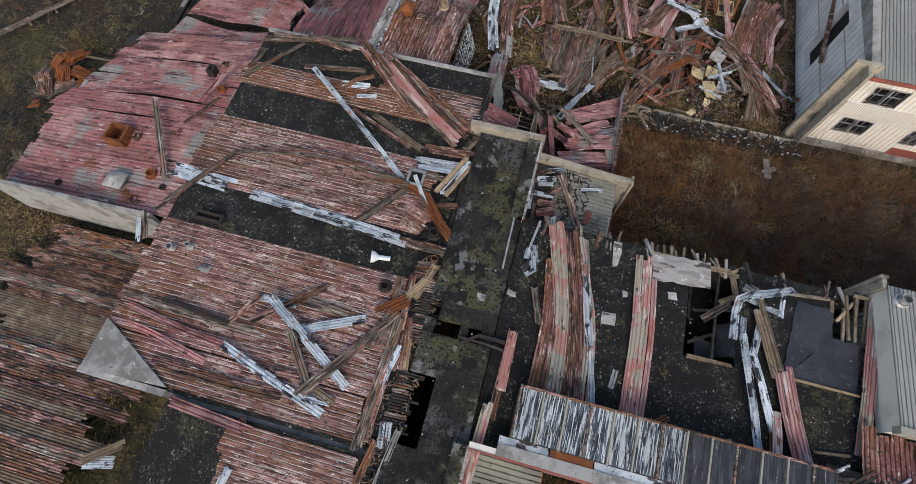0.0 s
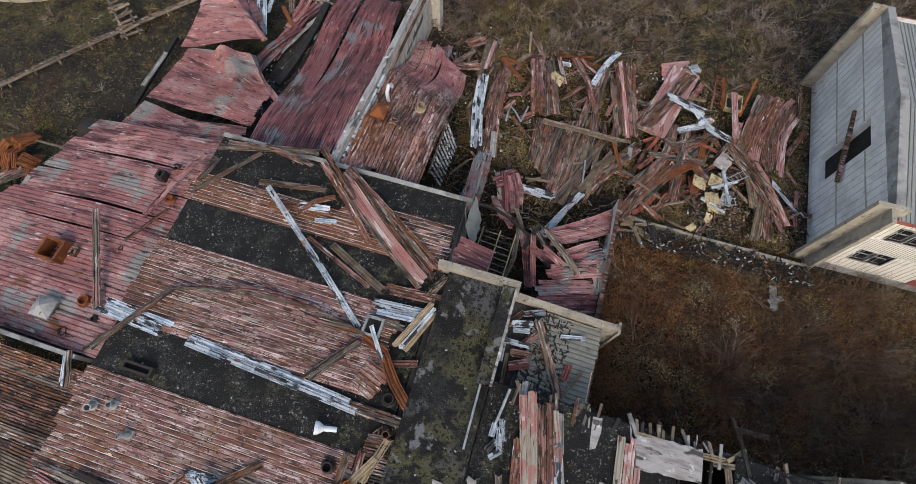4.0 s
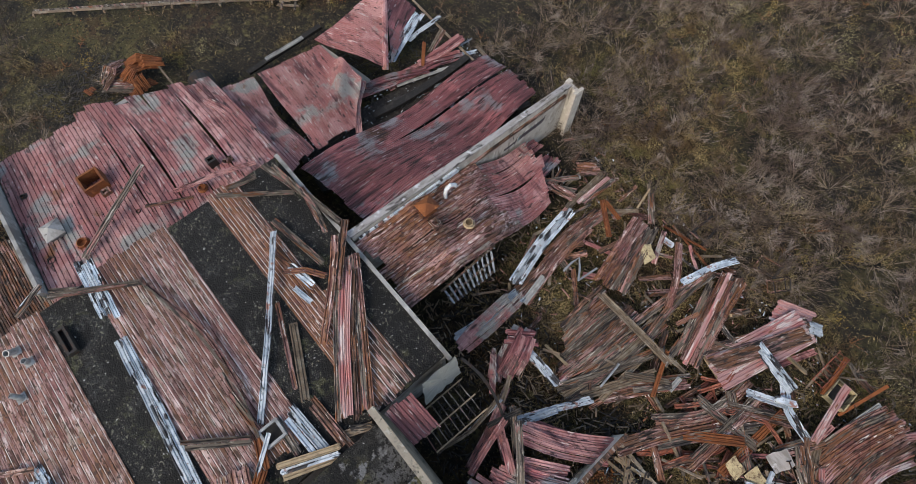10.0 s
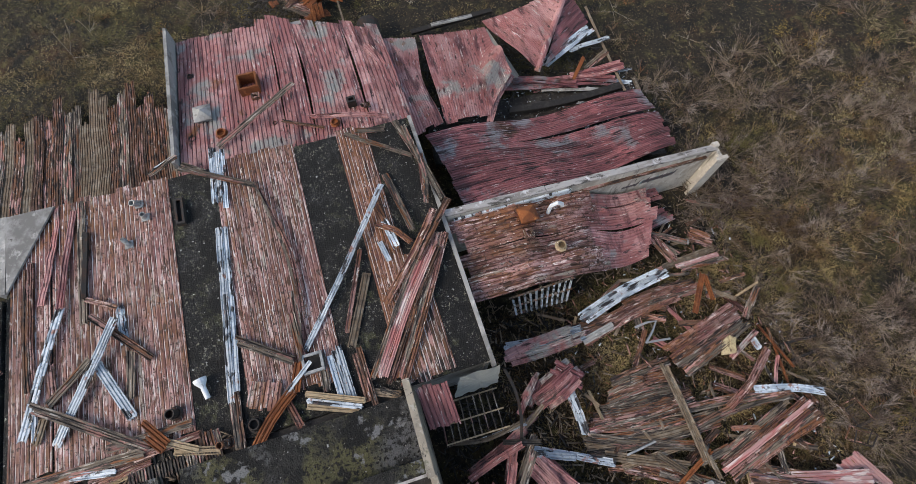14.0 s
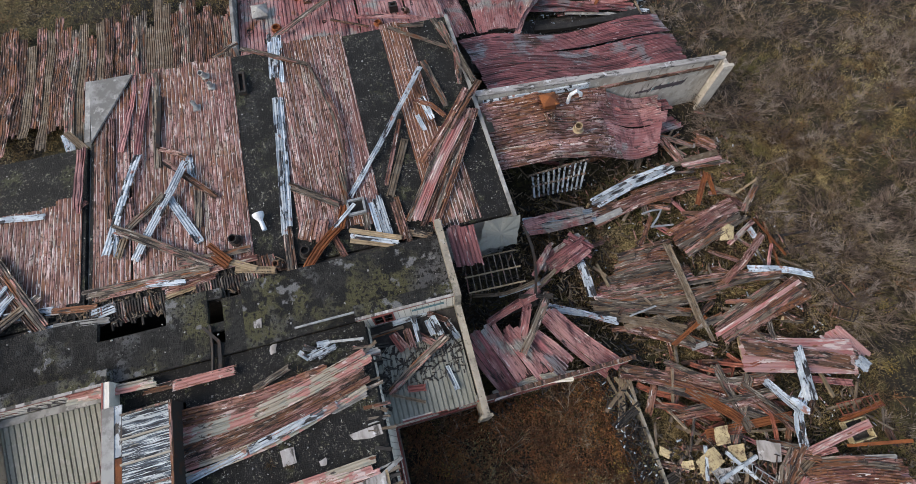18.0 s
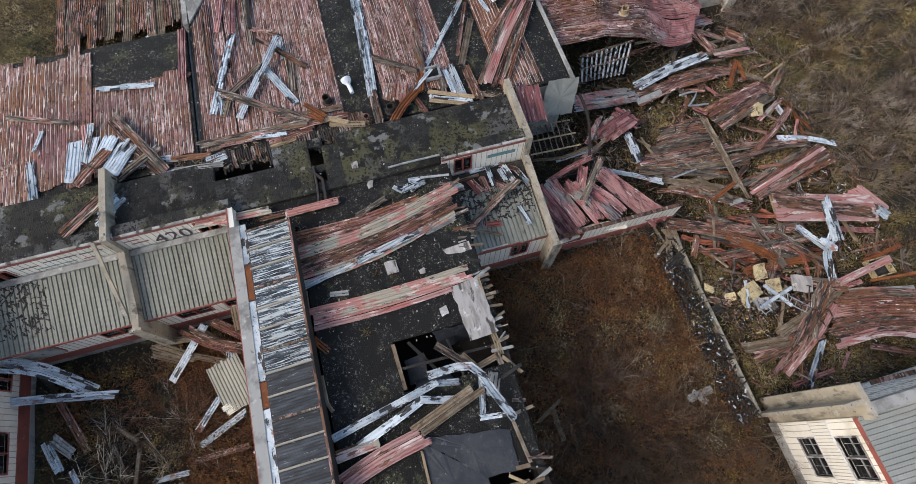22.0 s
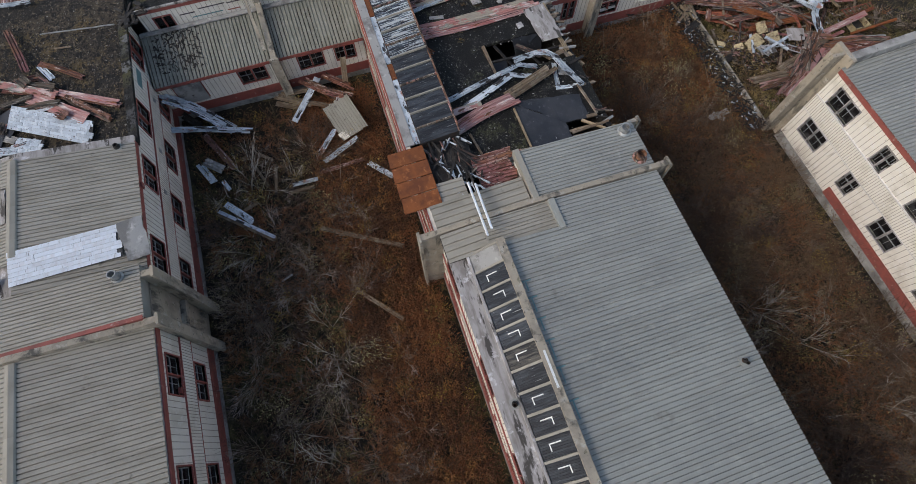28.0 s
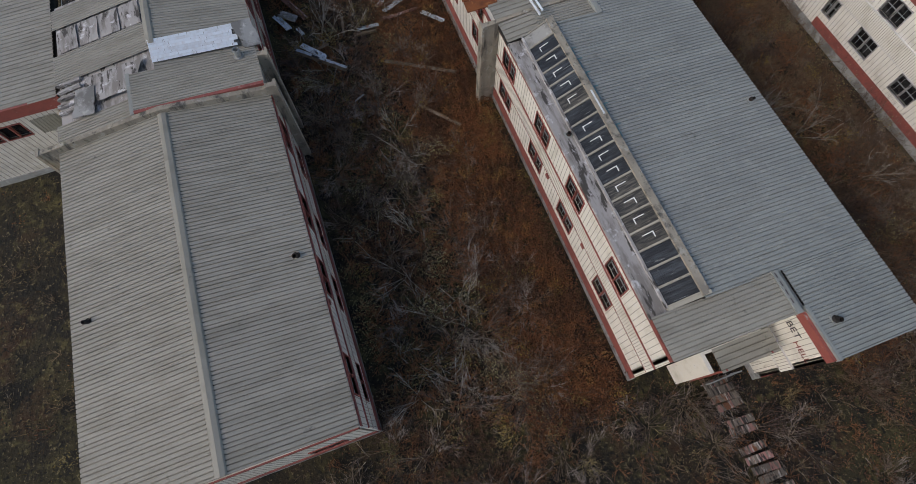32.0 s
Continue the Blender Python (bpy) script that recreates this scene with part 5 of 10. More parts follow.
drape(east_roof, -10.7, -6.3, lambda x: 20.8, lambda x: 28.4, ze, RED_HALL, 0.62, 0.2, 0.03, -0.06, 16, 67, {3: 0.1}, 0.7, turn=True)
drape(east_roof, -10.6, -6.6, lambda x: 27.4, lambda x: 33.4 - (x + 10.6) * 0.5, lambda x, y: ze(x, y) - 0.12, RED_DEEP, 0.7, 0.17, 0.03, -0.055, 16, 69, {1: 0.15, 3: 0.3, 5: 0.2}, 0.5, turn=True)

# ---- fallen roof on the ground to the west ----
fallen = thing("fallen_roof", "flattened rust-brown ribbed roof lying in the grass", "debris")
roof_field(fallen, -28.3, -18.2, -12.0, 6.3, lambda x, y: 0.55 + 0.02 * (x + 30), SHEET_GREY, "x", 0.6, 0.17, 0.024, -0.06, 0.2, 10, 1.6, seed=71, lap=0.12, mats=(SHEET_GREY, SHEET_RUST, SHEET_GREY, SHEET_RUST, WOOD, SHEET_RUST))
found = thing("foundation_wall", "low concrete foundation wall of a collapsed building", "wall", kind="structure")
boxes("kerb", [(5.2, 9.4, 24.42, 24.57, -0.3, 0.6), (9.4, 13.6, 24.4, 24.55, -0.3, 0.55), (13.9, 16.9, 24.38, 24.54, -0.3, 0.5)], CONCRETE, found)


# ---- loose pieces ----
LABELS = {
    RED_HALL: ("roof_sheet", "loose strip of faded red ribbed roof sheet", "sheet metal"), RED_DEEP: ("roof_sheet", "fallen strip of crimson ribbed roof sheet", "sheet metal"),
    RED_BRUISE: ("roof_sheet", "scorched red ribbed roof sheet", "sheet metal"), SHEET_RUST: ("rusted_sheet", "bent strip of rust-brown ribbed sheet", "sheet metal"),
    SHEET_GREY: ("weathered_sheet", "weathered grey-brown strip of ribbed sheet", "sheet metal"), SHEET_WHITE: ("white_flashing", "white enamelled metal strip with dark scorch marks", "flashing"),
    PLATE: ("white_sheet", "stained white enamel ribbed sheet", "sheet metal"),
    SHEET_BARE: ("zinc_sheet", "bright bare metal roof sheet", "sheet metal"), ROOF_TAN: ("roof_sheet", "loose tan painted ribbed roof sheet", "sheet metal"),
    ROOF_GREY: ("roof_sheet", "loose grey painted ribbed roof sheet", "sheet metal"), ORANGE: ("rusted_plate", "bright orange rusted metal strip", "sheet metal"),
    WOOD: ("timber_plank", "weathered brown timber plank", "plank"), WOOD_PALE: ("timber_plank", "pale splintered timber plank", "plank"),
    PINK_ROOF: ("roof_sheet", "bleached pink ribbed roof sheet with rust", "sheet metal"), RED_IRON: ("rusted_sheet", "bent iron-red strip of ribbed sheet", "sheet metal"),
    CHAR: ("charred_plank", "blackened charred length of timber", "plank"), STEEL_BLACK: ("steel_bar", "bent burnt steel bar", "metal bar"),
    CONC_GREY: ("grey_board", "broken grey weathered board", "board"), FOAM: ("yellow_board", "yellowed broken insulation board", "board"),
    PINK_TAN: ("roof_sheet", "tan ribbed roof sheet with flaked pink paint", "sheet metal"), LEDGE: ("pale_board", "broken pale painted board", "board"),
    FELT_MOSS: ("felt_patch", "torn patch of mossy grey roofing felt", "roofing"),
    FELT_SLICK: ("roof_membrane", "torn smooth black roof membrane", "roofing"), SIDING: ("siding_panel", "torn cream siding panel", "siding"),
    GALV: ("metal_rod", "thin galvanised metal rod", "metal bar"), TRIM: ("trim_scrap", "scrap of bright red painted board", "board")}
count = [0]


def tag_loose(ob, material):
    name, label, cat = LABELS[material]
    ob.name = name
    return tagged(ob, label, cat, "scattered " + cat + " debris")


def ribbon(name, pts, width, section, material, jitter=0.02, roll=0.0, ragged=0.0, seed=0, step=0.55, taper=1.0):
    """Sweeps a cross-section (closed loop of offset, height) along a path."""
    rnd = random.Random(seed)
    P = [Vector(p) for p in pts]
    path = [P[0]]
    for i in range(len(P) - 1):
        n = max(1, int((P[i + 1] - P[i]).length / step))
        p0, p1, p2, p3 = P[max(i - 1, 0)], P[i], P[i + 1], P[min(i + 2, len(P) - 1)]
        for k in range(1, n + 1):
            t = k / n
            if len(P) > 2:
                q = 0.5 * ((2 * p1) + (p2 - p0) * t + (2 * p0 - 5 * p1 + 4 * p2 - p3) * t * t + (3 * p1 - p0 - 3 * p2 + p3) * t ** 3)
            else:
                q = p1.lerp(p2, t)
            path.append(q)
    V, F, m = [], [], len(section)
    ends = [(rnd.uniform(-ragged, ragged), rnd.uniform(-ragged, ragged)) for _ in range(m)]
    last = len(path) - 1
    tw = rnd.uniform(-1, 1) * roll
    for i, p in enumerate(path):
        u = (path[min(i + 1, last)] - path[max(i - 1, 0)]).normalized()
        side = u.cross(Vector((0, 0, 1)))
        side = side.normalized() if side.length > 1e-4 else Vector((1, 0, 0))
        r = Matrix.Rotation(tw * (0.4 + i / max(last, 1)), 3, u)
        s, n = r @ side, r @ side.cross(u)
        wob = Vector((0, 0, jitter * noise.noise(Vector((seed * 1.7, i * 0.9, 0.3)))))
        for j, (o, h) in enumerate(section):
            reach = ends[j % max(1, m // 2)][0] if i == 0 else (ends[j % max(1, m // 2)][1] if i == last else 0)
            k = 1 - (1 - taper) * i / max(last, 1)
            V.append(p + wob + s * o * width * k + n * (h + jitter * 0.5 * noise.noise(Vector((i * 0.6, o * 3, seed))) * (abs(o) > 0.3)) + u * reach)
    for i in range(last):
        for j in range(m):
            a, b = i * m + j, i * m + (j + 1) % m
            F.append((a, b, b + m, a + m))
    F += [tuple(range(m - 1, -1, -1)), tuple(last * m + j for j in range(m))]
    return along(link(name, V, F, material), path[0], path[-1] - path[0])


MIXED = {RED_HALL: (RED_HALL, RED_HALL, RED_HALL, PINK_ROOF, SHEET_GREY, SHEET_RUST), RED_DEEP: (RED_DEEP, RED_DEEP, RED_DEEP, RED_BRUISE), SHEET_RUST: (SHEET_RUST, SHEET_GREY, SHEET_GREY, RED_HALL), SHEET_GREY: (SHEET_GREY, SHEET_GREY, SHEET_RUST, WOOD)}


def strip(pts, width, material):
    """Loose ribbed sheet; a wide one has come apart into several lengths."""
    n = round(width / 0.3)
    if n < 2 or material in (CONC_GREY, FOAM):
        return strip_one(pts, width, material)
    a, b = Vector(pts[0]), Vector(pts[-1])
    u = b - a
    side = Vector((-u.y, u.x, 0)).normalized()
    rnd = random.Random(count[0] * 3 + 1)
    for i in range(n):
        o = side * ((i + 0.5) / n - 0.5) * width
        k0, k1 = rnd.uniform(-0.25, 0.25), rnd.uniform(-0.25, 0.25)
        P = [Vector(p) + o * rnd.uniform(0.9, 1.12) + Vector((0, 0, rnd.uniform(0, 0.05))) for p in pts]
        P[0] += u.normalized() * k0
        P[-1] += u.normalized() * k1
        strip_one(P, width / n * rnd.uniform(0.85, 1.08), rnd.choice(MIXED[material]) if material in MIXED else material)


def strip_one(pts, width, material):
    count[0] += 1
    sd = count[0]
    rnd = random.Random(sd)
    n = max(1, round(width / 0.17))
    top = [(-0.5, -0.03), (-0.49, 0.0)]
    hh = -rnd.uniform(0.04, 0.065)
    for i in range(n):
        c = -0.5 + (i + 0.5) / n + rnd.uniform(-0.1, 0.1) / n
        a, b = 0.03 / width, 0.014 / width
        top += [(c - a, 0.0), (c - b, hh), (c + b, hh), (c + a, 0.0)]
    top += [(0.49, 0.0), (0.5, -0.03)]
    sec = top + [(o, h - 0.012) for o, h in reversed(top)]
    ob = ribbon("roof_sheet", pts, width, sec, material, rnd.uniform(0.02, 0.1), 0.16, min(0.18, width * 0.25), sd)
    return tag_loose(ob, material)


def beam(pts, width, material):
    count[0] += 1
    sec = [(-0.5, 0.0), (0.5, 0.0), (0.5, width * 0.75), (-0.5, width * 0.75)]
    return tag_loose(ribbon("timber_beam", pts, width, sec, material, 0.03, 0.3, 0.06, count[0]), material)


def plate_sheet(a, b, c, rows, length, material, label):
    """A loose roof sheet of lapped metal plates in staggered rows: a to b along the rows, a to c across them."""
    a, b, c = Vector(a), Vector(b), Vector(c)
    u, v = (b - a).normalized(), (c - a) / rows
    w, full = v.length, (b - a).length
    v.normalize()
    n = u.cross(v)
    n = n if n.z > 0 else -n
    top = thing("plate_sheet", label, "sheet metal")
    rnd = random.Random(round(full * 100))
    hexa("backing", [a + u * 0.02 - n * 0.012, a + u * (full - 0.02) - n * 0.012, a + u * (full - 0.02) + v * w * rows - n * 0.012, a + u * 0.02 + v * w * rows - n * 0.012],
         [a + u * 0.02 - n * 0.004, a + u * (full - 0.02) - n * 0.004, a + u * (full - 0.02) + v * w * rows - n * 0.004, a + u * 0.02 + v * w * rows - n * 0.004], PANEL_WORN, top)
    for r in range(rows):
        x = -rnd.uniform(0, length * 0.7)
        end = full + rnd.uniform(-0.25, 0.1)
        while x < end:
            p, q = max(0.0, x) + 0.008, min(end, x + length * rnd.uniform(0.8, 1.2)) - 0.008
            x = q + 0.008
            if q - p < 0.1:
                continue
            o, h = a + v * (w * r + 0.008), w - 0.016
            lift = rnd.uniform(0.002, 0.012)
            hexa("plate", [o + u * p, o + u * q, o + u * q + v * h, o + u * p + v * h], [o + u * p + n * 0.02, o + u * q + n * (0.02 + lift), o + u * q + v * h + n * (0.014 + lift), o + u * p + v * h + n * 0.014], material, top)
    return top


def patch(pts, material):
    """A loose ribbed sheet by a corner, its end along the ribs and its end across them."""
    count[0] += 1
    p, a, b = (Vector(q) for q in pts)
    return tag_loose(sheet("roof_sheet", p, b - p, a - p, material, None, "", 0.2, 0.03, -0.04, 0.03, 5, 0, 0.08, 0.01, count[0]), material)


def panel(pts, t, material):
    """A flat torn board with an uneven outline."""
    count[0] += 1
    rnd = random.Random(count[0])
    P = [Vector(q) for q in pts]
    ring = []
    for i in range(len(P)):
        a, b = P[i], P[(i + 1) % len(P)]
        n = max(2, int((b - a).length / 0.3))
        for k in range(n):
            q = a.lerp(b, k / n)
            ring.append(q + Vector((rnd.uniform(-1, 1), rnd.uniform(-1, 1), rnd.uniform(-0.3, 0.3))) * (0.05 if k else 0.0))
    m = len(ring)
    c = sum(ring, Vector()) / m
    V = [q + Vector((0, 0, t)) for q in ring] + ring + [c + Vector((0, 0, t + 0.02)), c]
    F = [(i, (i + 1) % m, 2 * m) for i in range(m)] + [((i + 1) % m + m, i + m, 2 * m + 1) for i in range(m)] + [(i + m, (i + 1) % m + m, (i + 1) % m, i) for i in range(m)]
    return tag_loose(link("board", V, F, material), material)



# loose pieces on the hall roof, north half
strip([(-5.61, 1.39, 5.50), (-10.28, 4.29, 6.00)], 0.43, SHEET_WHITE)
strip([(-6.19, -0.01, 5.50), (-9.84, 1.09, 5.60), (-11.73, 1.68, 5.60)], 0.41, SHEET_WHITE)
strip([(-11.73, 1.68, 5.60), (-14.16, 1.91, 5.50), (-16.95, 2.33, 5.45)], 0.30, RED_DEEP)
strip([(-7.38, 0.60, 5.70), (-4.21, 5.16, 5.60)], 0.45, SHEET_GREY)
strip([(-8.50, 3.25, 5.60), (-5.75, 4.54, 5.50)], 0.44, SHEET_WHITE)
strip([(-10.85, 3.07, 5.70), (-8.10, 5.54, 5.50)], 0.35, SHEET_RUST)
strip([(-7.40, 1.15, 5.60), (-8.80, 2.94, 5.70)], 0.40, SHEET_GREY)
strip([(-11.00, 4.24, 5.45), (-9.22, 4.40, 5.45)], 0.39, SHEET_WHITE)
strip([(-8.76, 4.63, 5.45), (-6.62, 4.47, 5.45)], 0.41, SHEET_GREY)
strip([(-18.41, 9.74, 5.42), (-15.06, 9.49, 5.42)], 0.89, SHEET_WHITE)
strip([(-13.72, 9.38, 5.42), (-8.80, 9.11, 5.42), (-5.25, 8.83, 5.42)], 0.61, SHEET_WHITE)
strip([(-5.25, 8.83, 5.42), (-3.00, 8.82, 5.42)], 0.50, SHEET_GREY)
strip([(-17.79, 7.77, 5.60), (-15.60, 11.43, 5.60)], 0.32, SHEET_GREY)
beam([(-15.60, 11.43, 5.60), (-11.58, 12.25, 5.60), (-8.22, 12.32, 5.60), (-5.89, 11.96, 5.60)], 0.13, SHEET_GREY)
strip([(-15.29, 11.60, 5.60), (-11.42, 12.53, 5.70), (-8.14, 12.49, 5.65)], 0.19, RED_HALL)
strip([(-7.64, 9.45, 5.55), (-6.04, 11.63, 5.55)], 0.45, SHEET_RUST)
strip([(-9.29, 12.23, 5.50), (-6.81, 12.03, 5.50)], 0.22, SHEET_GREY)
strip([(-5.95, 13.46, 5.45), (-3.78, 13.64, 5.45)], 0.76, SHEET_WHITE)
strip([(-6.00, 12.88, 5.45), (-4.29, 12.83, 5.45)], 0.35, SHEET_GREY)
strip([(-4.39, 11.93, 5.60), (-3.34, 14.33, 5.60)], 0.27, WOOD_PALE)
strip([(-4.11, 11.89, 5.55), (-3.10, 14.16, 5.55)], 0.24, SHEET_WHITE)
strip([(-3.85, 11.87, 5.50), (-3.02, 13.94, 5.50)], 0.24, WOOD_PALE)
strip([(-4.71, 3.58, 5.70), (-4.75, 6.96, 5.50)], 0.36, SHEET_GREY)
strip([(-4.01, 4.50, 5.60), (-4.17, 7.18, 5.50)], 0.32, RED_HALL)
strip([(-4.39, 5.66, 5.60), (-3.56, 7.11, 5.60)], 0.32, WOOD_PALE)
strip([(-3.79, 6.14, 5.50), (-3.27, 7.97, 5.50)], 0.36, WOOD_PALE)
strip([(-5.11, 5.01, 5.60), (-4.06, 5.90, 5.70)], 0.65, ORANGE)
strip([(-2.76, 9.41, 5.50), (-3.79, 10.28, 5.60), (-4.70, 11.37, 5.60)], 0.50, ORANGE)
strip([(-14.49, 0.16, 5.45), (-10.60, 0.17, 5.45), (-8.09, 0.30, 5.45)], 0.49, RED_HALL)
strip([(-12.25, 0.74, 5.45), (-15.69, 1.38, 5.40), (-17.35, 1.41, 5.40)], 0.34, RED_DEEP)
strip([(-17.35, 2.73, 5.45), (-14.10, 2.61, 5.45), (-10.70, 2.63, 5.45)], 0.37, SHEET_GREY)
strip([(-11.88, 2.78, 5.50), (-10.98, 4.21, 5.60)], 0.25, RED_HALL)
beam([(-15.48, 2.94, 5.42), (-11.94, 2.70, 5.42)], 0.19, STEEL_BLACK)
strip([(-9.13, 1.13, 5.50), (-7.34, 1.30, 5.50)], 0.34, RED_HALL)
strip([(-7.17, 0.51, 5.50), (-6.05, 0.51, 5.50)], 0.29, SHEET_WHITE)
strip([(-6.86, 0.88, 5.50), (-5.87, 0.57, 5.50)], 0.36, WOOD)
strip([(-18.60, 5.82, 4.60), (-19.42, 7.28, 4.60)], 0.34, SHEET_GREY)
strip([(-6.34, 12.26, 5.50), (-9.61, 14.85, 5.70), (-13.40, 17.72, 6.00)], 0.30, SHEET_WHITE)
strip([(-6.56, 14.25, 5.50), (-10.34, 15.80, 5.60)], 0.22, RED_HALL)
strip([(-5.88, 14.31, 5.45), (-9.09, 15.81, 5.45)], 0.40, WOOD)
strip([(-4.07, 15.29, 5.55), (-6.97, 17.26, 5.65), (-9.33, 19.14, 5.80)], 1.09, RED_HALL)
strip([(-3.70, 15.98, 5.50), (-6.39, 17.72, 5.60), (-9.97, 19.83, 5.75)], 0.82, RED_HALL)
strip([(-9.96, 19.89, 5.70), (-8.49, 18.71, 5.60), (-5.62, 16.76, 5.55)], 0.45, SHEET_RUST)
strip([(-7.34, 16.34, 5.70), (-9.38, 18.36, 5.90), (-11.21, 19.86, 6.00)], 0.38, RED_HALL)
strip([(-8.93, 18.39, 5.90), (-10.54, 19.81, 6.00), (-11.57, 20.73, 6.00)], 0.35, SHEET_RUST)
strip([(-14.19, 18.07, 5.50), (-10.66, 18.59, 5.60)], 0.36, SHEET_GREY)
strip([(-13.12, 17.11, 5.45), (-9.91, 17.49, 5.50)], 0.39, RED_HALL)
strip([(-17.35, 19.43, 5.50), (-14.31, 20.12, 5.60), (-11.77, 20.52, 5.80)], 0.37, SHEET_GREY)
strip([(-16.85, 19.80, 5.60), (-13.74, 20.09, 5.70), (-11.77, 19.64, 5.80)], 0.25, SHEET_GREY)
strip([(-14.80, 20.19, 5.60), (-12.38, 19.75, 5.70)], 0.29, RED_HALL)
strip([(-11.52, 17.34, 5.60), (-10.06, 17.56, 5.60)], 0.39, SHEET_WHITE)
strip([(-10.51, 16.84, 5.50), (-9.44, 17.03, 5.50)], 0.27, SHEET_WHITE)
strip([(-17.38, 16.61, 5.45), (-14.94, 19.78, 5.45)], 0.29, SHEET_GREY)
strip([(-17.39, 17.27, 5.45), (-17.07, 18.72, 5.45)], 0.34, SHEET_GREY)
strip([(-11.54, 20.79, 6.00), (-10.42, 19.66, 5.90)], 0.27, ORANGE)
strip([(-5.73, 14.45, 5.45), (-3.12, 14.59, 5.45)], 0.52, SHEET_RUST)
strip([(-5.45, 14.44, 5.42), (-3.84, 14.56, 5.42)], 0.42, SHEET_RUST)
strip([(-11.46, 16.91, 5.60), (-10.85, 17.74, 5.70), (-9.97, 18.34, 5.60)], 0.31, RED_HALL)
strip([(-8.17, 11.97, 5.60), (-5.87, 12.05, 5.50)], 0.32, SHEET_GREY)
strip([(-4.66, 11.05, 5.60), (-5.67, 12.43, 5.80)], 0.20, SHEET_WHITE)
strip([(-5.76, 11.85, 5.55), (-4.83, 11.51, 5.55)], 0.45, ORANGE)
strip([(-3.61, 15.12, 5.45), (-3.05, 15.83, 5.45)], 0.27, CHAR)
strip([(-3.63, 14.66, 5.40), (-3.13, 15.85, 5.40)], 0.34, WOOD)
strip([(-4.32, 11.07, 5.50), (-3.14, 11.43, 5.50)], 0.33, RED_HALL)
strip([(-4.25, 7.17, 5.45), (-3.52, 7.19, 5.45)], 0.39, SHEET_RUST)
strip([(-4.17, 7.56, 5.45), (-3.40, 7.65, 5.45)], 0.36, SHEET_RUST)
strip([(-4.12, 7.88, 5.45), (-3.35, 7.97, 5.45)], 0.29, SHEET_GREY)
patch([(-5.77, 9.67, 5.50), (-5.24, 11.01, 5.55), (-4.63, 9.27, 5.50)], RED_HALL)

# loose pieces on the hall roof, south half
strip([(-9.70, -6.18, 5.50), (-9.43, -4.58, 5.50), (-9.22, -3.07, 5.50)], 0.36, SHEET_WHITE)
strip([(-7.50, -5.30, 5.60), (-5.14, -3.85, 5.70), (-3.01, -2.57, 5.60)], 0.46, SHEET_GREY)
strip([(-3.51, -4.83, 5.60), (-4.72, -3.01, 5.60)], 0.41, SHEET_GREY)
strip([(-4.06, -5.58, 5.55), (-5.39, -4.29, 5.65)], 0.83, SHEET_WHITE)
strip([(-4.10, -4.60, 5.50), (-3.92, -2.46, 5.50)], 0.42, SHEET_WHITE)
strip([(-3.87, -2.46, 5.50), (-3.54, -0.45, 5.50)], 0.33, SHEET_RUST)
strip([(-4.28, -1.02, 5.55), (-4.23, 2.09, 5.60), (-4.13, 5.03, 5.60)], 0.47, SHEET_GREY)
strip([(-3.12, -0.84, 5.45), (-3.39, 0.54, 5.45)], 0.54, SHEET_WHITE)
strip([(-4.08, 1.95, 5.55), (-3.73, 3.71, 5.55)], 0.30, SHEET_WHITE)
strip([(-4.03, 0.17, 5.50), (-4.01, 3.07, 5.50)], 0.38, RED_HALL)
strip([(-3.13, 1.93, 5.40), (-3.64, 4.90, 5.40)], 0.34, WOOD_PALE)
strip([(-3.61, 2.71, 5.45), (-3.84, 5.26, 5.45)], 0.56, RED_HALL)
strip([(-3.08, -3.46, 5.45), (-3.09, -2.28, 5.45)], 0.25, SHEET_WHITE)
strip([(-3.05, -2.28, 5.60), (-2.72, 0.20, 5.60)], 0.29, CONC_GREY)
strip([(-9.28, -1.48, 5.45), (-9.57, -1.04, 5.45)], 0.32, RED_HALL)
strip([(-12.79, -1.21, 5.60), (-9.11, -1.45, 5.50)], 0.46, RED_DEEP)
strip([(-18.33, -5.33, 1.20), (-16.54, -3.96, 1.20)], 0.45, WOOD)
strip([(-18.03, -5.25, 1.10), (-16.87, -4.91, 1.10)], 0.63, SHEET_WHITE)
strip([(-3.98, -0.40, 5.40), (-4.12, 0.43, 5.40)], 0.34, SHEET_GREY)
strip([(-1.59, -6.13, 5.60), (-2.28, -5.08, 5.70)], 1.11, SHEET_WHITE)
strip([(-0.91, -6.48, 5.60), (-1.79, -5.48, 5.60)], 1.10, SHEET_WHITE)
strip([(-0.81, -7.67, 5.70), (-2.08, -6.00, 5.80)], 0.74, RED_HALL)
strip([(-7.35, -5.46, 5.60), (-4.87, -4.10, 5.60), (-3.20, -3.04, 5.50)], 0.56, SHEET_GREY)
strip([(-3.41, -4.97, 5.60), (-4.50, -3.34, 5.60)], 0.50, SHEET_GREY)
strip([(-5.69, -9.71, 5.50), (-2.98, -9.36, 5.50)], 0.41, SHEET_WHITE)
strip([(-8.92, -10.92, 5.60), (-7.64, -7.51, 5.60)], 0.33, SHEET_GREY)
strip([(-7.59, -9.17, 5.50), (-6.35, -9.50, 5.50)], 0.23, SHEET_WHITE)
strip([(-7.21, -6.79, 5.50), (-5.09, -6.62, 5.50)], 0.56, RED_HALL)

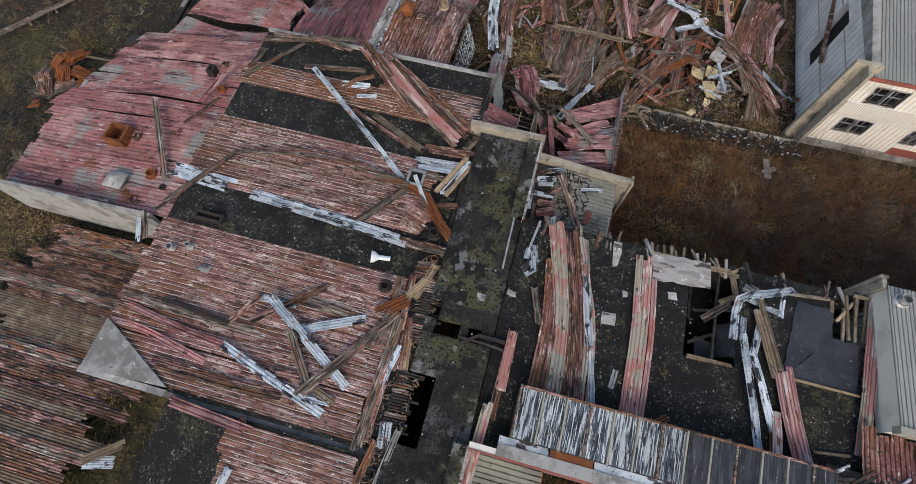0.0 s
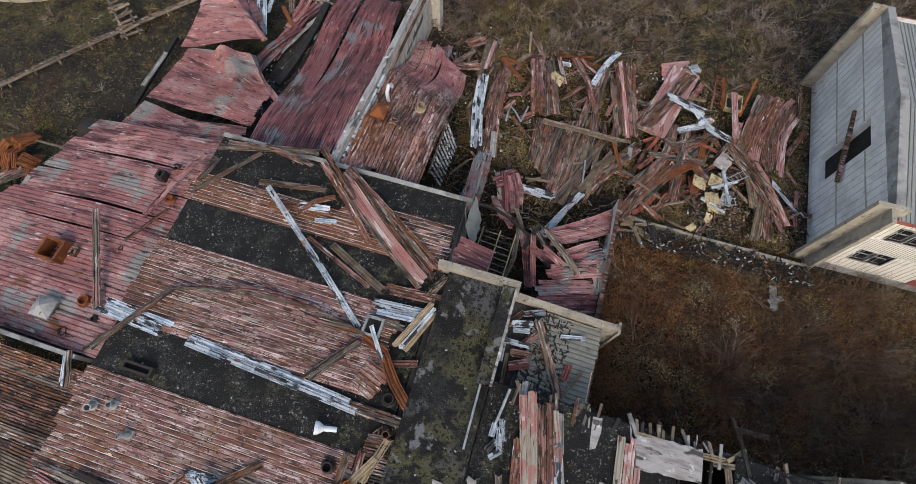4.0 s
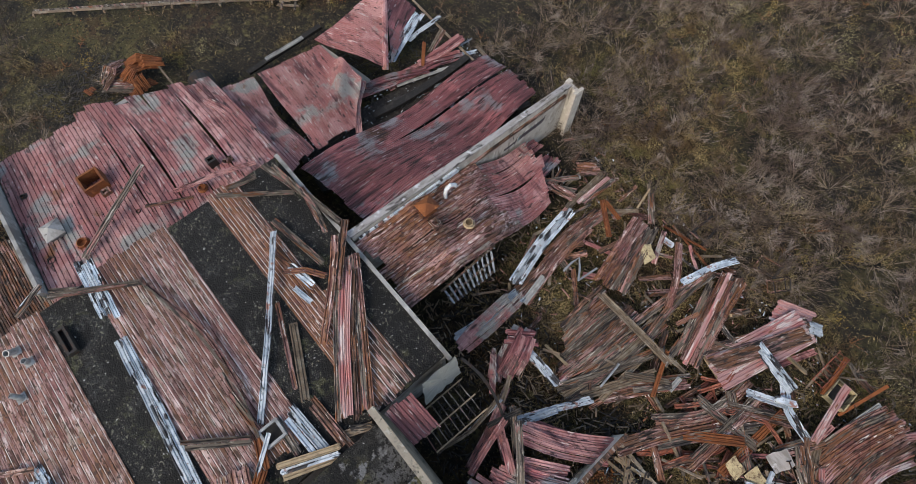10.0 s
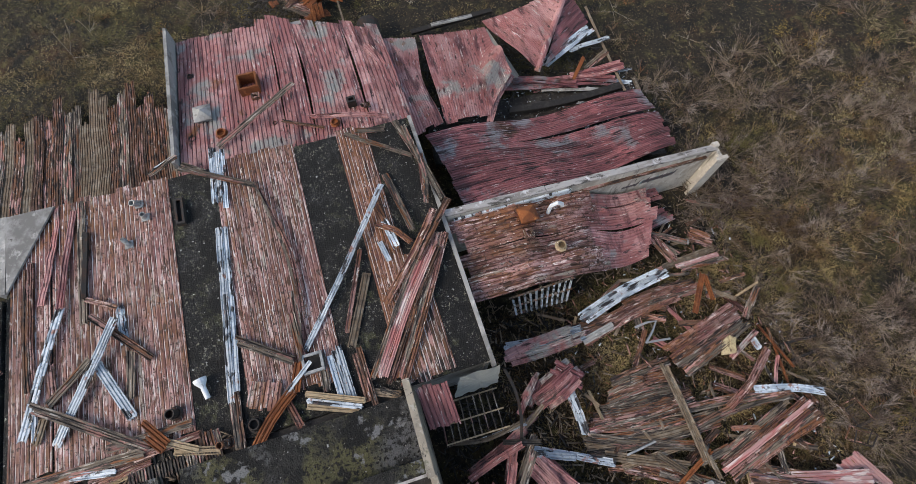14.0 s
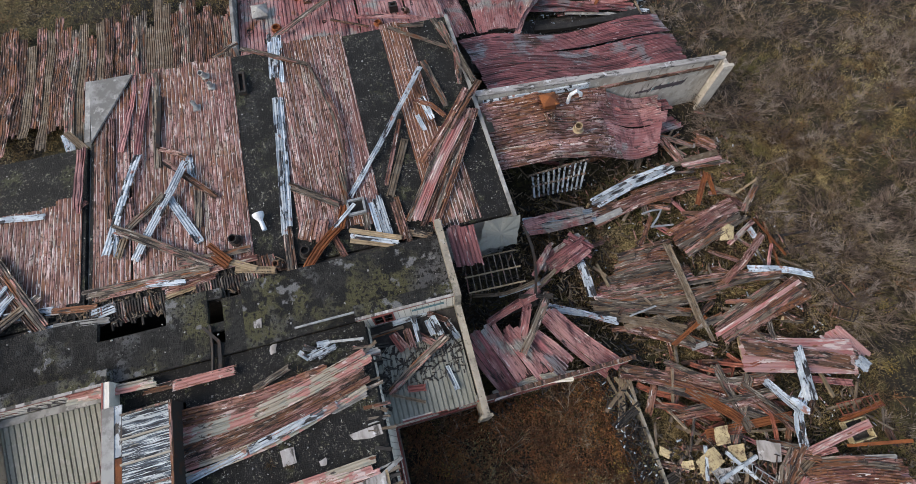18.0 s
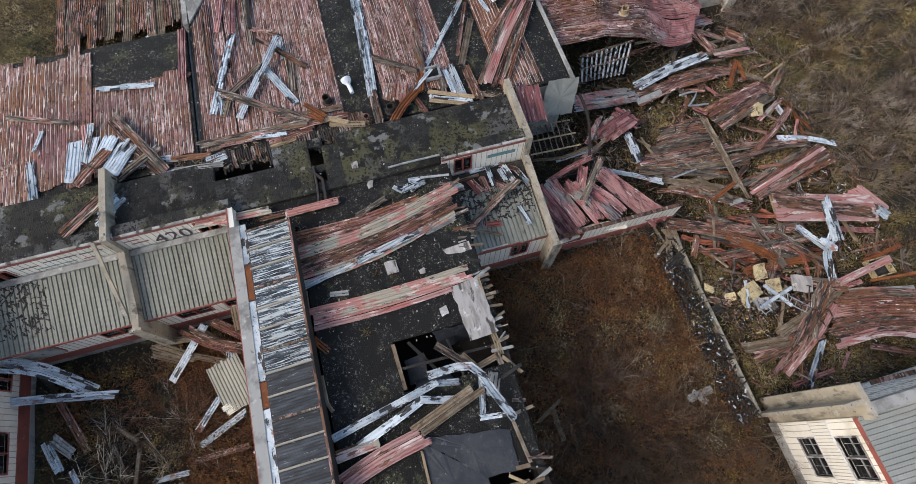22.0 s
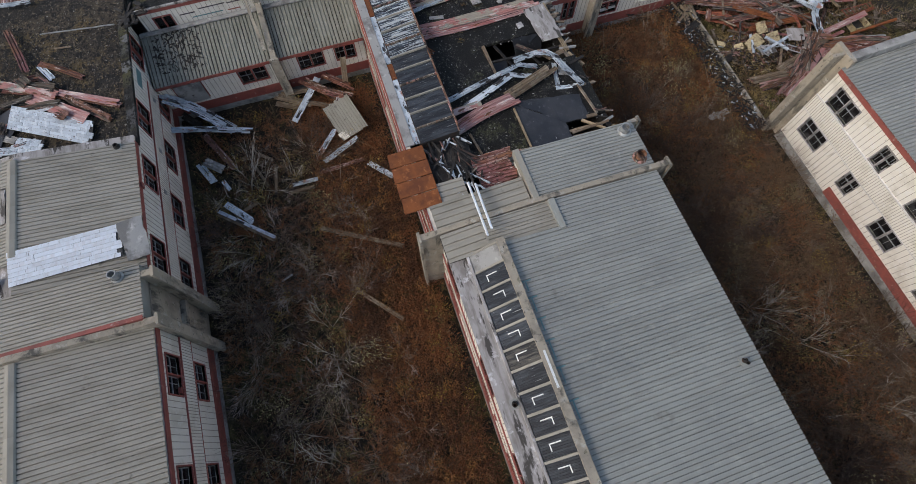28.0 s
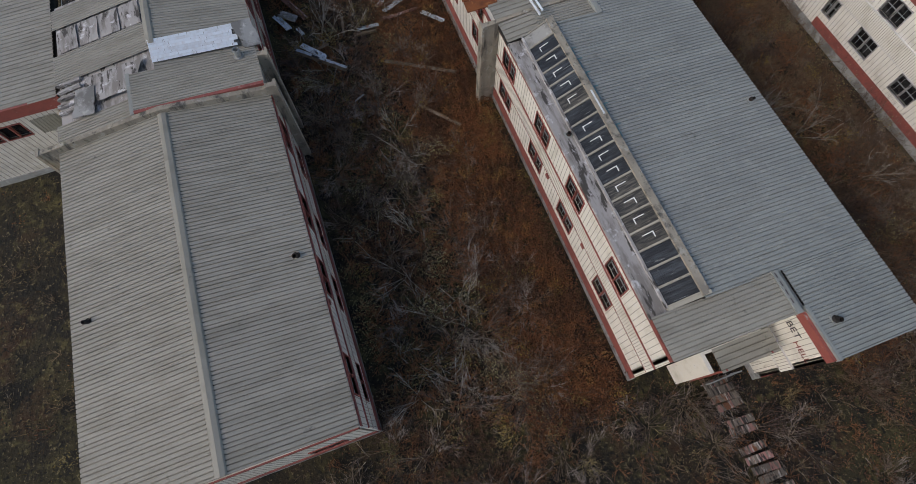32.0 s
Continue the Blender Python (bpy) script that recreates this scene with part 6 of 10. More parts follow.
# fan of white sheets at the torn corner of the hall roof
strip_one([(-6.30, -7.34, 5.50), (-3.87, -7.49, 5.55)], 0.70, PLATE)
strip_one([(-7.22, -6.49, 5.55), (-4.77, -6.86, 5.60)], 0.36, SHEET_WHITE)
strip_one([(-6.32, -6.22, 5.55), (-4.81, -6.58, 5.60)], 0.36, PLATE)
strip_one([(-6.11, -5.45, 5.55), (-4.87, -5.98, 5.60)], 0.85, PLATE)
strip_one([(-5.39, -4.58, 5.60), (-3.83, -5.49, 5.65)], 1.00, PLATE)
strip_one([(-5.10, -5.62, 5.72), (-3.47, -7.11, 5.77)], 0.62, RED_HALL)
beam([(-4.64, -6.80, 5.85), (-3.16, -5.13, 5.75)], 0.08, STEEL_BLACK)

# loose pieces on the burnt wing roof
strip([(2.62, 2.99, 5.60), (2.67, 6.54, 5.70), (2.30, 9.82, 5.70)], 0.75, SHEET_RUST)
strip([(3.70, 3.22, 5.55), (3.28, 6.61, 5.60), (2.80, 7.62, 5.60)], 0.65, SHEET_RUST)
strip([(3.39, 3.07, 5.60), (3.10, 7.11, 5.70), (2.05, 11.52, 5.80)], 0.74, PINK_TAN)
strip([(4.23, 3.03, 5.60), (3.79, 6.94, 5.65), (2.77, 11.43, 5.70)], 0.87, RED_HALL)
strip([(4.85, 3.01, 5.55), (4.52, 6.98, 5.60), (3.23, 11.40, 5.60)], 0.56, PINK_TAN)
strip([(5.22, 3.16, 5.60), (4.69, 5.86, 5.70)], 0.29, SHEET_WHITE)
strip([(4.65, 5.98, 5.70), (3.77, 9.87, 5.70)], 0.39, SHEET_WHITE)
strip([(3.86, 9.61, 5.55), (3.51, 11.09, 5.55)], 0.57, CONC_GREY)
strip([(1.01, 1.72, 5.60), (1.08, 5.76, 5.70)], 0.35, SHEET_RUST)
strip([(1.15, 3.05, 5.70), (1.13, 5.64, 5.75)], 0.44, PINK_TAN)
strip([(2.19, 6.41, 5.60), (1.65, 8.03, 5.70)], 0.31, SHEET_GREY)
strip([(6.70, 3.26, 5.60), (6.73, 7.09, 5.65), (6.56, 11.06, 5.60)], 0.75, PINK_TAN)
strip([(7.19, 3.30, 5.55), (7.23, 7.17, 5.55), (6.99, 11.37, 5.55)], 0.54, PINK_ROOF)
panel([(7.12, 10.01, 5.56), (6.99, 11.37, 5.56), (9.77, 11.59, 5.56), (9.85, 10.20, 5.56)], 0.03, LEDGE)
strip([(12.27, 3.40, 5.70), (11.73, 6.06, 5.90), (11.25, 8.26, 6.00)], 0.34, SHEET_WHITE)
strip([(12.87, 4.40, 5.65), (12.30, 6.09, 5.80), (11.79, 7.41, 5.90)], 0.38, SHEET_WHITE)
strip([(10.88, 7.97, 5.90), (11.01, 9.84, 6.10), (12.24, 10.46, 6.00), (13.61, 11.06, 5.80)], 0.38, SHEET_WHITE)
strip([(11.79, 7.41, 5.90), (12.18, 8.89, 5.70)], 0.34, SHEET_WHITE)
strip([(11.28, 8.15, 5.90), (11.48, 9.21, 5.60)], 0.31, SHEET_WHITE)
strip([(14.19, 3.31, 5.60), (13.62, 5.18, 5.70), (13.25, 7.10, 5.70)], 0.81, PINK_ROOF)
strip([(13.10, 3.40, 5.65), (12.96, 5.15, 5.70)], 0.41, PINK_TAN)
strip([(12.99, 6.88, 5.70), (12.01, 9.85, 5.80)], 0.65, SHEET_GREY)
strip([(12.89, 3.34, 5.60), (12.85, 4.59, 5.60)], 0.22, RED_HALL)
panel([(13.24, 6.84, 5.47), (13.99, 10.73, 5.47), (15.62, 10.71, 5.47), (15.55, 9.22, 5.47)], 0.03, FELT_SLICK)
panel([(13.46, 6.94, 5.46), (15.49, 9.28, 5.46), (16.73, 9.25, 5.46), (16.57, 6.94, 5.46)], 0.03, FELT_SLICK)
panel([(9.74, 6.99, 4.60), (9.61, 7.99, 4.70), (10.84, 7.96, 4.40), (10.86, 6.99, 4.30)], 0.03, FELT_SLICK)
strip([(13.06, 9.83, 5.60), (11.56, 10.21, 5.60)], 0.27, SHEET_WHITE)
strip([(12.34, 10.48, 5.50), (11.52, 10.86, 5.50)], 0.59, CONC_GREY)
strip([(9.63, 8.63, 5.60), (10.80, 9.73, 5.60)], 0.36, SHEET_GREY)
strip([(10.36, 9.66, 5.60), (11.13, 10.15, 5.60)], 0.28, WOOD)
strip([(11.10, 10.05, 5.60), (10.87, 11.07, 5.60)], 0.28, WOOD)
strip([(13.20, 9.69, 5.50), (13.37, 10.95, 5.50)], 0.23, SHEET_WHITE)
strip([(9.26, 11.29, 5.50), (10.83, 11.41, 5.50)], 0.28, WOOD_PALE)
strip([(10.33, 11.15, 5.50), (11.42, 11.32, 5.40)], 0.24, WOOD)
panel([(8.95, 8.6, 5.4), (9.0, 10.6, 5.4), (9.5, 10.4, 4.3), (9.55, 8.8, 4.2)], 0.03, FELT_SLICK)
panel([(11.2, 7.2, 5.4), (11.2, 9.0, 5.4), (10.7, 8.9, 4.5), (10.75, 7.3, 4.4)], 0.03, FELT_SLICK)
beam([(9.1, 7.4, 5.35), (10.9, 8.6, 4.4)], 0.14, CHAR)
beam([(9.4, 9.2, 4.9), (11.2, 9.5, 5.4)], 0.12, CHAR)
beam([(10.2, 6.8, 5.35), (10.3, 11.4, 5.3)], 0.12, CHAR)
beam([(10.89, 11.41, 5.30), (11.76, 12.11, 5.00)], 0.16, WOOD_PALE)
beam([(16.27, 9.37, 5.40), (16.18, 11.52, 5.50)], 0.13, WOOD)
beam([(16.54, 9.38, 5.40), (16.67, 11.63, 5.50)], 0.13, WOOD)
beam([(16.91, 9.44, 5.40), (17.14, 11.74, 5.50)], 0.14, WOOD)
beam([(15.69, 10.14, 5.50), (16.86, 11.70, 5.30)], 0.13, WOOD_PALE)
beam([(16.06, 9.26, 5.30), (16.11, 10.98, 5.40)], 0.13, WOOD)
beam([(16.59, 11.66, 5.50), (17.56, 11.68, 5.50)], 0.16, WOOD_PALE)
beam([(6.93, 11.40, 5.40), (9.50, 11.44, 5.40)], 0.19, WOOD_PALE)
beam([(13.36, 10.96, 5.40), (15.53, 11.19, 5.40)], 0.15, WOOD)
beam([(15.54, 10.60, 5.40), (15.57, 11.18, 5.40)], 0.17, WOOD)
beam([(14.61, 3.98, 5.50), (16.10, 4.18, 5.50)], 0.11, WOOD)
beam([(13.82, 6.88, 5.50), (16.75, 6.87, 5.50)], 0.11, WOOD_PALE)
beam([(9.54, 3.34, 5.50), (10.78, 3.38, 5.50), (11.23, 3.58, 5.50)], 0.14, WOOD)
beam([(9.04, 6.71, 5.50), (11.11, 6.77, 5.30)], 0.16, WOOD)
strip([(5.48, 3.22, 5.60), (6.50, 3.18, 5.60)], 0.29, WOOD)
strip([(5.89, 4.39, 5.50), (6.01, 5.21, 5.50)], 0.25, CONC_GREY)
strip([(7.82, 3.27, 5.50), (8.51, 3.79, 5.50)], 0.32, ORANGE)
strip([(16.52, 4.09, 5.60), (16.92, 7.44, 5.70), (17.44, 11.29, 5.70)], 0.60, PINK_TAN)
strip([(16.81, 4.19, 5.55), (16.97, 5.60, 5.55)], 0.35, PINK_TAN)
strip([(17.60, 10.66, 5.70), (17.54, 11.33, 5.80)], 0.25, SHEET_WHITE)
panel([(5.14, 10.15, 5.50), (5.04, 11.54, 5.50), (6.03, 11.70, 5.30), (5.89, 10.50, 5.30)], 0.03, LEDGE)
panel([(5.84, 10.51, 5.20), (5.93, 11.51, 5.20), (6.61, 11.44, 5.10), (6.54, 10.53, 5.10)], 0.03, LEDGE)

# chips and wires on the corridor roof
strip([(1.11, 8.62, 5.66), (1.49, 8.99, 5.66)], 0.23, SHEET_WHITE)
strip([(0.90, 8.84, 5.66), (1.17, 9.31, 5.66)], 0.27, SHEET_WHITE)
strip([(1.44, 9.00, 5.66), (1.25, 9.87, 5.66)], 0.32, SHEET_WHITE)
strip([(0.95, 9.48, 5.66), (0.98, 10.06, 5.66)], 0.27, SHEET_WHITE)
strip([(1.49, 9.45, 5.66), (1.24, 10.23, 5.66)], 0.27, SHEET_WHITE)
panel([(5.02, 7.18, 5.50), (5.00, 7.78, 5.50), (5.65, 7.83, 5.50), (5.67, 7.24, 5.50)], 0.03, LEDGE)
panel([(5.84, 8.73, 5.50), (5.76, 9.04, 5.50), (6.05, 9.04, 5.50), (6.05, 8.78, 5.50)], 0.03, LEDGE)
panel([(0.49, 7.38, 5.67), (0.44, 7.69, 5.67), (0.83, 7.60, 5.67), (0.89, 7.35, 5.67)], 0.03, LEDGE)
panel([(7.98, 9.21, 5.50), (7.90, 9.56, 5.50), (8.32, 9.61, 5.50), (8.40, 9.24, 5.50)], 0.03, LEDGE)
panel([(-0.88, 6.75, 5.66), (-0.95, 7.12, 5.66), (-0.50, 7.09, 5.66), (-0.54, 6.75, 5.66)], 0.03, LEDGE)
beam([(-0.05, 8.56, 5.70), (-0.08, 11.44, 5.70)], 0.09, GALV)
beam([(1.00, 10.06, 5.70), (1.20, 11.54, 5.70)], 0.11, GALV)
beam([(-1.17, 4.49, 5.70), (-0.35, 5.12, 5.60), (1.26, 5.02, 5.60)], 0.14, STEEL_BLACK)
beam([(-1.22, 4.80, 5.70), (-0.02, 4.82, 5.60), (1.17, 4.72, 5.60)], 0.11, STEEL_BLACK)
strip([(0.58, -1.43, 5.70), (0.75, 2.12, 5.80)], 0.47, PINK_TAN)

# wreckage by the end annex
strip([(0.45, 12.95, 4.15), (0.38, 14.61, 4.15)], 0.37, SHEET_WHITE)
strip([(0.51, 13.97, 4.20), (1.68, 14.02, 4.20)], 0.27, SHEET_WHITE)
strip([(0.66, 14.89, 4.20), (1.63, 15.14, 4.20)], 0.33, SHEET_WHITE)
strip([(0.77, 14.60, 4.20), (1.52, 14.74, 4.20)], 0.27, SHEET_WHITE)
strip([(1.11, 15.55, 4.20), (2.01, 15.90, 4.20)], 0.30, SHEET_WHITE)
strip([(1.00, 12.90, 4.10), (1.81, 13.30, 4.10)], 0.30, RED_HALL)
strip([(1.04, 12.72, 4.10), (1.94, 13.10, 4.10)], 0.23, TRIM)
strip([(0.98, 13.51, 4.10), (1.90, 13.62, 4.10)], 0.40, RED_HALL)
strip([(1.28, 13.95, 4.10), (2.03, 14.78, 4.10)], 0.33, RED_HALL)
strip([(0.39, 14.70, 4.10), (0.99, 15.58, 4.10)], 0.30, RED_HALL)
strip([(3.69, 12.09, 3.90), (2.80, 13.57, 4.30), (1.86, 15.33, 4.50)], 0.39, SHEET_GREY)
strip([(3.80, 12.15, 3.90), (4.52, 13.61, 3.90)], 0.16, WOOD)
strip([(3.73, 12.99, 3.90), (3.85, 13.75, 3.90)], 0.32, TRIM)
strip([(3.17, 15.01, 3.90), (4.33, 15.24, 3.90)], 0.26, SHEET_WHITE)
strip([(0.87, 11.75, 4.10), (0.77, 13.39, 4.10)], 0.17, SHEET_GREY)
strip([(1.28, 11.32, 4.10), (1.44, 12.55, 4.10)], 0.23, CHAR)
strip([(1.96, 11.26, 4.10), (2.17, 12.04, 4.10)], 0.20, CHAR)
strip([(2.64, 11.28, 4.10), (2.95, 12.11, 4.10)], 0.23, CHAR)
strip([(3.27, 11.21, 4.00), (3.65, 12.02, 4.00)], 0.19, CHAR)
strip([(3.95, 11.38, 3.90), (4.44, 12.00, 3.90)], 0.19, CHAR)
strip([(4.69, 11.29, 3.60), (5.24, 11.54, 3.60)], 0.32, SIDING)
beam([(5.61, 10.25, 5.30), (5.69, 11.35, 5.30)], 0.12, WOOD_PALE)
beam([(5.94, 10.17, 5.20), (6.04, 11.34, 5.20)], 0.12, WOOD_PALE)
beam([(2.71, 11.02, 5.40), (5.04, 11.12, 5.30)], 0.14, WOOD_PALE)
beam([(5.44, 11.55, 5.20), (6.48, 11.61, 5.20)], 0.13, WOOD_PALE)
strip([(1.57, 17.48, 2.60), (3.18, 18.10, 2.40), (4.61, 18.70, 2.00)], 1.16, RED_DEEP)
strip([(1.86, 16.67, 2.40), (3.46, 17.30, 2.20), (4.92, 17.98, 1.80)], 1.05, RED_DEEP)
strip([(1.98, 18.65, 2.60), (3.37, 19.29, 2.60), (4.61, 19.86, 2.20)], 1.05, RED_DEEP)
strip([(2.24, 19.53, 2.40), (3.64, 20.53, 2.40), (4.48, 21.26, 2.00)], 1.06, RED_DEEP)
strip([(1.97, 19.24, 2.40), (3.31, 19.89, 2.50), (4.57, 20.82, 2.10)], 0.78, RED_DEEP)
strip([(1.56, 20.85, 2.20), (3.33, 21.88, 2.00), (5.16, 23.39, 1.30)], 0.90, RED_DEEP)
strip([(1.74, 21.41, 2.00), (3.47, 22.65, 1.80), (5.06, 24.15, 1.20)], 0.73, RED_DEEP)
strip([(3.39, 18.96, 2.90), (2.38, 19.91, 3.10), (1.02, 21.07, 3.00)], 0.38, SHEET_GREY)
strip([(2.49, 19.28, 2.80), (1.23, 19.95, 2.80)], 0.42, RED_DEEP)
strip([(1.29, 17.79, 2.20), (0.89, 19.22, 2.40), (0.58, 20.67, 2.40)], 0.33, RED_DEEP)
strip([(-0.52, 17.42, 1.80), (-0.16, 19.24, 2.00), (-0.44, 21.31, 2.00)], 0.22, WOOD)
strip([(-0.97, 22.45, 1.80), (-1.20, 23.35, 2.20), (-1.75, 24.54, 2.00)], 1.15, RED_DEEP)
strip([(-1.17, 21.64, 1.60), (-2.10, 22.75, 1.80)], 0.77, RED_DEEP)
strip([(-2.43, 23.66, 2.00), (-1.35, 24.75, 1.80)], 0.78, RED_BRUISE)
strip([(-0.84, 24.09, 1.60), (0.11, 24.16, 1.50), (1.11, 24.10, 1.40)], 0.42, SHEET_WHITE)
strip([(1.21, 21.20, 1.80), (1.99, 23.09, 1.60)], 0.33, SHEET_WHITE)
strip([(1.99, 23.22, 1.50), (2.90, 24.92, 1.30)], 0.30, SHEET_WHITE)
strip([(-0.12, 21.24, 1.80), (-1.00, 22.76, 1.80)], 0.23, WOOD)
strip([(-0.20, 18.91, 1.60), (-0.28, 21.29, 1.80)], 0.23, SHEET_WHITE)
strip([(0.22, 19.90, 2.00), (0.76, 21.63, 2.20)], 0.26, CHAR)
strip([(-3.63, 21.30, 2.60), (-3.89, 22.90, 2.20), (-4.04, 25.44, 1.60)], 0.51, RED_DEEP)
strip([(-4.03, 21.50, 2.20), (-3.83, 23.81, 1.80)], 0.40, SHEET_WHITE)
strip([(-3.35, 21.47, 2.20), (-3.34, 23.63, 1.80), (-3.49, 25.90, 1.50)], 0.59, RED_DEEP)
beam([(-2.91, 20.82, 4.20), (-1.86, 21.07, 3.60), (-0.66, 21.07, 2.60), (0.79, 20.68, 1.60)], 0.14, STEEL_BLACK)
beam([(4.69, 23.31, 0.60), (7.06, 23.75, 0.50)], 0.15, WOOD)
beam([(5.60, 23.83, 0.60), (7.62, 24.48, 0.50)], 0.15, WOOD_PALE)
beam([(7.15, 22.74, 0.50), (6.11, 24.31, 0.60)], 0.18, WOOD)
beam([(5.45, 24.52, 0.80), (6.89, 24.51, 0.50)], 0.15, WOOD)
strip([(4.93, 17.18, 1.60), (4.76, 19.55, 1.60), (5.05, 21.33, 1.60)], 0.53, SIDING)

# pieces on the crimson roofs
strip([(-19.60, 9.52, 4.30), (-21.10, 11.83, 4.30), (-22.86, 14.38, 4.20)], 0.37, SHEET_GREY)
strip([(-20.10, 14.90, 4.20), (-19.49, 17.12, 4.30), (-18.80, 19.29, 4.20)], 0.34, RED_DEEP)
strip([(-20.39, 13.29, 4.10), (-19.17, 15.57, 4.10)], 0.20, SHEET_RUST)
strip([(-18.81, 7.54, 4.60), (-17.23, 9.40, 5.00)], 0.22, SHEET_GREY)
strip([(-19.33, 5.72, 4.00), (-20.03, 7.18, 4.00)], 0.26, SHEET_WHITE)
strip([(-16.44, 15.97, 4.00), (-15.35, 16.15, 4.00)], 0.65, RED_BRUISE)
strip([(-26.16, 19.40, 2.60), (-24.68, 19.89, 2.80), (-23.69, 20.07, 2.80)], 0.58, RED_DEEP)
beam([(-32.84, 18.60, 0.60), (-29.53, 18.59, 0.80)], 0.13, WOOD)

# pieces round the bowl-shaped roof and the fire wall
ob = ribbon("hip_cap", [(-20.95, 29.95, 2.1), (-23.9, 32.2, 2.2), (-27.45, 34.85, 2.12)], 0.42, [(-0.5, -0.06), (-0.2, 0.06), (0.2, 0.06), (0.5, -0.06), (0.0, -0.08)], RED_DEEP, 0.05, 0.1, 0.05, 8)
ob.parent = nw
strip([(-21.99, 30.90, 1.20), (-22.97, 33.04, 1.30), (-23.95, 35.36, 1.40)], 0.80, SHEET_WHITE)
strip([(-22.65, 33.29, 1.20), (-22.83, 36.28, 1.30)], 0.38, SHEET_WHITE)
strip([(-20.96, 33.92, 1.00), (-21.87, 35.72, 1.00)], 0.47, SHEET_GREY)
strip([(-20.59, 32.72, 0.90), (-20.40, 34.66, 1.10), (-20.37, 36.06, 1.20)], 0.79, RED_DEEP)
strip([(-21.28, 27.70, 1.00), (-20.48, 30.59, 1.10), (-20.03, 33.45, 1.00), (-19.41, 35.23, 0.90)], 0.92, RED_DEEP)
strip([(-21.22, 28.28, 1.30), (-20.76, 30.19, 1.30), (-19.78, 32.53, 1.10)], 0.64, RED_BRUISE)
beam([(-19.23, 27.44, 0.70), (-18.92, 29.66, 0.70), (-18.82, 32.90, 0.70), (-18.86, 35.49, 0.80)], 0.46, CHAR)
beam([(-19.36, 29.10, 0.80), (-18.76, 31.32, 0.80), (-18.83, 34.95, 0.80)], 0.27, CHAR)
strip([(-19.17, 29.00, 0.90), (-18.90, 31.88, 0.90)], 0.27, CONC_GREY)
strip([(-20.19, 30.22, 0.90), (-18.93, 34.46, 0.90)], 0.23, CONC_GREY)
beam([(-20.32, 32.58, 0.90), (-21.43, 33.64, 1.60)], 0.23, ORANGE)
beam([(-26.26, 36.07, 1.00), (-22.60, 35.86, 0.90), (-18.22, 35.67, 0.80)], 0.14, WOOD)
strip([(-18.07, 25.58, 2.00), (-19.62, 26.69, 2.30), (-20.75, 28.01, 2.40)], 0.43, RED_DEEP)
strip([(-21.2, 28.6, 1.7), (-25.8, 27.9, 1.7)], 0.40, ROOF_TAN)
strip([(-19.48, 36.95, 0.60), (-15.11, 36.32, 0.60)], 0.28, WOOD)
strip([(-28.17, 24.63, 0.90), (-28.14, 27.73, 0.90)], 0.34, CONC_GREY)
beam([(-28.35, 29.42, 0.60), (-28.11, 23.04, 0.60)], 0.34, CHAR)
strip([(-11.18, 28.46, 3.20), (-9.66, 29.60, 2.80)], 0.23, SHEET_GREY)
strip([(-10.58, 26.23, 3.40), (-10.40, 28.07, 3.20), (-9.58, 29.64, 2.90)], 0.26, RED_DEEP)
strip([(-10.36, 30.14, 1.80), (-10.30, 32.07, 1.40), (-10.44, 34.19, 1.00)], 0.82, RED_DEEP)
strip([(-8.66, 32.13, 1.20), (-9.01, 34.10, 0.90)], 1.02, RED_BRUISE)
strip([(-8.45, 31.78, 1.20), (-6.90, 34.46, 0.90)], 0.32, CONC_GREY)
strip([(-7.72, 32.35, 1.00), (-6.37, 33.44, 0.90)], 0.48, SHEET_RUST)

# rubble field, western part
strip([(-4.43, 26.33, 1.20), (-5.16, 29.15, 1.30), (-5.54, 32.02, 1.40)], 0.78, SHEET_WHITE)
strip([(-4.07, 21.58, 1.20), (-3.79, 24.00, 1.20), (-3.73, 26.21, 1.20)], 0.89, SHEET_WHITE)
strip([(-4.00, 24.12, 1.10), (-4.03, 27.68, 1.10)], 0.59, SHEET_GREY)
strip([(-3.27, 25.97, 1.20), (-3.60, 27.80, 1.20)], 0.40, CONC_GREY)
strip([(-3.45, 26.12, 1.00), (-4.00, 28.97, 1.10), (-4.22, 32.34, 1.00)], 0.92, RED_HALL)
strip([(-4.32, 28.91, 1.00), (-4.45, 31.13, 1.00), (-4.30, 33.54, 0.90)], 0.93, RED_HALL)
strip([(-1.02, 30.24, 1.00), (-1.54, 32.49, 1.10), (-2.10, 35.00, 0.90)], 1.36, SHEET_RUST)
strip([(-0.15, 30.65, 0.90), (-0.90, 32.91, 1.00), (-1.57, 35.11, 0.80)], 0.91, SHEET_GREY)
strip([(1.16, 24.81, 0.80), (1.74, 26.99, 0.90), (2.20, 29.71, 0.80)], 0.98, SHEET_GREY)
strip([(0.53, 25.37, 0.90), (0.85, 27.47, 1.00), (1.10, 29.73, 0.90)], 0.99, SHEET_RUST)
strip([(0.06, 26.12, 0.90), (-0.06, 28.00, 1.00), (0.15, 29.95, 0.90)], 1.09, SHEET_GREY)
strip([(-0.51, 26.68, 0.90), (-0.62, 28.33, 1.00), (-0.59, 29.89, 0.90)], 1.10, SHEET_RUST)
strip([(-0.77, 29.47, 1.40), (1.72, 29.47, 1.40), (4.35, 29.41, 1.30)], 0.46, WOOD)
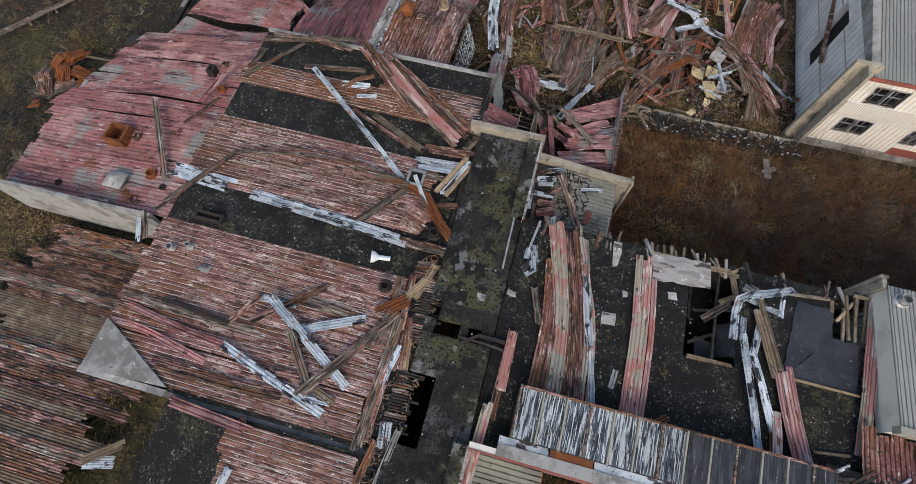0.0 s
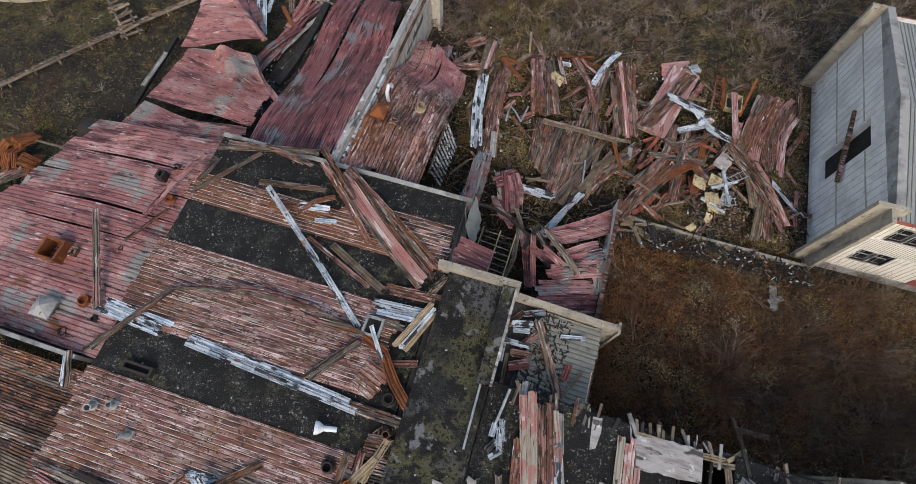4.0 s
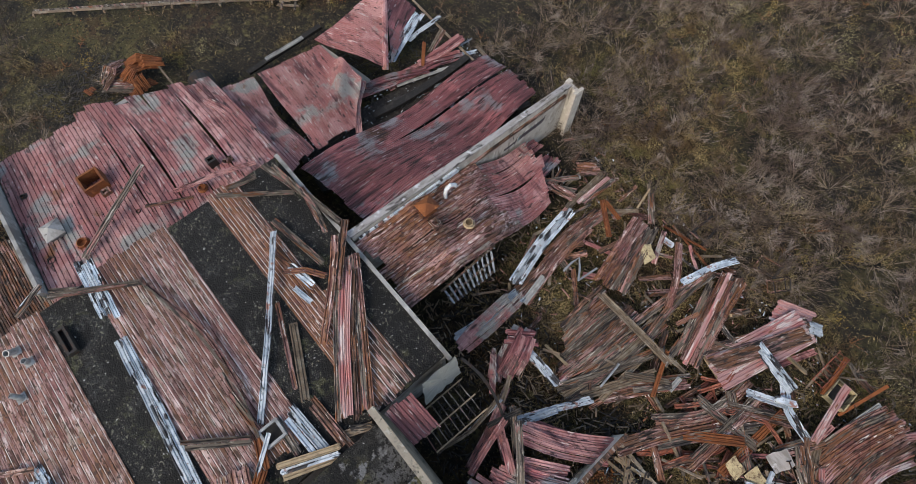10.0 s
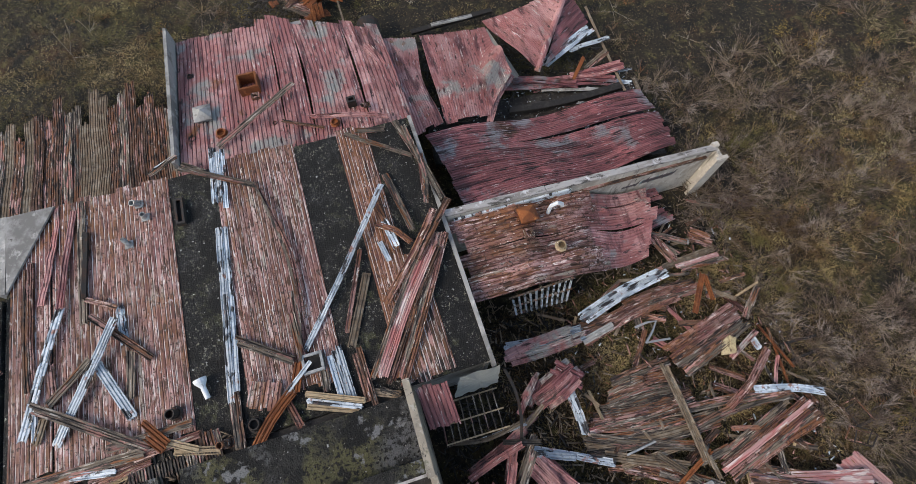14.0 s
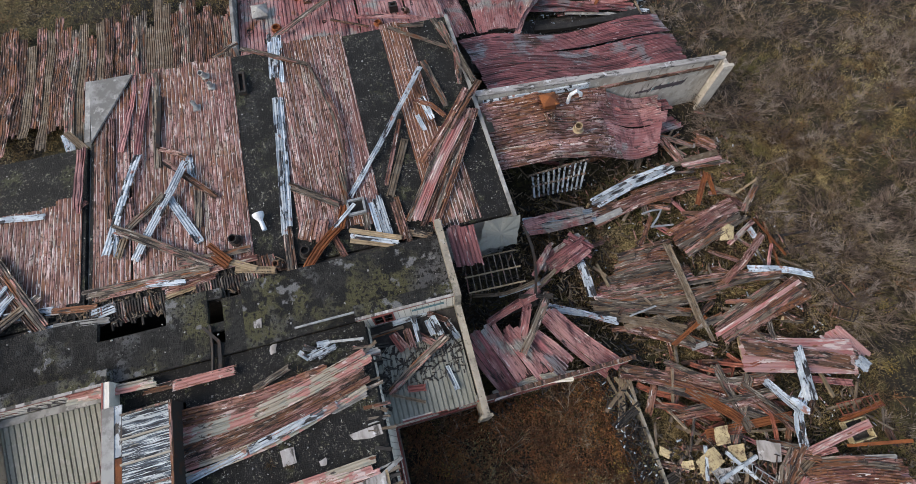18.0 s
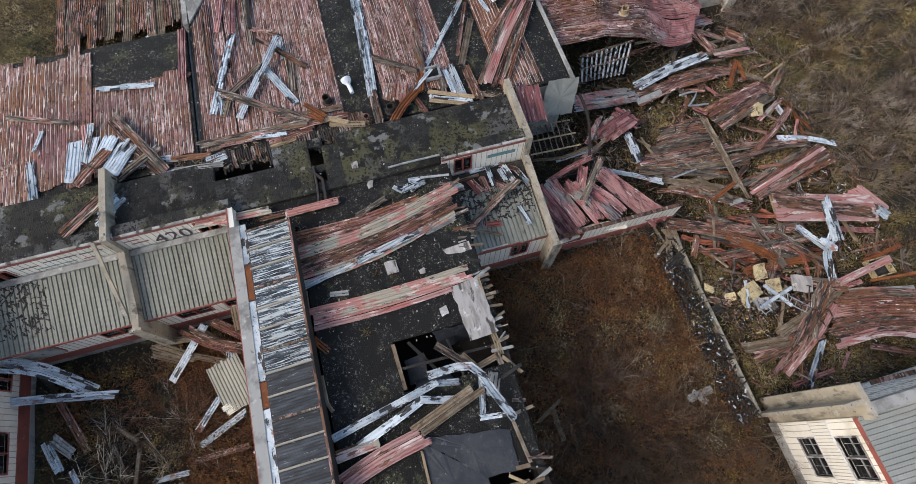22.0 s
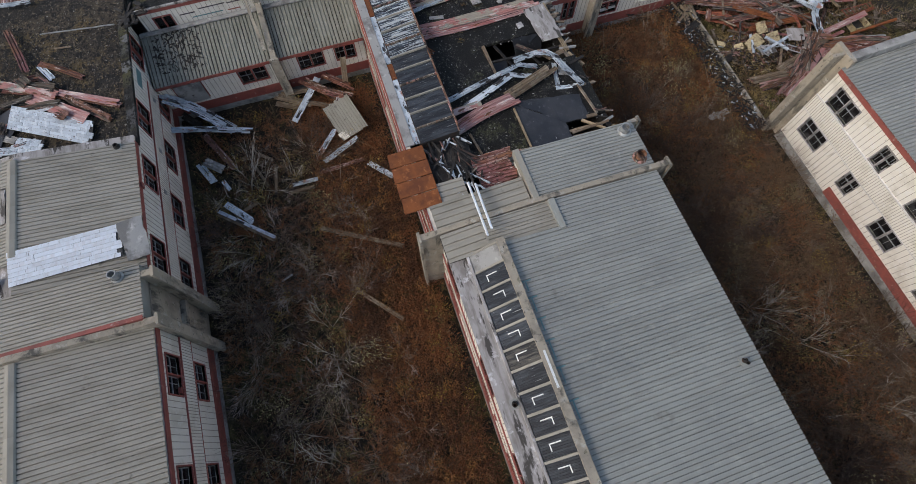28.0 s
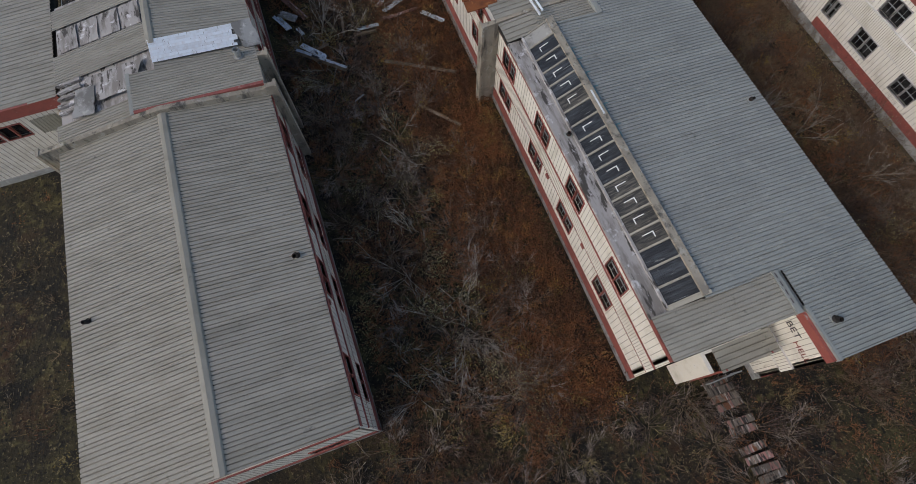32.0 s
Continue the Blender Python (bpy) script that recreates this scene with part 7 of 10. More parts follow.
strip([(1.66, 29.66, 1.10), (1.94, 32.21, 1.20), (2.20, 33.83, 1.20)], 0.47, SHEET_GREY)
strip([(1.89, 33.66, 1.20), (2.48, 35.80, 1.10), (3.15, 37.33, 0.90)], 0.44, SHEET_WHITE)
strip([(2.64, 29.65, 1.10), (2.36, 32.68, 1.20), (2.70, 35.43, 1.20)], 0.51, RED_HALL)
strip([(2.24, 31.81, 1.30), (1.38, 33.37, 1.80), (0.18, 35.14, 1.60)], 0.43, RED_HALL)
strip([(5.09, 30.23, 0.90), (4.39, 32.84, 1.10), (3.51, 36.00, 1.20)], 1.05, RED_HALL)
strip([(5.01, 31.28, 0.90), (4.40, 33.92, 1.00), (3.94, 36.27, 1.10)], 0.93, RED_HALL)
strip([(4.59, 30.51, 0.80), (3.93, 32.80, 0.90), (3.30, 35.07, 0.90)], 0.94, SHEET_GREY)
strip([(1.34, 24.18, 1.00), (2.42, 26.55, 1.00), (3.41, 29.33, 1.00)], 0.50, SHEET_GREY)
strip([(3.23, 25.40, 0.90), (3.21, 28.97, 1.00)], 0.33, WOOD)
strip([(3.21, 25.69, 0.80), (4.39, 27.79, 0.90), (5.67, 29.66, 0.80)], 0.82, SHEET_RUST)
strip([(3.13, 27.23, 1.20), (4.98, 28.74, 1.10)], 0.29, WOOD)
strip([(4.85, 27.47, 1.20), (3.83, 29.93, 1.20)], 0.24, ORANGE)
strip([(7.23, 34.64, 0.90), (7.33, 36.87, 0.90)], 0.83, SHEET_GREY)
strip([(6.92, 33.44, 1.90), (7.89, 33.41, 1.60)], 0.51, SHEET_WHITE)
strip([(-1.21, 22.31, 1.60), (-1.75, 23.57, 1.90), (-2.09, 24.74, 1.70)], 1.26, RED_DEEP)
strip([(-1.06, 24.11, 1.30), (-0.06, 24.16, 1.20), (0.99, 24.11, 1.10)], 0.51, SHEET_WHITE)
strip([(0.97, 21.27, 1.50), (1.91, 23.19, 1.40), (2.75, 24.83, 1.30)], 0.32, SHEET_WHITE)
strip([(-0.81, 21.17, 1.80), (-2.18, 22.49, 2.00)], 0.33, RED_DEEP)
strip([(0.25, 20.25, 1.60), (-0.50, 21.95, 1.70)], 0.37, RED_DEEP)
strip([(0.87, 18.13, 1.40), (0.68, 21.28, 1.60)], 0.32, CHAR)
strip([(1.08, 17.93, 1.40), (0.01, 21.15, 1.60)], 0.44, RED_DEEP)
strip([(2.30, 19.95, 1.60), (0.37, 21.50, 1.90)], 0.36, SHEET_GREY)
strip([(2.11, 19.50, 1.60), (0.67, 20.27, 1.70)], 0.48, RED_DEEP)
strip([(-2.88, 32.72, 1.00), (-4.79, 34.17, 1.10)], 0.33, ORANGE)
strip([(-4.65, 34.27, 1.00), (-3.25, 34.05, 1.00)], 0.28, ORANGE)
strip([(-8.33, 31.73, 1.40), (-6.91, 34.28, 1.00)], 0.34, SHEET_GREY)
strip([(-7.60, 32.36, 1.20), (-6.16, 32.97, 1.00)], 0.63, SHEET_RUST)
strip([(-5.53, 33.15, 1.00), (-5.52, 35.79, 0.80)], 0.58, RED_HALL)
strip([(-5.89, 32.26, 1.00), (-6.10, 35.68, 0.90)], 0.39, WOOD)
strip([(-7.40, 34.64, 0.90), (-6.51, 35.86, 0.80)], 0.99, SHEET_RUST)
strip([(-4.21, 33.76, 0.90), (-2.88, 35.45, 0.80)], 0.28, WOOD)
strip([(-0.65, 35.10, 0.90), (0.01, 35.24, 0.80)], 0.36, SHEET_WHITE)
panel([(-0.96, 33.36, 1.00), (-1.13, 33.87, 1.00), (-0.17, 33.55, 0.90), (-0.28, 32.96, 0.90)], 0.03, FOAM)
panel([(-1.12, 33.81, 1.10), (-0.87, 34.18, 1.00), (-0.16, 33.87, 0.90), (-0.21, 33.45, 0.90)], 0.03, FOAM)
beam([(-3.13, 29.06, 0.90), (-3.11, 30.36, 0.90), (-2.17, 29.28, 0.90)], 0.11, GALV)
beam([(-2.17, 29.28, 0.90), (-1.99, 30.62, 0.90)], 0.11, GALV)
beam([(2.72, 25.74, 1.10), (2.55, 27.35, 1.20)], 0.10, GALV)
beam([(-3.00, 35.42, 0.50), (-3.32, 36.67, 1.50)], 0.12, WOOD_PALE)
beam([(-1.32, 36.02, 0.40), (1.53, 36.69, 0.50)], 0.12, ORANGE)
beam([(-0.85, 36.53, 0.40), (2.19, 35.92, 0.50)], 0.11, ORANGE)
beam([(0.22, 36.68, 0.30), (0.39, 38.97, 0.30)], 0.14, STEEL_BLACK)
beam([(1.17, 36.82, 0.30), (1.12, 38.55, 0.30)], 0.14, STEEL_BLACK)
beam([(0.20, 37.26, 0.30), (1.44, 37.18, 0.30)], 0.09, STEEL_BLACK)
strip([(5.28, 28.48, 1.00), (5.24, 29.35, 1.00)], 0.28, CONC_GREY)
strip([(4.06, 26.99, 1.00), (5.16, 28.68, 1.00)], 0.37, SHEET_GREY)
strip([(0.95, 24.54, 0.90), (0.97, 26.70, 0.90)], 0.72, RED_HALL)
strip([(2.23, 24.58, 0.80), (2.32, 27.61, 0.90)], 0.29, WOOD)
strip([(3.55, 29.79, 0.90), (5.25, 29.88, 0.90)], 0.25, WOOD)
strip([(4.21, 29.35, 0.90), (4.03, 30.96, 0.90)], 0.42, SHEET_GREY)
strip([(1.50, 21.55, 1.60), (3.21, 22.56, 1.20), (4.41, 23.55, 1.00)], 0.68, RED_DEEP)

# rubble field, eastern part
strip([(7.27, 33.36, 1.90), (9.28, 33.05, 1.60)], 0.64, SHEET_WHITE)
strip([(7.76, 31.14, 1.50), (9.67, 32.26, 1.40)], 0.45, SHEET_WHITE)
strip([(8.95, 33.06, 1.60), (9.95, 32.17, 1.30), (11.41, 31.88, 1.10)], 0.50, SHEET_WHITE)
strip([(11.31, 31.45, 1.20), (12.88, 29.58, 1.10), (14.33, 27.85, 1.00)], 0.78, SHEET_GREY)
strip([(11.93, 30.40, 1.20), (13.89, 29.08, 1.00)], 0.54, RED_HALL)
strip([(5.76, 26.73, 0.90), (7.44, 29.10, 1.00), (7.76, 32.19, 1.00)], 0.72, SHEET_RUST)
strip([(6.58, 25.99, 0.90), (7.86, 28.18, 1.00), (9.55, 30.83, 1.00)], 0.77, SHEET_RUST)
strip([(8.30, 26.25, 0.90), (8.48, 29.22, 1.10), (8.58, 32.09, 1.00)], 0.64, SHEET_RUST)
strip([(7.31, 27.38, 1.00), (9.49, 29.33, 1.20)], 0.51, ORANGE)
strip([(6.46, 29.24, 1.00), (9.85, 29.54, 1.10)], 0.58, SHEET_RUST)
strip([(7.70, 29.98, 1.10), (10.51, 31.99, 1.10)], 0.64, SHEET_RUST)
strip([(9.56, 27.32, 1.00), (9.88, 32.00, 1.10)], 0.44, ORANGE)
strip([(7.28, 30.93, 1.10), (10.43, 28.26, 1.00)], 0.57, SHEET_RUST)
strip([(5.47, 24.36, 0.90), (7.09, 27.89, 0.90)], 0.85, SHEET_RUST)
strip([(2.33, 24.55, 1.00), (4.14, 28.54, 1.00)], 0.48, WOOD)
strip([(1.79, 24.06, 0.90), (2.37, 27.50, 1.00), (2.57, 31.26, 0.90)], 0.90, SHEET_GREY)
strip([(0.85, 24.81, 0.90), (1.25, 27.63, 1.00), (1.16, 30.41, 0.90)], 1.05, SHEET_RUST)
strip([(3.26, 26.77, 0.90), (4.85, 28.62, 0.90)], 0.54, SHEET_RUST)
panel([(9.36, 27.66, 1.20), (9.40, 28.34, 1.30), (10.27, 28.21, 1.10), (10.23, 27.50, 1.00)], 0.03, FOAM)
panel([(10.61, 26.12, 1.00), (10.17, 27.25, 1.20), (10.99, 27.50, 1.10), (11.53, 26.22, 0.90)], 0.03, FOAM)
panel([(10.42, 25.42, 0.90), (10.49, 26.01, 1.00), (10.95, 25.94, 0.90), (10.87, 25.42, 0.80)], 0.03, FOAM)
panel([(10.36, 28.02, 1.00), (10.44, 28.82, 1.20), (11.21, 28.64, 1.10), (11.12, 27.89, 0.90)], 0.03, FOAM)
panel([(11.25, 26.81, 1.00), (11.26, 27.93, 1.10), (12.00, 27.94, 1.00), (11.91, 26.87, 0.90)], 0.03, LEDGE)
panel([(10.47, 29.49, 1.20), (10.92, 30.56, 1.30), (11.75, 30.30, 1.10), (11.38, 29.30, 1.00)], 0.03, LEDGE)
panel([(9.46, 24.81, 0.60), (9.91, 25.29, 0.60), (10.19, 24.99, 0.60), (9.88, 24.62, 0.60)], 0.03, FOAM)
beam([(10.62, 27.82, 1.00), (12.07, 28.75, 1.00)], 0.18, SHEET_WHITE)
beam([(11.72, 26.91, 1.00), (11.15, 29.19, 1.10)], 0.18, SHEET_WHITE)
beam([(10.06, 26.90, 1.00), (11.56, 26.32, 1.00)], 0.15, SHEET_WHITE)
strip([(12.80, 31.48, 0.90), (13.30, 33.87, 1.00), (14.07, 36.16, 1.00)], 1.22, RED_HALL)
strip([(13.87, 30.58, 0.80), (14.20, 33.38, 0.90), (14.90, 35.97, 0.90)], 1.33, RED_HALL)
strip([(12.45, 32.39, 0.90), (12.96, 34.79, 1.00)], 0.80, RED_HALL)
strip([(10.84, 34.53, 0.80), (10.58, 37.08, 1.00)], 0.26, ORANGE)
beam([(12.03, 34.31, 0.60), (12.52, 36.93, 1.60)], 0.16, ORANGE)
strip([(15.37, 26.35, 0.80), (13.95, 28.98, 0.90), (12.48, 31.10, 1.00)], 0.87, RED_HALL)
strip([(14.01, 25.40, 0.70), (14.04, 27.36, 0.80), (13.78, 30.00, 0.80)], 1.09, RED_HALL)
strip([(14.35, 30.47, 0.80), (14.41, 33.29, 0.90), (15.21, 35.38, 0.80)], 1.46, RED_HALL)
strip([(13.01, 30.84, 0.90), (13.32, 34.05, 0.90), (14.06, 36.47, 0.90)], 1.48, RED_HALL)
strip([(13.42, 27.25, 0.90), (12.64, 30.15, 1.00), (11.76, 32.42, 1.00)], 0.59, WOOD)
strip([(13.58, 25.18, 0.80), (13.81, 27.83, 0.90)], 0.58, WOOD)
strip([(16.33, 27.64, 0.70), (14.32, 29.66, 0.80)], 0.36, SHEET_WHITE)
strip([(14.99, 27.25, 0.70), (13.89, 28.27, 0.80)], 0.58, RED_HALL)
strip([(10.80, 30.03, 1.00), (11.95, 32.30, 1.00)], 0.68, SHEET_GREY)
beam([(9.02, 31.98, 1.60), (9.89, 32.51, 1.60)], 0.30, SHEET_WHITE)
strip([(11.51, 23.28, 0.40), (11.03, 25.14, 0.50)], 0.52, CHAR)
strip([(15.20, 21.14, 0.40), (15.05, 22.59, 0.40)], 0.42, CONC_GREY)
strip([(14.94, 21.55, 0.40), (15.58, 21.99, 0.40)], 0.35, CONC_GREY)
strip([(10.91, 24.21, 0.40), (14.03, 24.56, 0.40)], 0.37, WOOD)
strip([(13.56, 13.85, 0.40), (15.28, 13.87, 0.40)], 0.28, WOOD)
beam([(14.04, 12.90, 0.40), (13.32, 14.32, 0.40)], 0.17, WOOD)
strip([(8.06, 22.91, 0.50), (7.42, 24.46, 0.60)], 0.46, CHAR)
strip([(6.92, 23.05, 0.50), (6.52, 24.71, 0.60)], 0.39, CHAR)
strip([(8.38, 23.17, 0.50), (5.49, 24.32, 0.70)], 0.39, WOOD)

# pale pink folded sheet and heap of iron-red strips
patch([(7.2, 30.55, 1.15), (5.4, 31.3, 0.95), (8.9, 36.5, 1.2)], PINK_ROOF)
patch([(5.3, 31.2, 1.0), (4.9, 31.5, 0.9), (8.2, 37.1, 1.1)], SHEET_RUST)
patch([(6.35, 31.05, 1.2), (5.5, 31.3, 1.12), (8.7, 36.3, 1.32)], SHEET_RUST)
strip_one([(11.67, 31.92, 1.3), (11.21, 35.38, 1.5)], 0.42, PINK_ROOF)
strip_one([(12.6, 33.6, 0.9), (13.2, 36.2, 0.9)], 0.5, CONC_GREY)
crate = thing("crate", "broken open cream board crate in rubble", "crate")
for i_, (x0, x1, y0, y1, z0, z1) in enumerate(((10.9, 12.0, 34.5, 35.8, 0.55, 0.6), (10.9, 10.96, 34.5, 35.8, 0.6, 1.0), (11.94, 12.0, 34.5, 35.8, 0.6, 1.0), (10.96, 11.94, 34.5, 34.56, 0.6, 1.0), (10.96, 11.94, 35.74, 35.8, 0.6, 1.0))):
    boxes("side" if i_ else "bottom", [(x0, x1, y0, y1, z0, z1)], FOAM if i_ else CHAR, crate)
bed = thing("bed_frame", "rusted wire bed frame thrown on rubble", "bed frame")
for k in range(2):
    bar("rail", (10.0 + 0.6 * k, 34.7, 0.85), (10.1 + 0.6 * k, 37.1, 1.0), 0.05, 0.05, RED_IRON, bed, seg=1)
for k in range(8):
    bar("slat", (10.0 + 0.01 * k, 34.75 + 0.32 * k, 0.88 + 0.02 * k), (10.62 + 0.01 * k, 34.75 + 0.32 * k, 0.88 + 0.02 * k), 0.035, 0.03, RED_IRON, bed, seg=1)
for x_, y_, a_, n_ in ((11.2, 26.7, 0.3, 4), (11.5, 27.7, 1.2, 5), (11.9, 28.6, 0.7, 4)):
    rack = thing("steel_rack", "bent grey steel rack frame among rubble", "metal frame", "racks in the rubble")
    c_, s_ = math.cos(a_), math.sin(a_)
    for k in (0, 1):
        bar("rail", (x_ - 0.45 * s_ * k, y_ + 0.45 * c_ * k, 1.0), (x_ + 1.1 * c_ - 0.45 * s_ * k, y_ + 1.1 * s_ + 0.45 * c_ * k, 1.12), 0.05, 0.05, GALV, rack)
    for k in range(n_):
        d_ = 0.1 + 0.9 * k / (n_ - 1)
        bar("rung", (x_ + d_ * c_, y_ + d_ * s_, 1.03 + 0.08 * d_), (x_ + d_ * c_ - 0.45 * s_, y_ + d_ * s_ + 0.45 * c_, 1.03 + 0.08 * d_), 0.04, 0.04, GALV, rack)
patch([(6.8, 35.0, 0.75), (6.2, 37.3, 0.75), (8.7, 35.9, 0.7)], PINK_ROOF)
patch([(8.3, 36.5, 1.28), (8.0, 37.2, 1.28), (8.95, 36.8, 1.28)], SHEET_WHITE)
rnd = random.Random(58)
for i in range(34):
    x, y = rnd.uniform(6.3, 10.2), rnd.uniform(25.8, 31.6)
    a, L_ = rnd.gauss(1.1, 0.45), rnd.uniform(1.2, 3.6)
    z_ = rnd.uniform(0.45, 1.0)
    dx, dy, b = math.cos(a) * L_ / 2, math.sin(a) * L_ / 2, rnd.gauss(0, 0.25)
    strip_one([(x - dx, y - dy, z_ - 0.15), (x - dy * b, y + dx * b, z_ + 0.15), (x + dx, y + dy, z_ - 0.1)], rnd.uniform(0.16, 0.34), rnd.choice((RED_IRON, RED_IRON, RED_IRON, SHEET_RUST)))

# pieces lying in the courtyard
strip([(3.91, -13.06, 2.60), (4.45, -11.60, 1.60), (6.03, -9.67, 0.50)], 0.77, SHEET_WHITE)
strip([(5.61, -13.89, 1.60), (5.96, -11.44, 1.20), (6.47, -8.67, 0.50)], 0.45, SHEET_WHITE)
strip([(5.16, -11.68, 0.50), (3.89, -12.73, 0.60)], 0.47, CHAR)
strip([(5.91, -11.57, 0.50), (8.98, -10.09, 0.40)], 0.41, RED_HALL)
strip([(8.03, -12.20, 0.40), (9.68, -11.46, 0.40)], 0.45, SHEET_WHITE)
strip([(7.93, -11.81, 0.50), (8.88, -10.85, 0.50)], 0.58, CONC_GREY)
strip([(9.73, -10.93, 0.40), (10.46, -10.63, 0.40)], 0.26, SHEET_WHITE)
strip([(11.44, -11.00, 0.40), (13.13, -9.60, 0.40)], 0.43, SHEET_WHITE)
strip([(12.22, -9.94, 0.40), (11.96, -9.10, 0.40)], 0.22, WOOD)
strip([(4.31, -6.53, 0.60), (5.72, -4.30, 0.60)], 0.48, WOOD)
strip([(4.87, -6.50, 0.50), (5.79, -4.82, 0.50)], 0.38, WOOD)
strip([(6.53, -5.64, 0.40), (5.34, -4.46, 0.80), (4.23, -3.41, 1.20)], 0.43, SHEET_WHITE)
strip([(4.26, -4.31, 1.30), (5.27, -3.14, 1.00), (6.02, -1.49, 0.60)], 0.62, RED_HALL)
strip([(4.19, -2.82, 1.20), (5.36, -1.33, 0.80)], 0.53, RED_HALL)
strip([(4.60, -3.58, 0.90), (5.92, -2.39, 0.70)], 0.53, SHEET_GREY)
strip([(4.01, -1.35, 2.20), (4.99, -1.64, 1.00)], 0.38, WOOD)
strip([(4.36, -6.01, 0.70), (4.61, -4.34, 0.80)], 0.38, WOOD)
strip([(5.46, -2.30, 0.80), (6.64, -2.41, 0.60)], 0.43, SHEET_WHITE)
strip([(5.59, -4.29, 0.60), (6.46, -2.54, 0.50)], 0.33, WOOD)
patch([(6.66, -3.62, 0.90), (6.25, -1.79, 1.30), (9.26, -2.90, 0.50)], ROOF_TAN)
strip([(8.95, -2.82, 0.60), (8.50, -1.49, 0.60)], 0.60, SIDING)
strip([(9.54, -4.52, 0.40), (8.21, -3.27, 0.50)], 0.37, SHEET_WHITE)
strip([(10.31, -4.38, 0.40), (9.29, -1.99, 0.50)], 0.36, SHEET_WHITE)
strip([(10.98, -4.83, 0.40), (11.00, -3.16, 0.40), (11.01, -2.01, 0.50)], 0.31, RED_HALL)
strip([(11.39, -6.72, 0.40), (11.45, -5.16, 0.40)], 0.27, SHEET_WHITE)
beam([(8.29, -8.54, 0.30), (9.14, -7.59, 0.30)], 0.18, WOOD)
beam([(9.61, -7.51, 0.30), (11.69, -7.87, 0.30)], 0.18, WOOD)
strip([(8.98, -8.91, 0.30), (10.94, -8.25, 0.30)], 0.18, WOOD)
strip([(12.00, -11.47, 0.50), (14.77, -8.51, 0.50)], 0.36, WOOD)
strip([(11.94, -11.42, 0.60), (14.71, -8.46, 0.60)], 0.22, SHEET_WHITE)
strip([(14.93, -5.67, 0.40), (17.63, -1.21, 0.40)], 0.29, WOOD)
strip([(19.44, -4.57, 0.40), (21.98, -2.45, 0.40)], 0.24, WOOD)
beam([(11.89, -6.92, 0.30), (11.94, -5.42, 0.30)], 0.19, WOOD)
strip([(11.33, -1.70, 0.40), (12.79, -0.51, 0.50)], 0.38, SHEET_WHITE)
beam([(17.47, -8.58, 0.20), (17.40, -7.95, 0.50)], 0.10, GALV)

# pieces on the black roof of the gabled wing
strip([(-0.75, -19.84, 5.95), (1.05, -19.26, 5.95), (2.86, -18.75, 5.95)], 0.40, RED_HALL)
strip([(2.30, -18.17, 5.75), (3.22, -16.91, 5.80), (4.14, -15.81, 5.75)], 0.36, RED_HALL)
strip([(2.39, -18.20, 5.70), (3.63, -17.49, 5.70)], 0.37, SHEET_WHITE)
strip([(3.70, -20.09, 5.75), (5.17, -16.96, 5.80), (6.80, -13.93, 5.75)], 0.39, RED_HALL)
strip([(3.08, -18.39, 5.75), (5.79, -16.37, 5.85), (7.65, -14.48, 5.75)], 0.35, SHEET_GREY)
strip([(3.39, -19.25, 5.75), (3.33, -18.25, 5.75)], 0.45, RED_HALL)
strip([(4.75, -18.68, 5.75), (5.83, -17.25, 5.80), (7.42, -15.73, 5.75)], 0.59, RED_HALL)
strip([(7.93, -19.56, 5.75), (7.87, -18.42, 5.75)], 0.43, SHEET_WHITE)
strip([(5.29, -20.03, 5.80), (5.09, -18.19, 5.85)], 0.26, SHEET_GREY)
strip([(5.73, -17.70, 5.85), (5.14, -17.31, 5.90)], 0.38, ORANGE)
strip([(6.29, -20.09, 5.70), (6.07, -19.24, 5.75)], 0.49, CONC_GREY)
strip([(7.02, -20.08, 5.70), (7.45, -19.43, 5.75)], 0.43, CONC_GREY)
strip([(7.91, -20.07, 5.70), (8.35, -19.26, 5.70)], 0.42, CHAR)
strip([(-2.95, -20.24, 5.90), (-2.73, -18.54, 5.90)], 0.32, SHEET_WHITE)
beam([(0.26, -17.96, 5.90), (0.90, -13.70, 5.95)], 0.06, GALV)
beam([(1.46, -17.23, 5.70), (1.55, -16.34, 5.70)], 0.08, WOOD)
strip([(-3.08, -20.48, 5.60), (-3.17, -18.77, 5.60)], 0.36, SHEET_WHITE)


# ---- vents, hatches and other fixtures ----
def lathe(name, prof, material, parent, at=(0, 0, 0), n=14, tilt=(0, 0), label=""):
    """A turned shape from (radius, height) pairs."""
    V, F = [], []
    R = Euler((tilt[0], tilt[1], 0)).to_matrix()
    for r, h in prof:
        for k in range(n):
            a = 2 * math.pi * k / n
            V.append(Vector(at) + R @ Vector((r * math.cos(a), r * math.sin(a), h)))
    for i in range(len(prof) - 1):
        for k in range(n):
            a, b = i * n + k, i * n + (k + 1) % n
            F.append((a, b, b + n, a + n))
    ob = link(name, V, F, material, parent, label)
    return ob


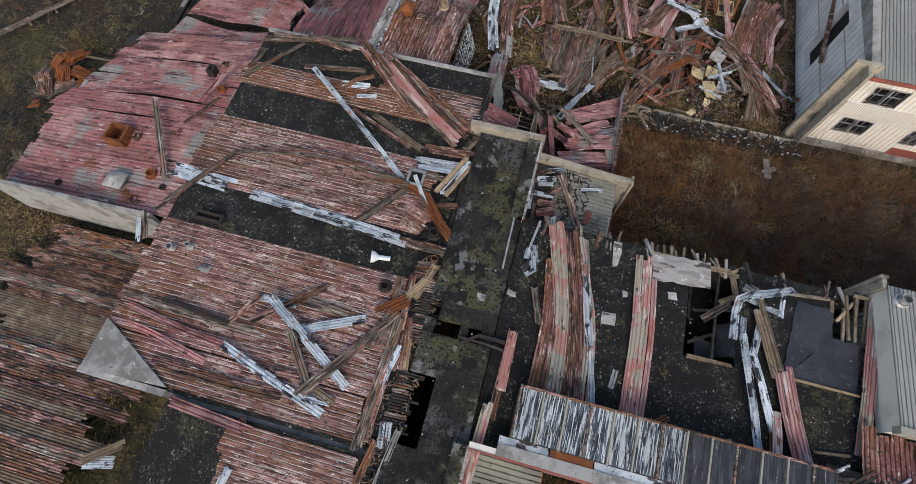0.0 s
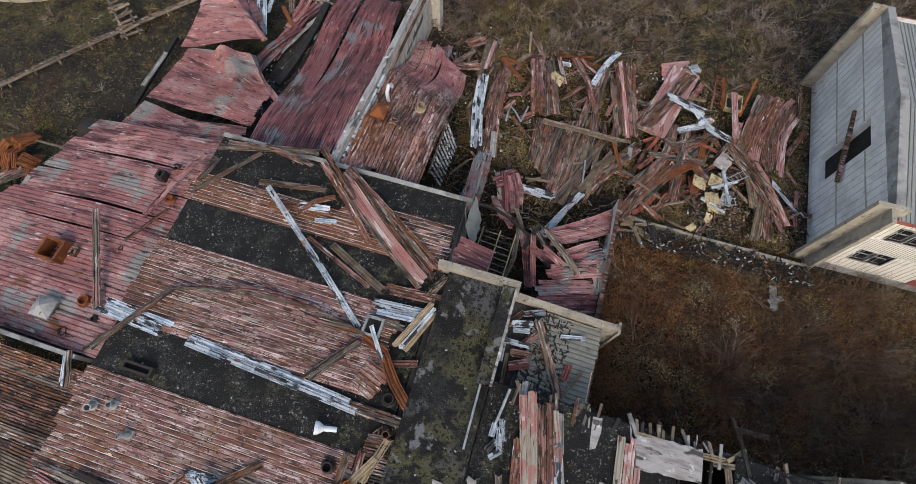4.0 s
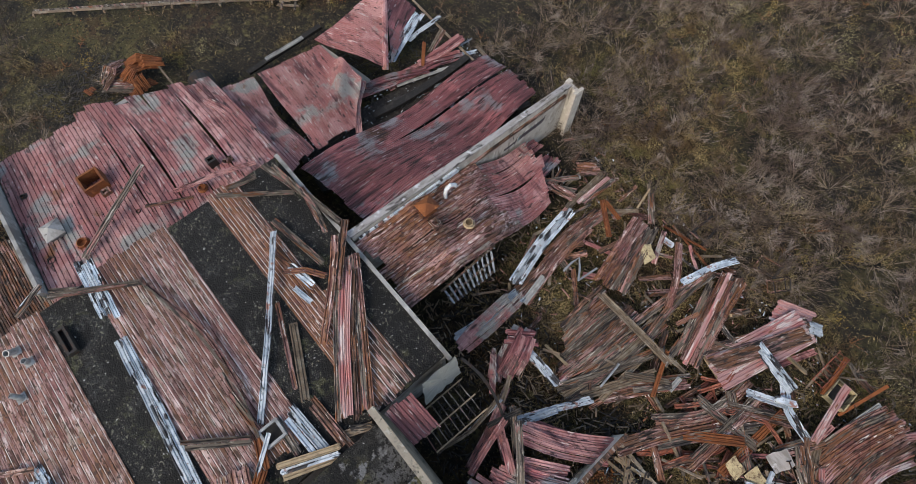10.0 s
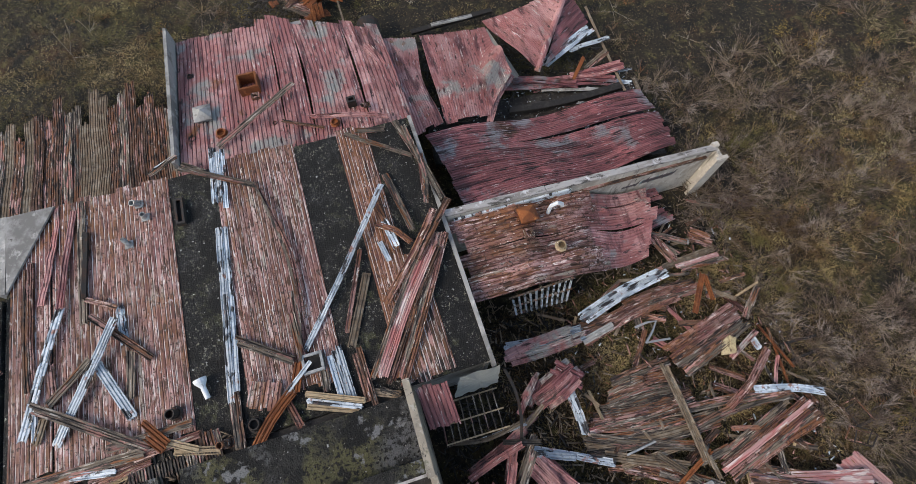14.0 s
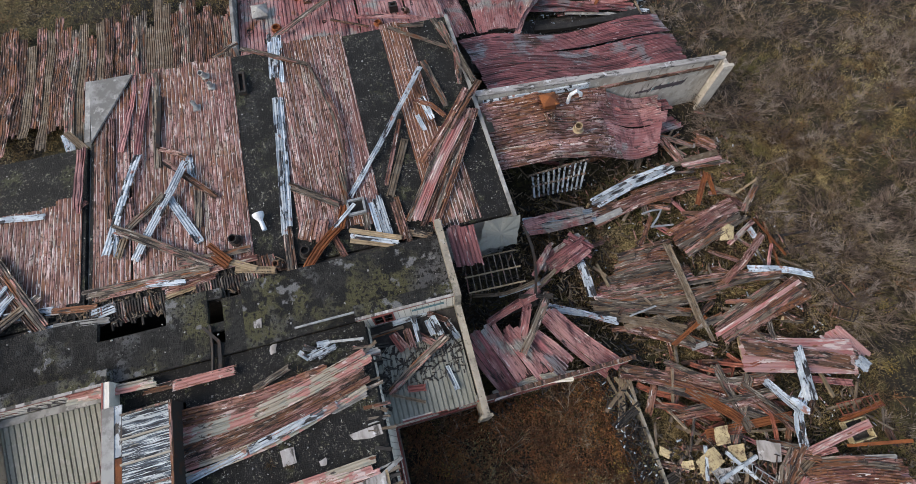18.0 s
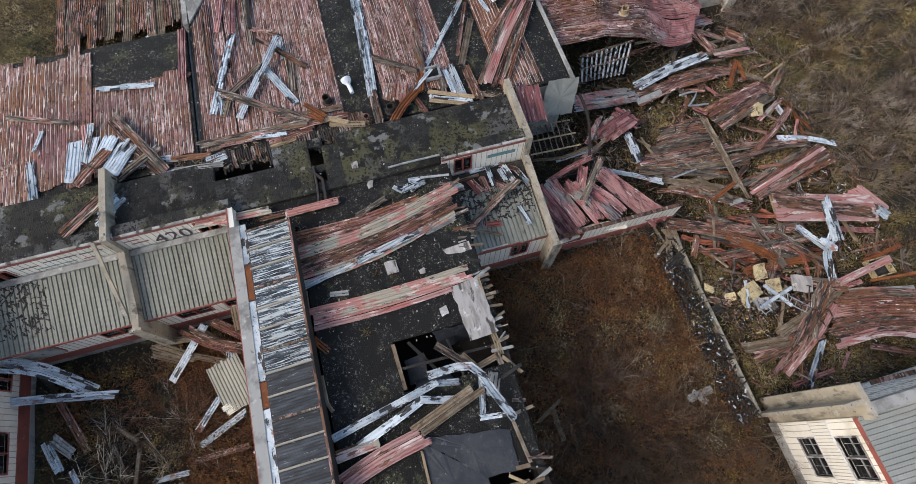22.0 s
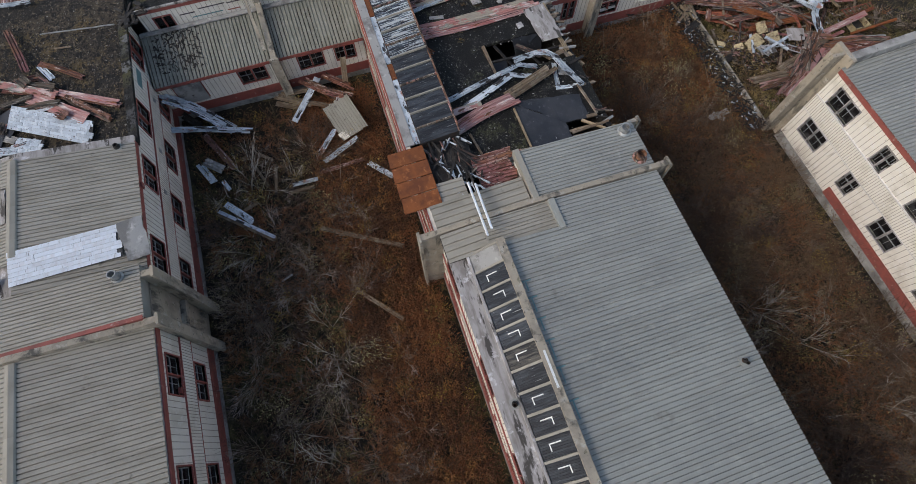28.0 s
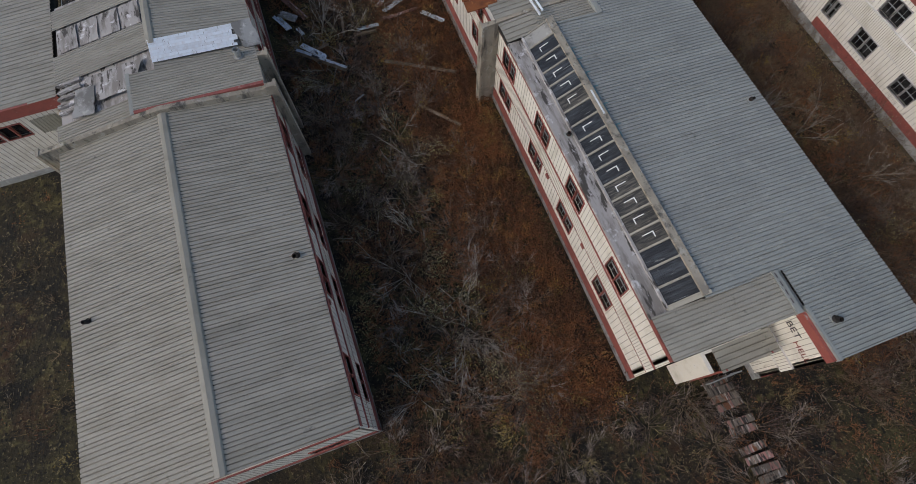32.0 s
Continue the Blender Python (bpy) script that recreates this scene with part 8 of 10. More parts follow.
def vent_pipe(x, y, z, r=0.13, h=0.5, material=GALV, tilt=(0, 0), flash=0.42, cap=False, label="galvanised roof vent pipe on a square flashing"):
    v = thing("vent_pipe", label, "roof vent", "roof vents")
    if flash:
        boxes("flashing", [(x - flash / 2, x + flash / 2, y - flash / 2, y + flash / 2, z, z + 0.03)], ROOF_GREY if abs(x) > 5 and z > 6 else material, v)
        lathe("collar", [(r * 1.5, 0.0), (r * 1.15, 0.1), (r * 1.15, 0.12)], material, v, (x, y, z + 0.03))
    lathe("pipe", [(r, 0), (r, h), (r * 0.8, h), (r * 0.8, h * 0.3), (0.001, h * 0.3)], material, v, (x, y, z + 0.02), tilt=tilt)
    if cap:
        lathe("cap", [(0.001, 0.18), (r * 1.3, 0.12), (r * 1.8, 0.0), (r * 1.7, -0.03), (0.001, -0.02)], material, v, (x, y, z + h + 0.05))
    return v


for a in ((-16.36, 5.53, 5.4, 0.16, 0.55, GALV, (0.2, 0.3)), (-15.5, 5.8, 5.4, 0.14, 0.35, GALV, (0, 0)), (-14.2, 4.9, 5.4, 0.12, 0.45, GALV, (0.3, -0.5)), (-5.35, 6.3, 5.4, 0.22, 0.5, STEEL_BLACK, (0.1, 0.1)),
          (-3.8, 9.6, 5.4, 0.24, 0.4, STEEL_BLACK, (0, 0)), (-3.45, 8.3, 5.3, 0.16, 0.7, SHEET_RUST, (0.2, 0.1)), (-20.7, 9.7, 3.75, 0.28, 0.3, ORANGE, (0, 0)), (-20.5, 12.8, 3.8, 0.12, 0.15, SHEET_RUST, (0, 0)),
          (-26.4, 8.1, 3.0, 0.12, 0.15, STEEL_BLACK, (0, 0)), (-19.6, 9.0, 3.95, 0.13, 0.12, STEEL_BLACK, (0, 0)), (-20.9, 8.0, 3.75, 0.2, 0.12, STEEL_BLACK, (0, 0)), (-20.3, 18.3, 3.7, 0.14, 0.6, SHEET_RUST, (0.5, 0.6)),
          (-19.4, 16.2, 3.95, 0.2, 0.16, ORANGE, (0, 0)), (-7.85, 25.75, 4.5, 0.22, 0.6, WOOD_PALE, (0.2, 0.2)), (17.75, 11.35, 6.72, 0.24, 0.4, GALV, (0, 0)), (19.45, 11.4, 6.72, 0.25, 0.4, SHEET_RUST, (0, 0)),
          (30.05, 11.2, 6.65, 0.08, 0.35, STEEL_BLACK, (0.2, 0.4)), (41.7, 8.0, 6.85, 0.12, 0.3, STEEL_BLACK, (0, 0.3)), (30.2, -23.5, 6.2, 0.1, 0.35, STEEL_BLACK, (0.3, 0.3)), (30.3, -13.85, 6.24, 0.12, 0.35, STEEL_BLACK, (0.2, 0.4)),
          (10.05, -13.95, 6.27, 0.12, 0.2, STEEL_BLACK, (0, 0)), (17.75, -14.1, 6.82, 0.2, 0.5, GALV, (0, 0)), (-3.3, -12.4, 5.5, 0.2, 0.5, SHEET_RUST, (0.8, 0.1)), (28.6, 1.2, 6.42, 0.09, 0.3, STEEL_BLACK, (0.2, 0.2))):
    vent_pipe(*a, label={GALV: "galvanised roof vent pipe on a square flashing", STEEL_BLACK: "short blackened vent pipe in a square flashing", SHEET_RUST: "rusted vent pipe leaning on the roof", ORANGE: "squat rusted vent stub on the red roof", WOOD_PALE: "pale broken clay-coloured flue stub"}[a[5]])
# white funnel vent lying on the felt
fv = thing("funnel_vent", "white metal funnel vent fallen on black felt", "roof vent")
lathe("funnel", [(0.3, 0.75), (0.28, 0.6), (0.12, 0.35), (0.12, -0.2), (0.1, -0.2), (0.1, 0.35), (0.26, 0.6)], SHEET_BARE, fv, (-5.75, 7.7, 5.5), tilt=(0.2, -1.35))


def box_vent(x0, x1, y0, y1, z0, z1, material, name, label, hollow=True):
    v = thing(name, label, "roof vent", "roof vents")
    t = 0.12
    if hollow:
        boxes("curb", [(x0, x1, y0, y0 + t, z0, z1), (x0, x1, y1 - t, y1, z0, z1), (x0, x0 + t, y0 + t, y1 - t, z0, z1), (x1 - t, x1, y0 + t, y1 - t, z0, z1)], material, v)
        # Plate at the shaft's bottom, coloured as the shade down there.
        boxes("liner", [(x0 + t, x1 - t, y0 + t, y1 - t, z0, z0 + 0.08)], DARK, v, "bottom of the open shaft, its shade painted on")
    else:
        boxes("curb", [(x0, x1, y0, y1, z0, z1)], material, v)
        cx, cy, e = (x0 + x1) / 2, (y0 + y1) / 2, 0.12
        link("hood", [(x0 - e, y0 - e, z1), (x1 + e, y0 - e, z1), (x1 + e, y1 + e, z1), (x0 - e, y1 + e, z1), (cx, cy, z1 + 0.35), (x0 - e, y0 - e, z1 + 0.06), (x1 + e, y0 - e, z1 + 0.06), (x1 + e, y1 + e, z1 + 0.06), (x0 - e, y1 + e, z1 + 0.06)],
             [(3, 2, 1, 0), (0, 1, 6, 5), (1, 2, 7, 6), (2, 3, 8, 7), (3, 0, 5, 8), (5, 6, 4), (6, 7, 4), (7, 8, 4), (8, 5, 4)], material, v)
    return v


box_vent(-24.7, -23.5, 11.1, 12.3, 3.1, 4.0, ORANGE, "roof_hatch", "open rusted steel roof hatch on crimson roof")
box_vent(-23.3, -22.9, 11.7, 12.2, 3.3, 3.7, SHEET_RUST, "rusted_collar", "rusted square collar beside a roof hatch")
box_vent(-22.9, -22.0, 8.4, 9.2, 3.4, 3.95, CONC_GREY, "box_vent", "grey metal box vent with a pyramid hood", False)
box_vent(-20.95, -20.5, 17.2, 17.75, 3.5, 4.1, STEEL_BLACK, "box_vent", "small black square vent on crimson roof")
box_vent(-10.2, -9.55, 24.2, 24.95, 4.5, 5.1, ORANGE, "box_vent", "rust-orange cowl with a pyramid hood", False)
box_vent(-9.2, -8.7, 24.1, 24.6, 4.4, 4.9, SHEET_RUST, "rusted_collar", "rusted vent collar on the sagging roof")
box_vent(-6.1, -5.2, 12.0, 12.95, 5.4, 5.62, GALV, "roof_hatch", "galvanised square hatch frame with a rust stain")
box_vent(-16.0, -14.5, 7.3, 7.75, 5.32, 5.6, STEEL_BLACK, "box_vent", "long black metal box vent on felt", True)
gn = thing("gooseneck_vent", "pale bent gooseneck vent pipe by the fire wall", "roof vent")
ob = ribbon("pipe", [(-9.95, 26.0, 4.3), (-9.95, 26.05, 5.0), (-9.93, 26.25, 5.2), (-9.9, 26.45, 5.0), (-9.9, 26.5, 4.8)], 0.22, [(0.5 * math.cos(a), 0.11 + 0.11 * math.sin(a)) for a in np.linspace(0, 2 * math.pi, 10, endpoint=False)], SHEET_BARE, 0.0, 0.0, 0, 1, 0.15)
ob.parent = gn

# steel tank and crumpled rust heap beyond the crimson roofs
tank = thing("steel_tank", "open black steel tank lying in the grass", "tank")
lathe("shell", [(0.85, 0.0), (0.85, 2.0), (0.8, 2.0), (0.8, 0.1), (0.001, 0.1)], STEEL_BLACK, tank, (-29.6, 20.2, 0.75), 20, (0.1, 1.35))
boxes("stand", [(-28.9, -28.6, 19.5, 20.9, 0, 0.35), (-27.9, -27.6, 19.5, 20.9, 0, 0.35)], CONC_GREY, tank)
for i in range(9):
    r_ = random.Random(90 + i)
    x, y = -33.2 + r_.uniform(-1.4, 1.6), 16.9 + r_.uniform(-1.4, 1.4)
    a = r_.uniform(0, 3.1)
    strip([(x - math.cos(a), y - math.sin(a), 0.4 + r_.random() * 0.5), (x, y, 0.7 + r_.random() * 0.5), (x + math.cos(a), y + math.sin(a), 0.35 + r_.random() * 0.4)], r_.uniform(0.6, 1.2), r_.choice((ORANGE, SHEET_RUST, SHEET_RUST)))
strip([(-34.4, 13.9, 0.5), (-33.6, 14.1, 0.6)], 0.6, ORANGE)

# round tank roof at the edge of the site
rt = thing("round_tank", "large round tank with pale ribbed roof and concrete rim", "tank")
lathe("rim", [(9.2, 0.0), (9.2, 1.7), (8.5, 1.7), (8.5, 1.4)], CONCRETE, rt, (-45.2, 38.3, 0), 40)
lathe("roof", [(8.5, 1.4), (4.0, 2.2), (0.01, 2.6)], SHEET_WHITE, rt, (-45.2, 38.3, 0), 40)
for k in range(40):
    a = 2 * math.pi * k / 40
    bar("roof_rib", (-45.2 + 8.5 * math.cos(a), 38.3 + 8.5 * math.sin(a), 1.42), (-45.2 + 4.0 * math.cos(a), 38.3 + 4.0 * math.sin(a), 2.22), 0.09, 0.06, GALV, rt)


# boardwalk and old pipe trestle in the brush
def boardwalk(pts, width, n):
    b = thing("boardwalk", "narrow weathered grey plank boardwalk in the brush", "boardwalk")
    for (x0, y0), (x1, y1) in zip(pts, pts[1:]):
        d = Vector((x1 - x0, y1 - y0, 0))
        L_ = d.length
        d.normalize()
        s = Vector((-d.y, d.x, 0))
        k, q = 0.0, 0
        while k < L_ - 0.2:
            ln = min(random.uniform(1.6, 3.2), L_ - k)
            for j in range(n):
                o = s * ((j - (n - 1) / 2) * width / n)
                a = Vector((x0, y0, 0.45 + random.uniform(-0.04, 0.04))) + d * k + o
                bar("plank", a, a + d * (ln - 0.04) + s * random.uniform(-0.04, 0.04), width / n - 0.05, 0.06, SHEET_GREY if j else WOOD, b)
            bar("bearer", Vector((x0, y0, 0.2)) + d * k - s * width * 0.6, Vector((x0, y0, 0.2)) + d * k + s * width * 0.6, 0.14, 0.2, WOOD, b)
            k += ln
    return b


boardwalk([(-44.0, 14.0), (-36.9, 23.8), (-32.6, 29.4), (-28.6, 34.2)], 0.5, 2)
tr = thing("timber_trestle", "collapsed grey timber trestle in bare brush", "trestle")
for i in range(12):
    r_ = random.Random(200 + i)
    x, y = -35.8 + i * 0.38, 32.4 - i * 0.32
    bar("plank", (x - 0.9 * r_.random() - 0.3, y - 0.6, 0.5), (x + 0.4, y + 0.8 * r_.random(), 0.5 + 0.3 * r_.random()), 0.16, 0.1, WOOD, tr)
for o in (-0.35, 0.35):
    bar("rail", (-35.9 + o, 32.4 + o, 0.6), (-31.5 + o, 28.6 + o, 0.5), 0.14, 0.12, SHEET_GREY, tr)

# board steps from the wing's end door, with its porch
st = thing("board_steps", "rotten plank walkway and steps outside the end door", "steps")
for i, (x, y) in enumerate(((42.6, 4.6), (43.0, 4.7), (43.4, 4.8), (43.9, 4.9), (44.8, 5.1), (45.2, 5.0), (46.2, 5.0), (46.7, 5.05), (47.2, 5.1), (47.7, 5.2), (48.3, 5.3))):
    bar("tread", (x, y - 0.75, max(0.3, 0.95 - i * 0.15)), (x + 0.06 * (i % 3), y + 0.75, max(0.3, 0.95 - i * 0.15)), 0.38, 0.06, SHEET_GREY, st)
roof_field(wing_b, 41.0, 42.15, 3.4, 6.6, lambda x, y: 4.5 - (x - 41) * 0.1, ROOF_TAN, "y", 0.65, 0.31, 0.032, -0.065, seed=36)
boxes("porch_wall", [(40.95, 42.0, 2.8, 3.0, 0.3, 4.45), (40.95, 41.1, 3.0, 6.2, 4.0, 4.45)], SIDING, wing_b)
boxes("porch_post", [(42.05, 42.15, 3.6, 3.7, 0.3, 4.4), (42.05, 42.15, 6.1, 6.2, 0.3, 4.4)], TRIM, wing_b, "red porch post")
boxes("railing", [(42.5, 42.56, 4.0, 5.9, 0.9, 0.96), (42.5, 42.56, 4.0, 5.9, 1.5, 1.56), (42.5, 42.56, 4.0, 4.06, 0.4, 1.5), (42.5, 42.56, 4.9, 4.96, 0.4, 1.5), (42.5, 42.56, 5.84, 5.9, 0.4, 1.5)], GALV, wing_b)

# white pipes lying over the fire wall, charred rafters and fallen sheets beside them
for a, b in (((18.25, 2.62, 6.95), (21.4, 2.5, 7.5)), ((18.4, 2.95, 6.9), (21.1, 2.8, 7.45))):
    p_ = thing("white_pipe", "white wrapped pipe lying across the parapet", "pipe", "white pipes on the roof")
    o_ = ribbon("pipe", [a, b], 0.12, [(0.5 * math.cos(t), 0.08 + 0.08 * math.sin(t)) for t in np.linspace(0, 2 * math.pi, 8, endpoint=False)], SHEET_BARE, 0.03, 0, 0.02, 3)
    o_.parent = p_
rnd = random.Random(5)
for i in range(46):
    x, y = rnd.uniform(14.9, 18.4), rnd.uniform(1.3, 3.5)
    a = rnd.gauss(0.1, 0.5)
    L_ = rnd.uniform(0.5, 1.6)
    beam([(x - L_ / 2 * math.cos(a), y - L_ / 2 * math.sin(a), 5.95 + rnd.random() * 0.25), (x + L_ / 2 * math.cos(a), y + L_ / 2 * math.sin(a), 5.95 + rnd.random() * 0.25)], rnd.uniform(0.05, 0.12), rnd.choice((CHAR, CHAR, STEEL_BLACK, SHEET_WHITE, SHEET_GREY)))
roof_field(wing_b, 16.3, 19.3, 3.3, 5.4, lambda x, y: 6.0, RED_HALL, "y", 0.6, 0.22, 0.03, -0.06, 0.05, 4, 0.3, seed=37)
roof_field(wing_b, 17.4, 18.7, 0.5, 2.6, lambda x, y: 6.25, ROOF_TAN, "y", 0.65, 0.31, 0.032, -0.065, seed=38)

# bare patches and torn sheets on the gabled wing
plate_sheet((15.05, -18.75, za(0, -18.75) + 0.09), (14.7, -14.1, za(0, -14.1) + 0.09), (16.85, -18.62, za(0, -18.62) + 0.09), 8, 1.9, SHEET_BARE, "bright zinc sheet of lapped plates over the tan roof")
plate_sheet((5.2, -19.45, 5.98), (7.6, -15.25, 5.86), (6.65, -19.75, 5.9), 8, 1.0, PLATE, "pale zinc sheet of lapped plates on a burnt roof")
plate_sheet((7.25, -19.3, 5.72), (7.95, -17.9, 5.76), (8.25, -19.75, 5.7), 5, 0.6, PLATE, "small pale zinc sheet of lapped plates in rubble")
roof_field(wing_a, 2.2, 4.7, -23.95, -22.2, lambda x, y: 5.72, ROOF_TAN, "y", 0.62, 0.25, 0.03, -0.05, 0.04, 4, 0.2, seed=48)
panel([(5.9, -20.9, 5.8), (5.4, -19.6, 5.9), (6.1, -19.0, 5.86), (7.2, -19.7, 5.72)], 0.04, FELT_SLICK)
panel([(6.3, -21.4, 5.68), (6.9, -20.0, 5.7), (7.9, -20.2, 5.66), (7.6, -21.3, 5.66)], 0.04, FELT_SLICK)
panel([(3.75, -22.65, 5.84), (4.65, -21.5, 5.86), (5.55, -21.7, 5.8), (4.7, -23.3, 5.8)], 0.03, LEDGE)
panel([(4.75, -23.3, 5.74), (5.6, -21.8, 5.76), (6.0, -23.2, 5.7), (5.9, -23.7, 5.7)], 0.03, LEDGE)
strip_one([(3.15, -22.6, 5.95), (4.6, -21.05, 5.95)], 0.5, SHEET_WHITE)
strip_one([(2.5, -21.7, 5.95), (3.9, -20.45, 6.0)], 0.55, SHEET_WHITE)
strip_one([(5.4, -21.73, 6.02), (4.9, -18.38, 6.05)], 0.34, SHEET_GREY)
strip_one([(6.1, -21.6, 5.82), (8.8, -21.75, 5.75)], 0.3, SHEET_WHITE)
strip_one([(5.85, -20.97, 5.9), (8.9, -21.4, 5.8)], 0.32, SHEET_GREY)
strip_one([(5.0, -23.9, 5.82), (5.1, -22.7, 5.84)], 0.4, SHEET_WHITE)
strip_one([(3.47, -20.14, 5.98), (5.2, -17.14, 6.0)], 0.5, PINK_TAN)
strip_one([(4.9, -18.5, 5.95), (7.3, -15.7, 5.95)], 0.75, PINK_ROOF)
strip_one([(5.0, -17.0, 5.9), (6.65, -14.0, 5.86)], 0.42, PINK_ROOF)
strip_one([(5.4, -16.7, 5.96), (7.5, -14.5, 5.85)], 0.3, RED_HALL)
panel([(14.7, -14.2, 6.42), (16.9, -13.75, 6.48), (16.75, -12.8, 6.3), (14.5, -13.1, 6.25)], 0.05, CONC_GREY)
panel([(16.7, -23.1, 6.5), (16.85, -22.0, 6.62), (18.75, -22.15, 6.62), (18.6, -23.35, 6.48)], 0.03, CONC_GREY)
panel([(16.0, -22.6, 6.46), (16.2, -19.1, 6.98), (18.0, -19.9, 6.9), (18.0, -21.9, 6.6)], 0.025, LEDGE)
for i in range(5):
    beam([(15.75 + i * 0.5, -24.2, 6.08), (15.75 + i * 0.5, -22.9, 6.3)], 0.2, LEDGE)
for i in range(4):
    panel([(11.4 + i * 0.02, -24.1 + i * 1.3, za(0, -24.1 + i * 1.3) - 0.08), (13.3, -24.0 + i * 1.3, za(0, -24.0 + i * 1.3) - 0.08), (13.3, -22.85 + i * 1.3, za(0, -22.85 + i * 1.3) - 0.08), (11.4, -22.9 + i * 1.3, za(0, -22.9 + i * 1.3) - 0.08)], 0.03, LEDGE)

# heap of white and scorched sheets on the gravelled roof
rnd = random.Random(77)
for i in range(14):
    k = rnd.random()
    x, y = 3.4 + 4.6 * k + rnd.gauss(0, 0.7), -23.0 + 5.5 * rnd.random() + 1.2 * k
    a = rnd.gauss(0.9, 0.7)
    L_ = rnd.uniform(0.8, 2.4)
    z_ = 5.68 + rnd.random() * 0.3
    strip_one([(x - L_ / 2 * math.cos(a), y - L_ / 2 * math.sin(a), z_), (x + L_ / 2 * math.cos(a), y + L_ / 2 * math.sin(a), z_ + rnd.uniform(-0.05, 0.2))], rnd.uniform(0.3, 0.7), rnd.choice((SHEET_WHITE, SHEET_WHITE, SHEET_WHITE, SHEET_BARE, RED_HALL, SHEET_GREY, STEEL_BLACK)))
# burnt ground between the fallen roofs
panel([(-21.2, 22.0, 0.1), (-17.0, 21.6, 0.1), (-13.2, 36.4, 0.1), (-19.5, 37.2, 0.1)], 0.3, CHAR)
deck(wing_b, [(14.9, 18.6, 1.2, 3.6)], 5.6, 5.9, CHAR)
for i in range(40):
    x, y = rnd.uniform(-20.5, -14.5), rnd.uniform(23.5, 36.5)
    if x > -17.6 + (y - 21.5) * 0.3:
        continue
    a = rnd.gauss(1.25, 0.35)
    L_ = rnd.uniform(0.8, 3.0)
    strip_one([(x - L_ / 2 * math.cos(a), y - L_ / 2 * math.sin(a), 0.45), (x + L_ / 2 * math.cos(a), y + L_ / 2 * math.sin(a), 0.5 + rnd.random() * 0.5)], rnd.uniform(0.12, 0.35), rnd.choice((CHAR, CHAR, STEEL_BLACK, SHEET_GREY, SHEET_WHITE, RED_DEEP)))


# bent wire frames among the rubble
def wire_frame(x, y, z, s, a):
    f_ = thing("wire_frame", "bent rusty wire chair frame lying in rubble", "metal frame", "wire frames in the rubble")
    c, n = Matrix.Rotation(a, 3, "Z"), Matrix.Rotation(0.5, 3, "X")
    P = [Vector((x, y, z)) + c @ (n @ (Vector(q) * s)) for q in ((-1, -0.7, 0), (1, -0.7, 0), (1, 0.7, 0), (-1, 0.7, 0), (-0.8, -0.6, 0.9), (0.9, -0.6, 0.8), (0.9, 0.7, 0.9), (-0.9, 0.6, 0.8))]
    for p_, q_ in ((0, 1), (1, 2), (2, 3), (3, 0), (4, 5), (5, 6), (6, 7), (7, 4), (0, 4), (1, 5), (2, 6), (3, 7)):
        bar("rod", P[p_], P[q_], 0.045, 0.045, STEEL_BLACK if p_ % 3 else SHEET_RUST, f_)


for x, y, s, a in ((-1.2, 28.6, 0.5, 0.4), (-0.6, 27.9, 0.4, 1.2), (4.6, 38.4, 0.6, 0.2), (5.6, 37.9, 0.55, 1.0), (12.6, 29.5, 0.5, 0.8), (13.2, 30.2, 0.45, 2.0), (11.8, 30.0, 0.5, 2.6), (12.2, 31.0, 0.4, 0.1)):
    wire_frame(x, y, 0.7, s, a)

# torn rafters between hall and corridor
for i in range(26):
    y = -2.6 + i * 0.34
    if 1.9 < y < 2.6:
        continue
    beam([(-3.9, y, 5.3), (-2.55 + 0.3 * math.sin(i * 1.7), y + 0.05, 5.15)], 0.09, CHAR)
# torn slatted edge of the hall's roof over the corridor
for y0, y1 in ((-0.8, 3.0), (4.3, 8.3)):
    n_ = int((y1 - y0) / 0.26)
    for i in range(n_):
        y = y0 + i * 0.26
        r_ = random.Random(400 + i + int(y0 * 10))
        strip_one([(-3.5, y, 5.5), (-2.9 + r_.uniform(-0.1, 0.15), y + 0.03, 5.45), (-2.55 + r_.uniform(-0.25, 0.25), y + 0.05, 5.2 + r_.uniform(-0.1, 0.05))], 0.2, r_.choice((STEEL_BLACK, SHEET_GREY, STEEL_BLACK)))
rnd = random.Random(91)
for i in range(44):
    x = rnd.uniform(0.6, 17.2)
    beam([(x, 11.2 + rnd.uniform(-0.3, 0.2), 5.42), (x + rnd.gauss(0, 0.25), 11.85 + rnd.uniform(-0.1, 0.35), 5.35 + rnd.uniform(-0.1, 0.05))], rnd.uniform(0.06, 0.16), rnd.choice((SHEET_GREY, WOOD, CHAR, CONC_GREY)))
# buckled rack frame in the pit beside the hall
rk = thing("metal_rack", "buckled pale metal rack in a pit", "rack")
for i in range(9):
    bar("upright", (-2.4 + i * 0.02, 17.4 + i * 0.34, 2.6), (-0.4, 17.2 + i * 0.36, 2.4), 0.06, 0.06, SHEET_GREY, rk)
for x, y in ((-2.4, 17.4), (-0.4, 17.3), (-2.3, 20.2), (-0.4, 20.2)):
    bar("post", (x, y, 0.0), (x + 0.01, y, 2.55), 0.07, 0.07, SHEET_GREY, rk)
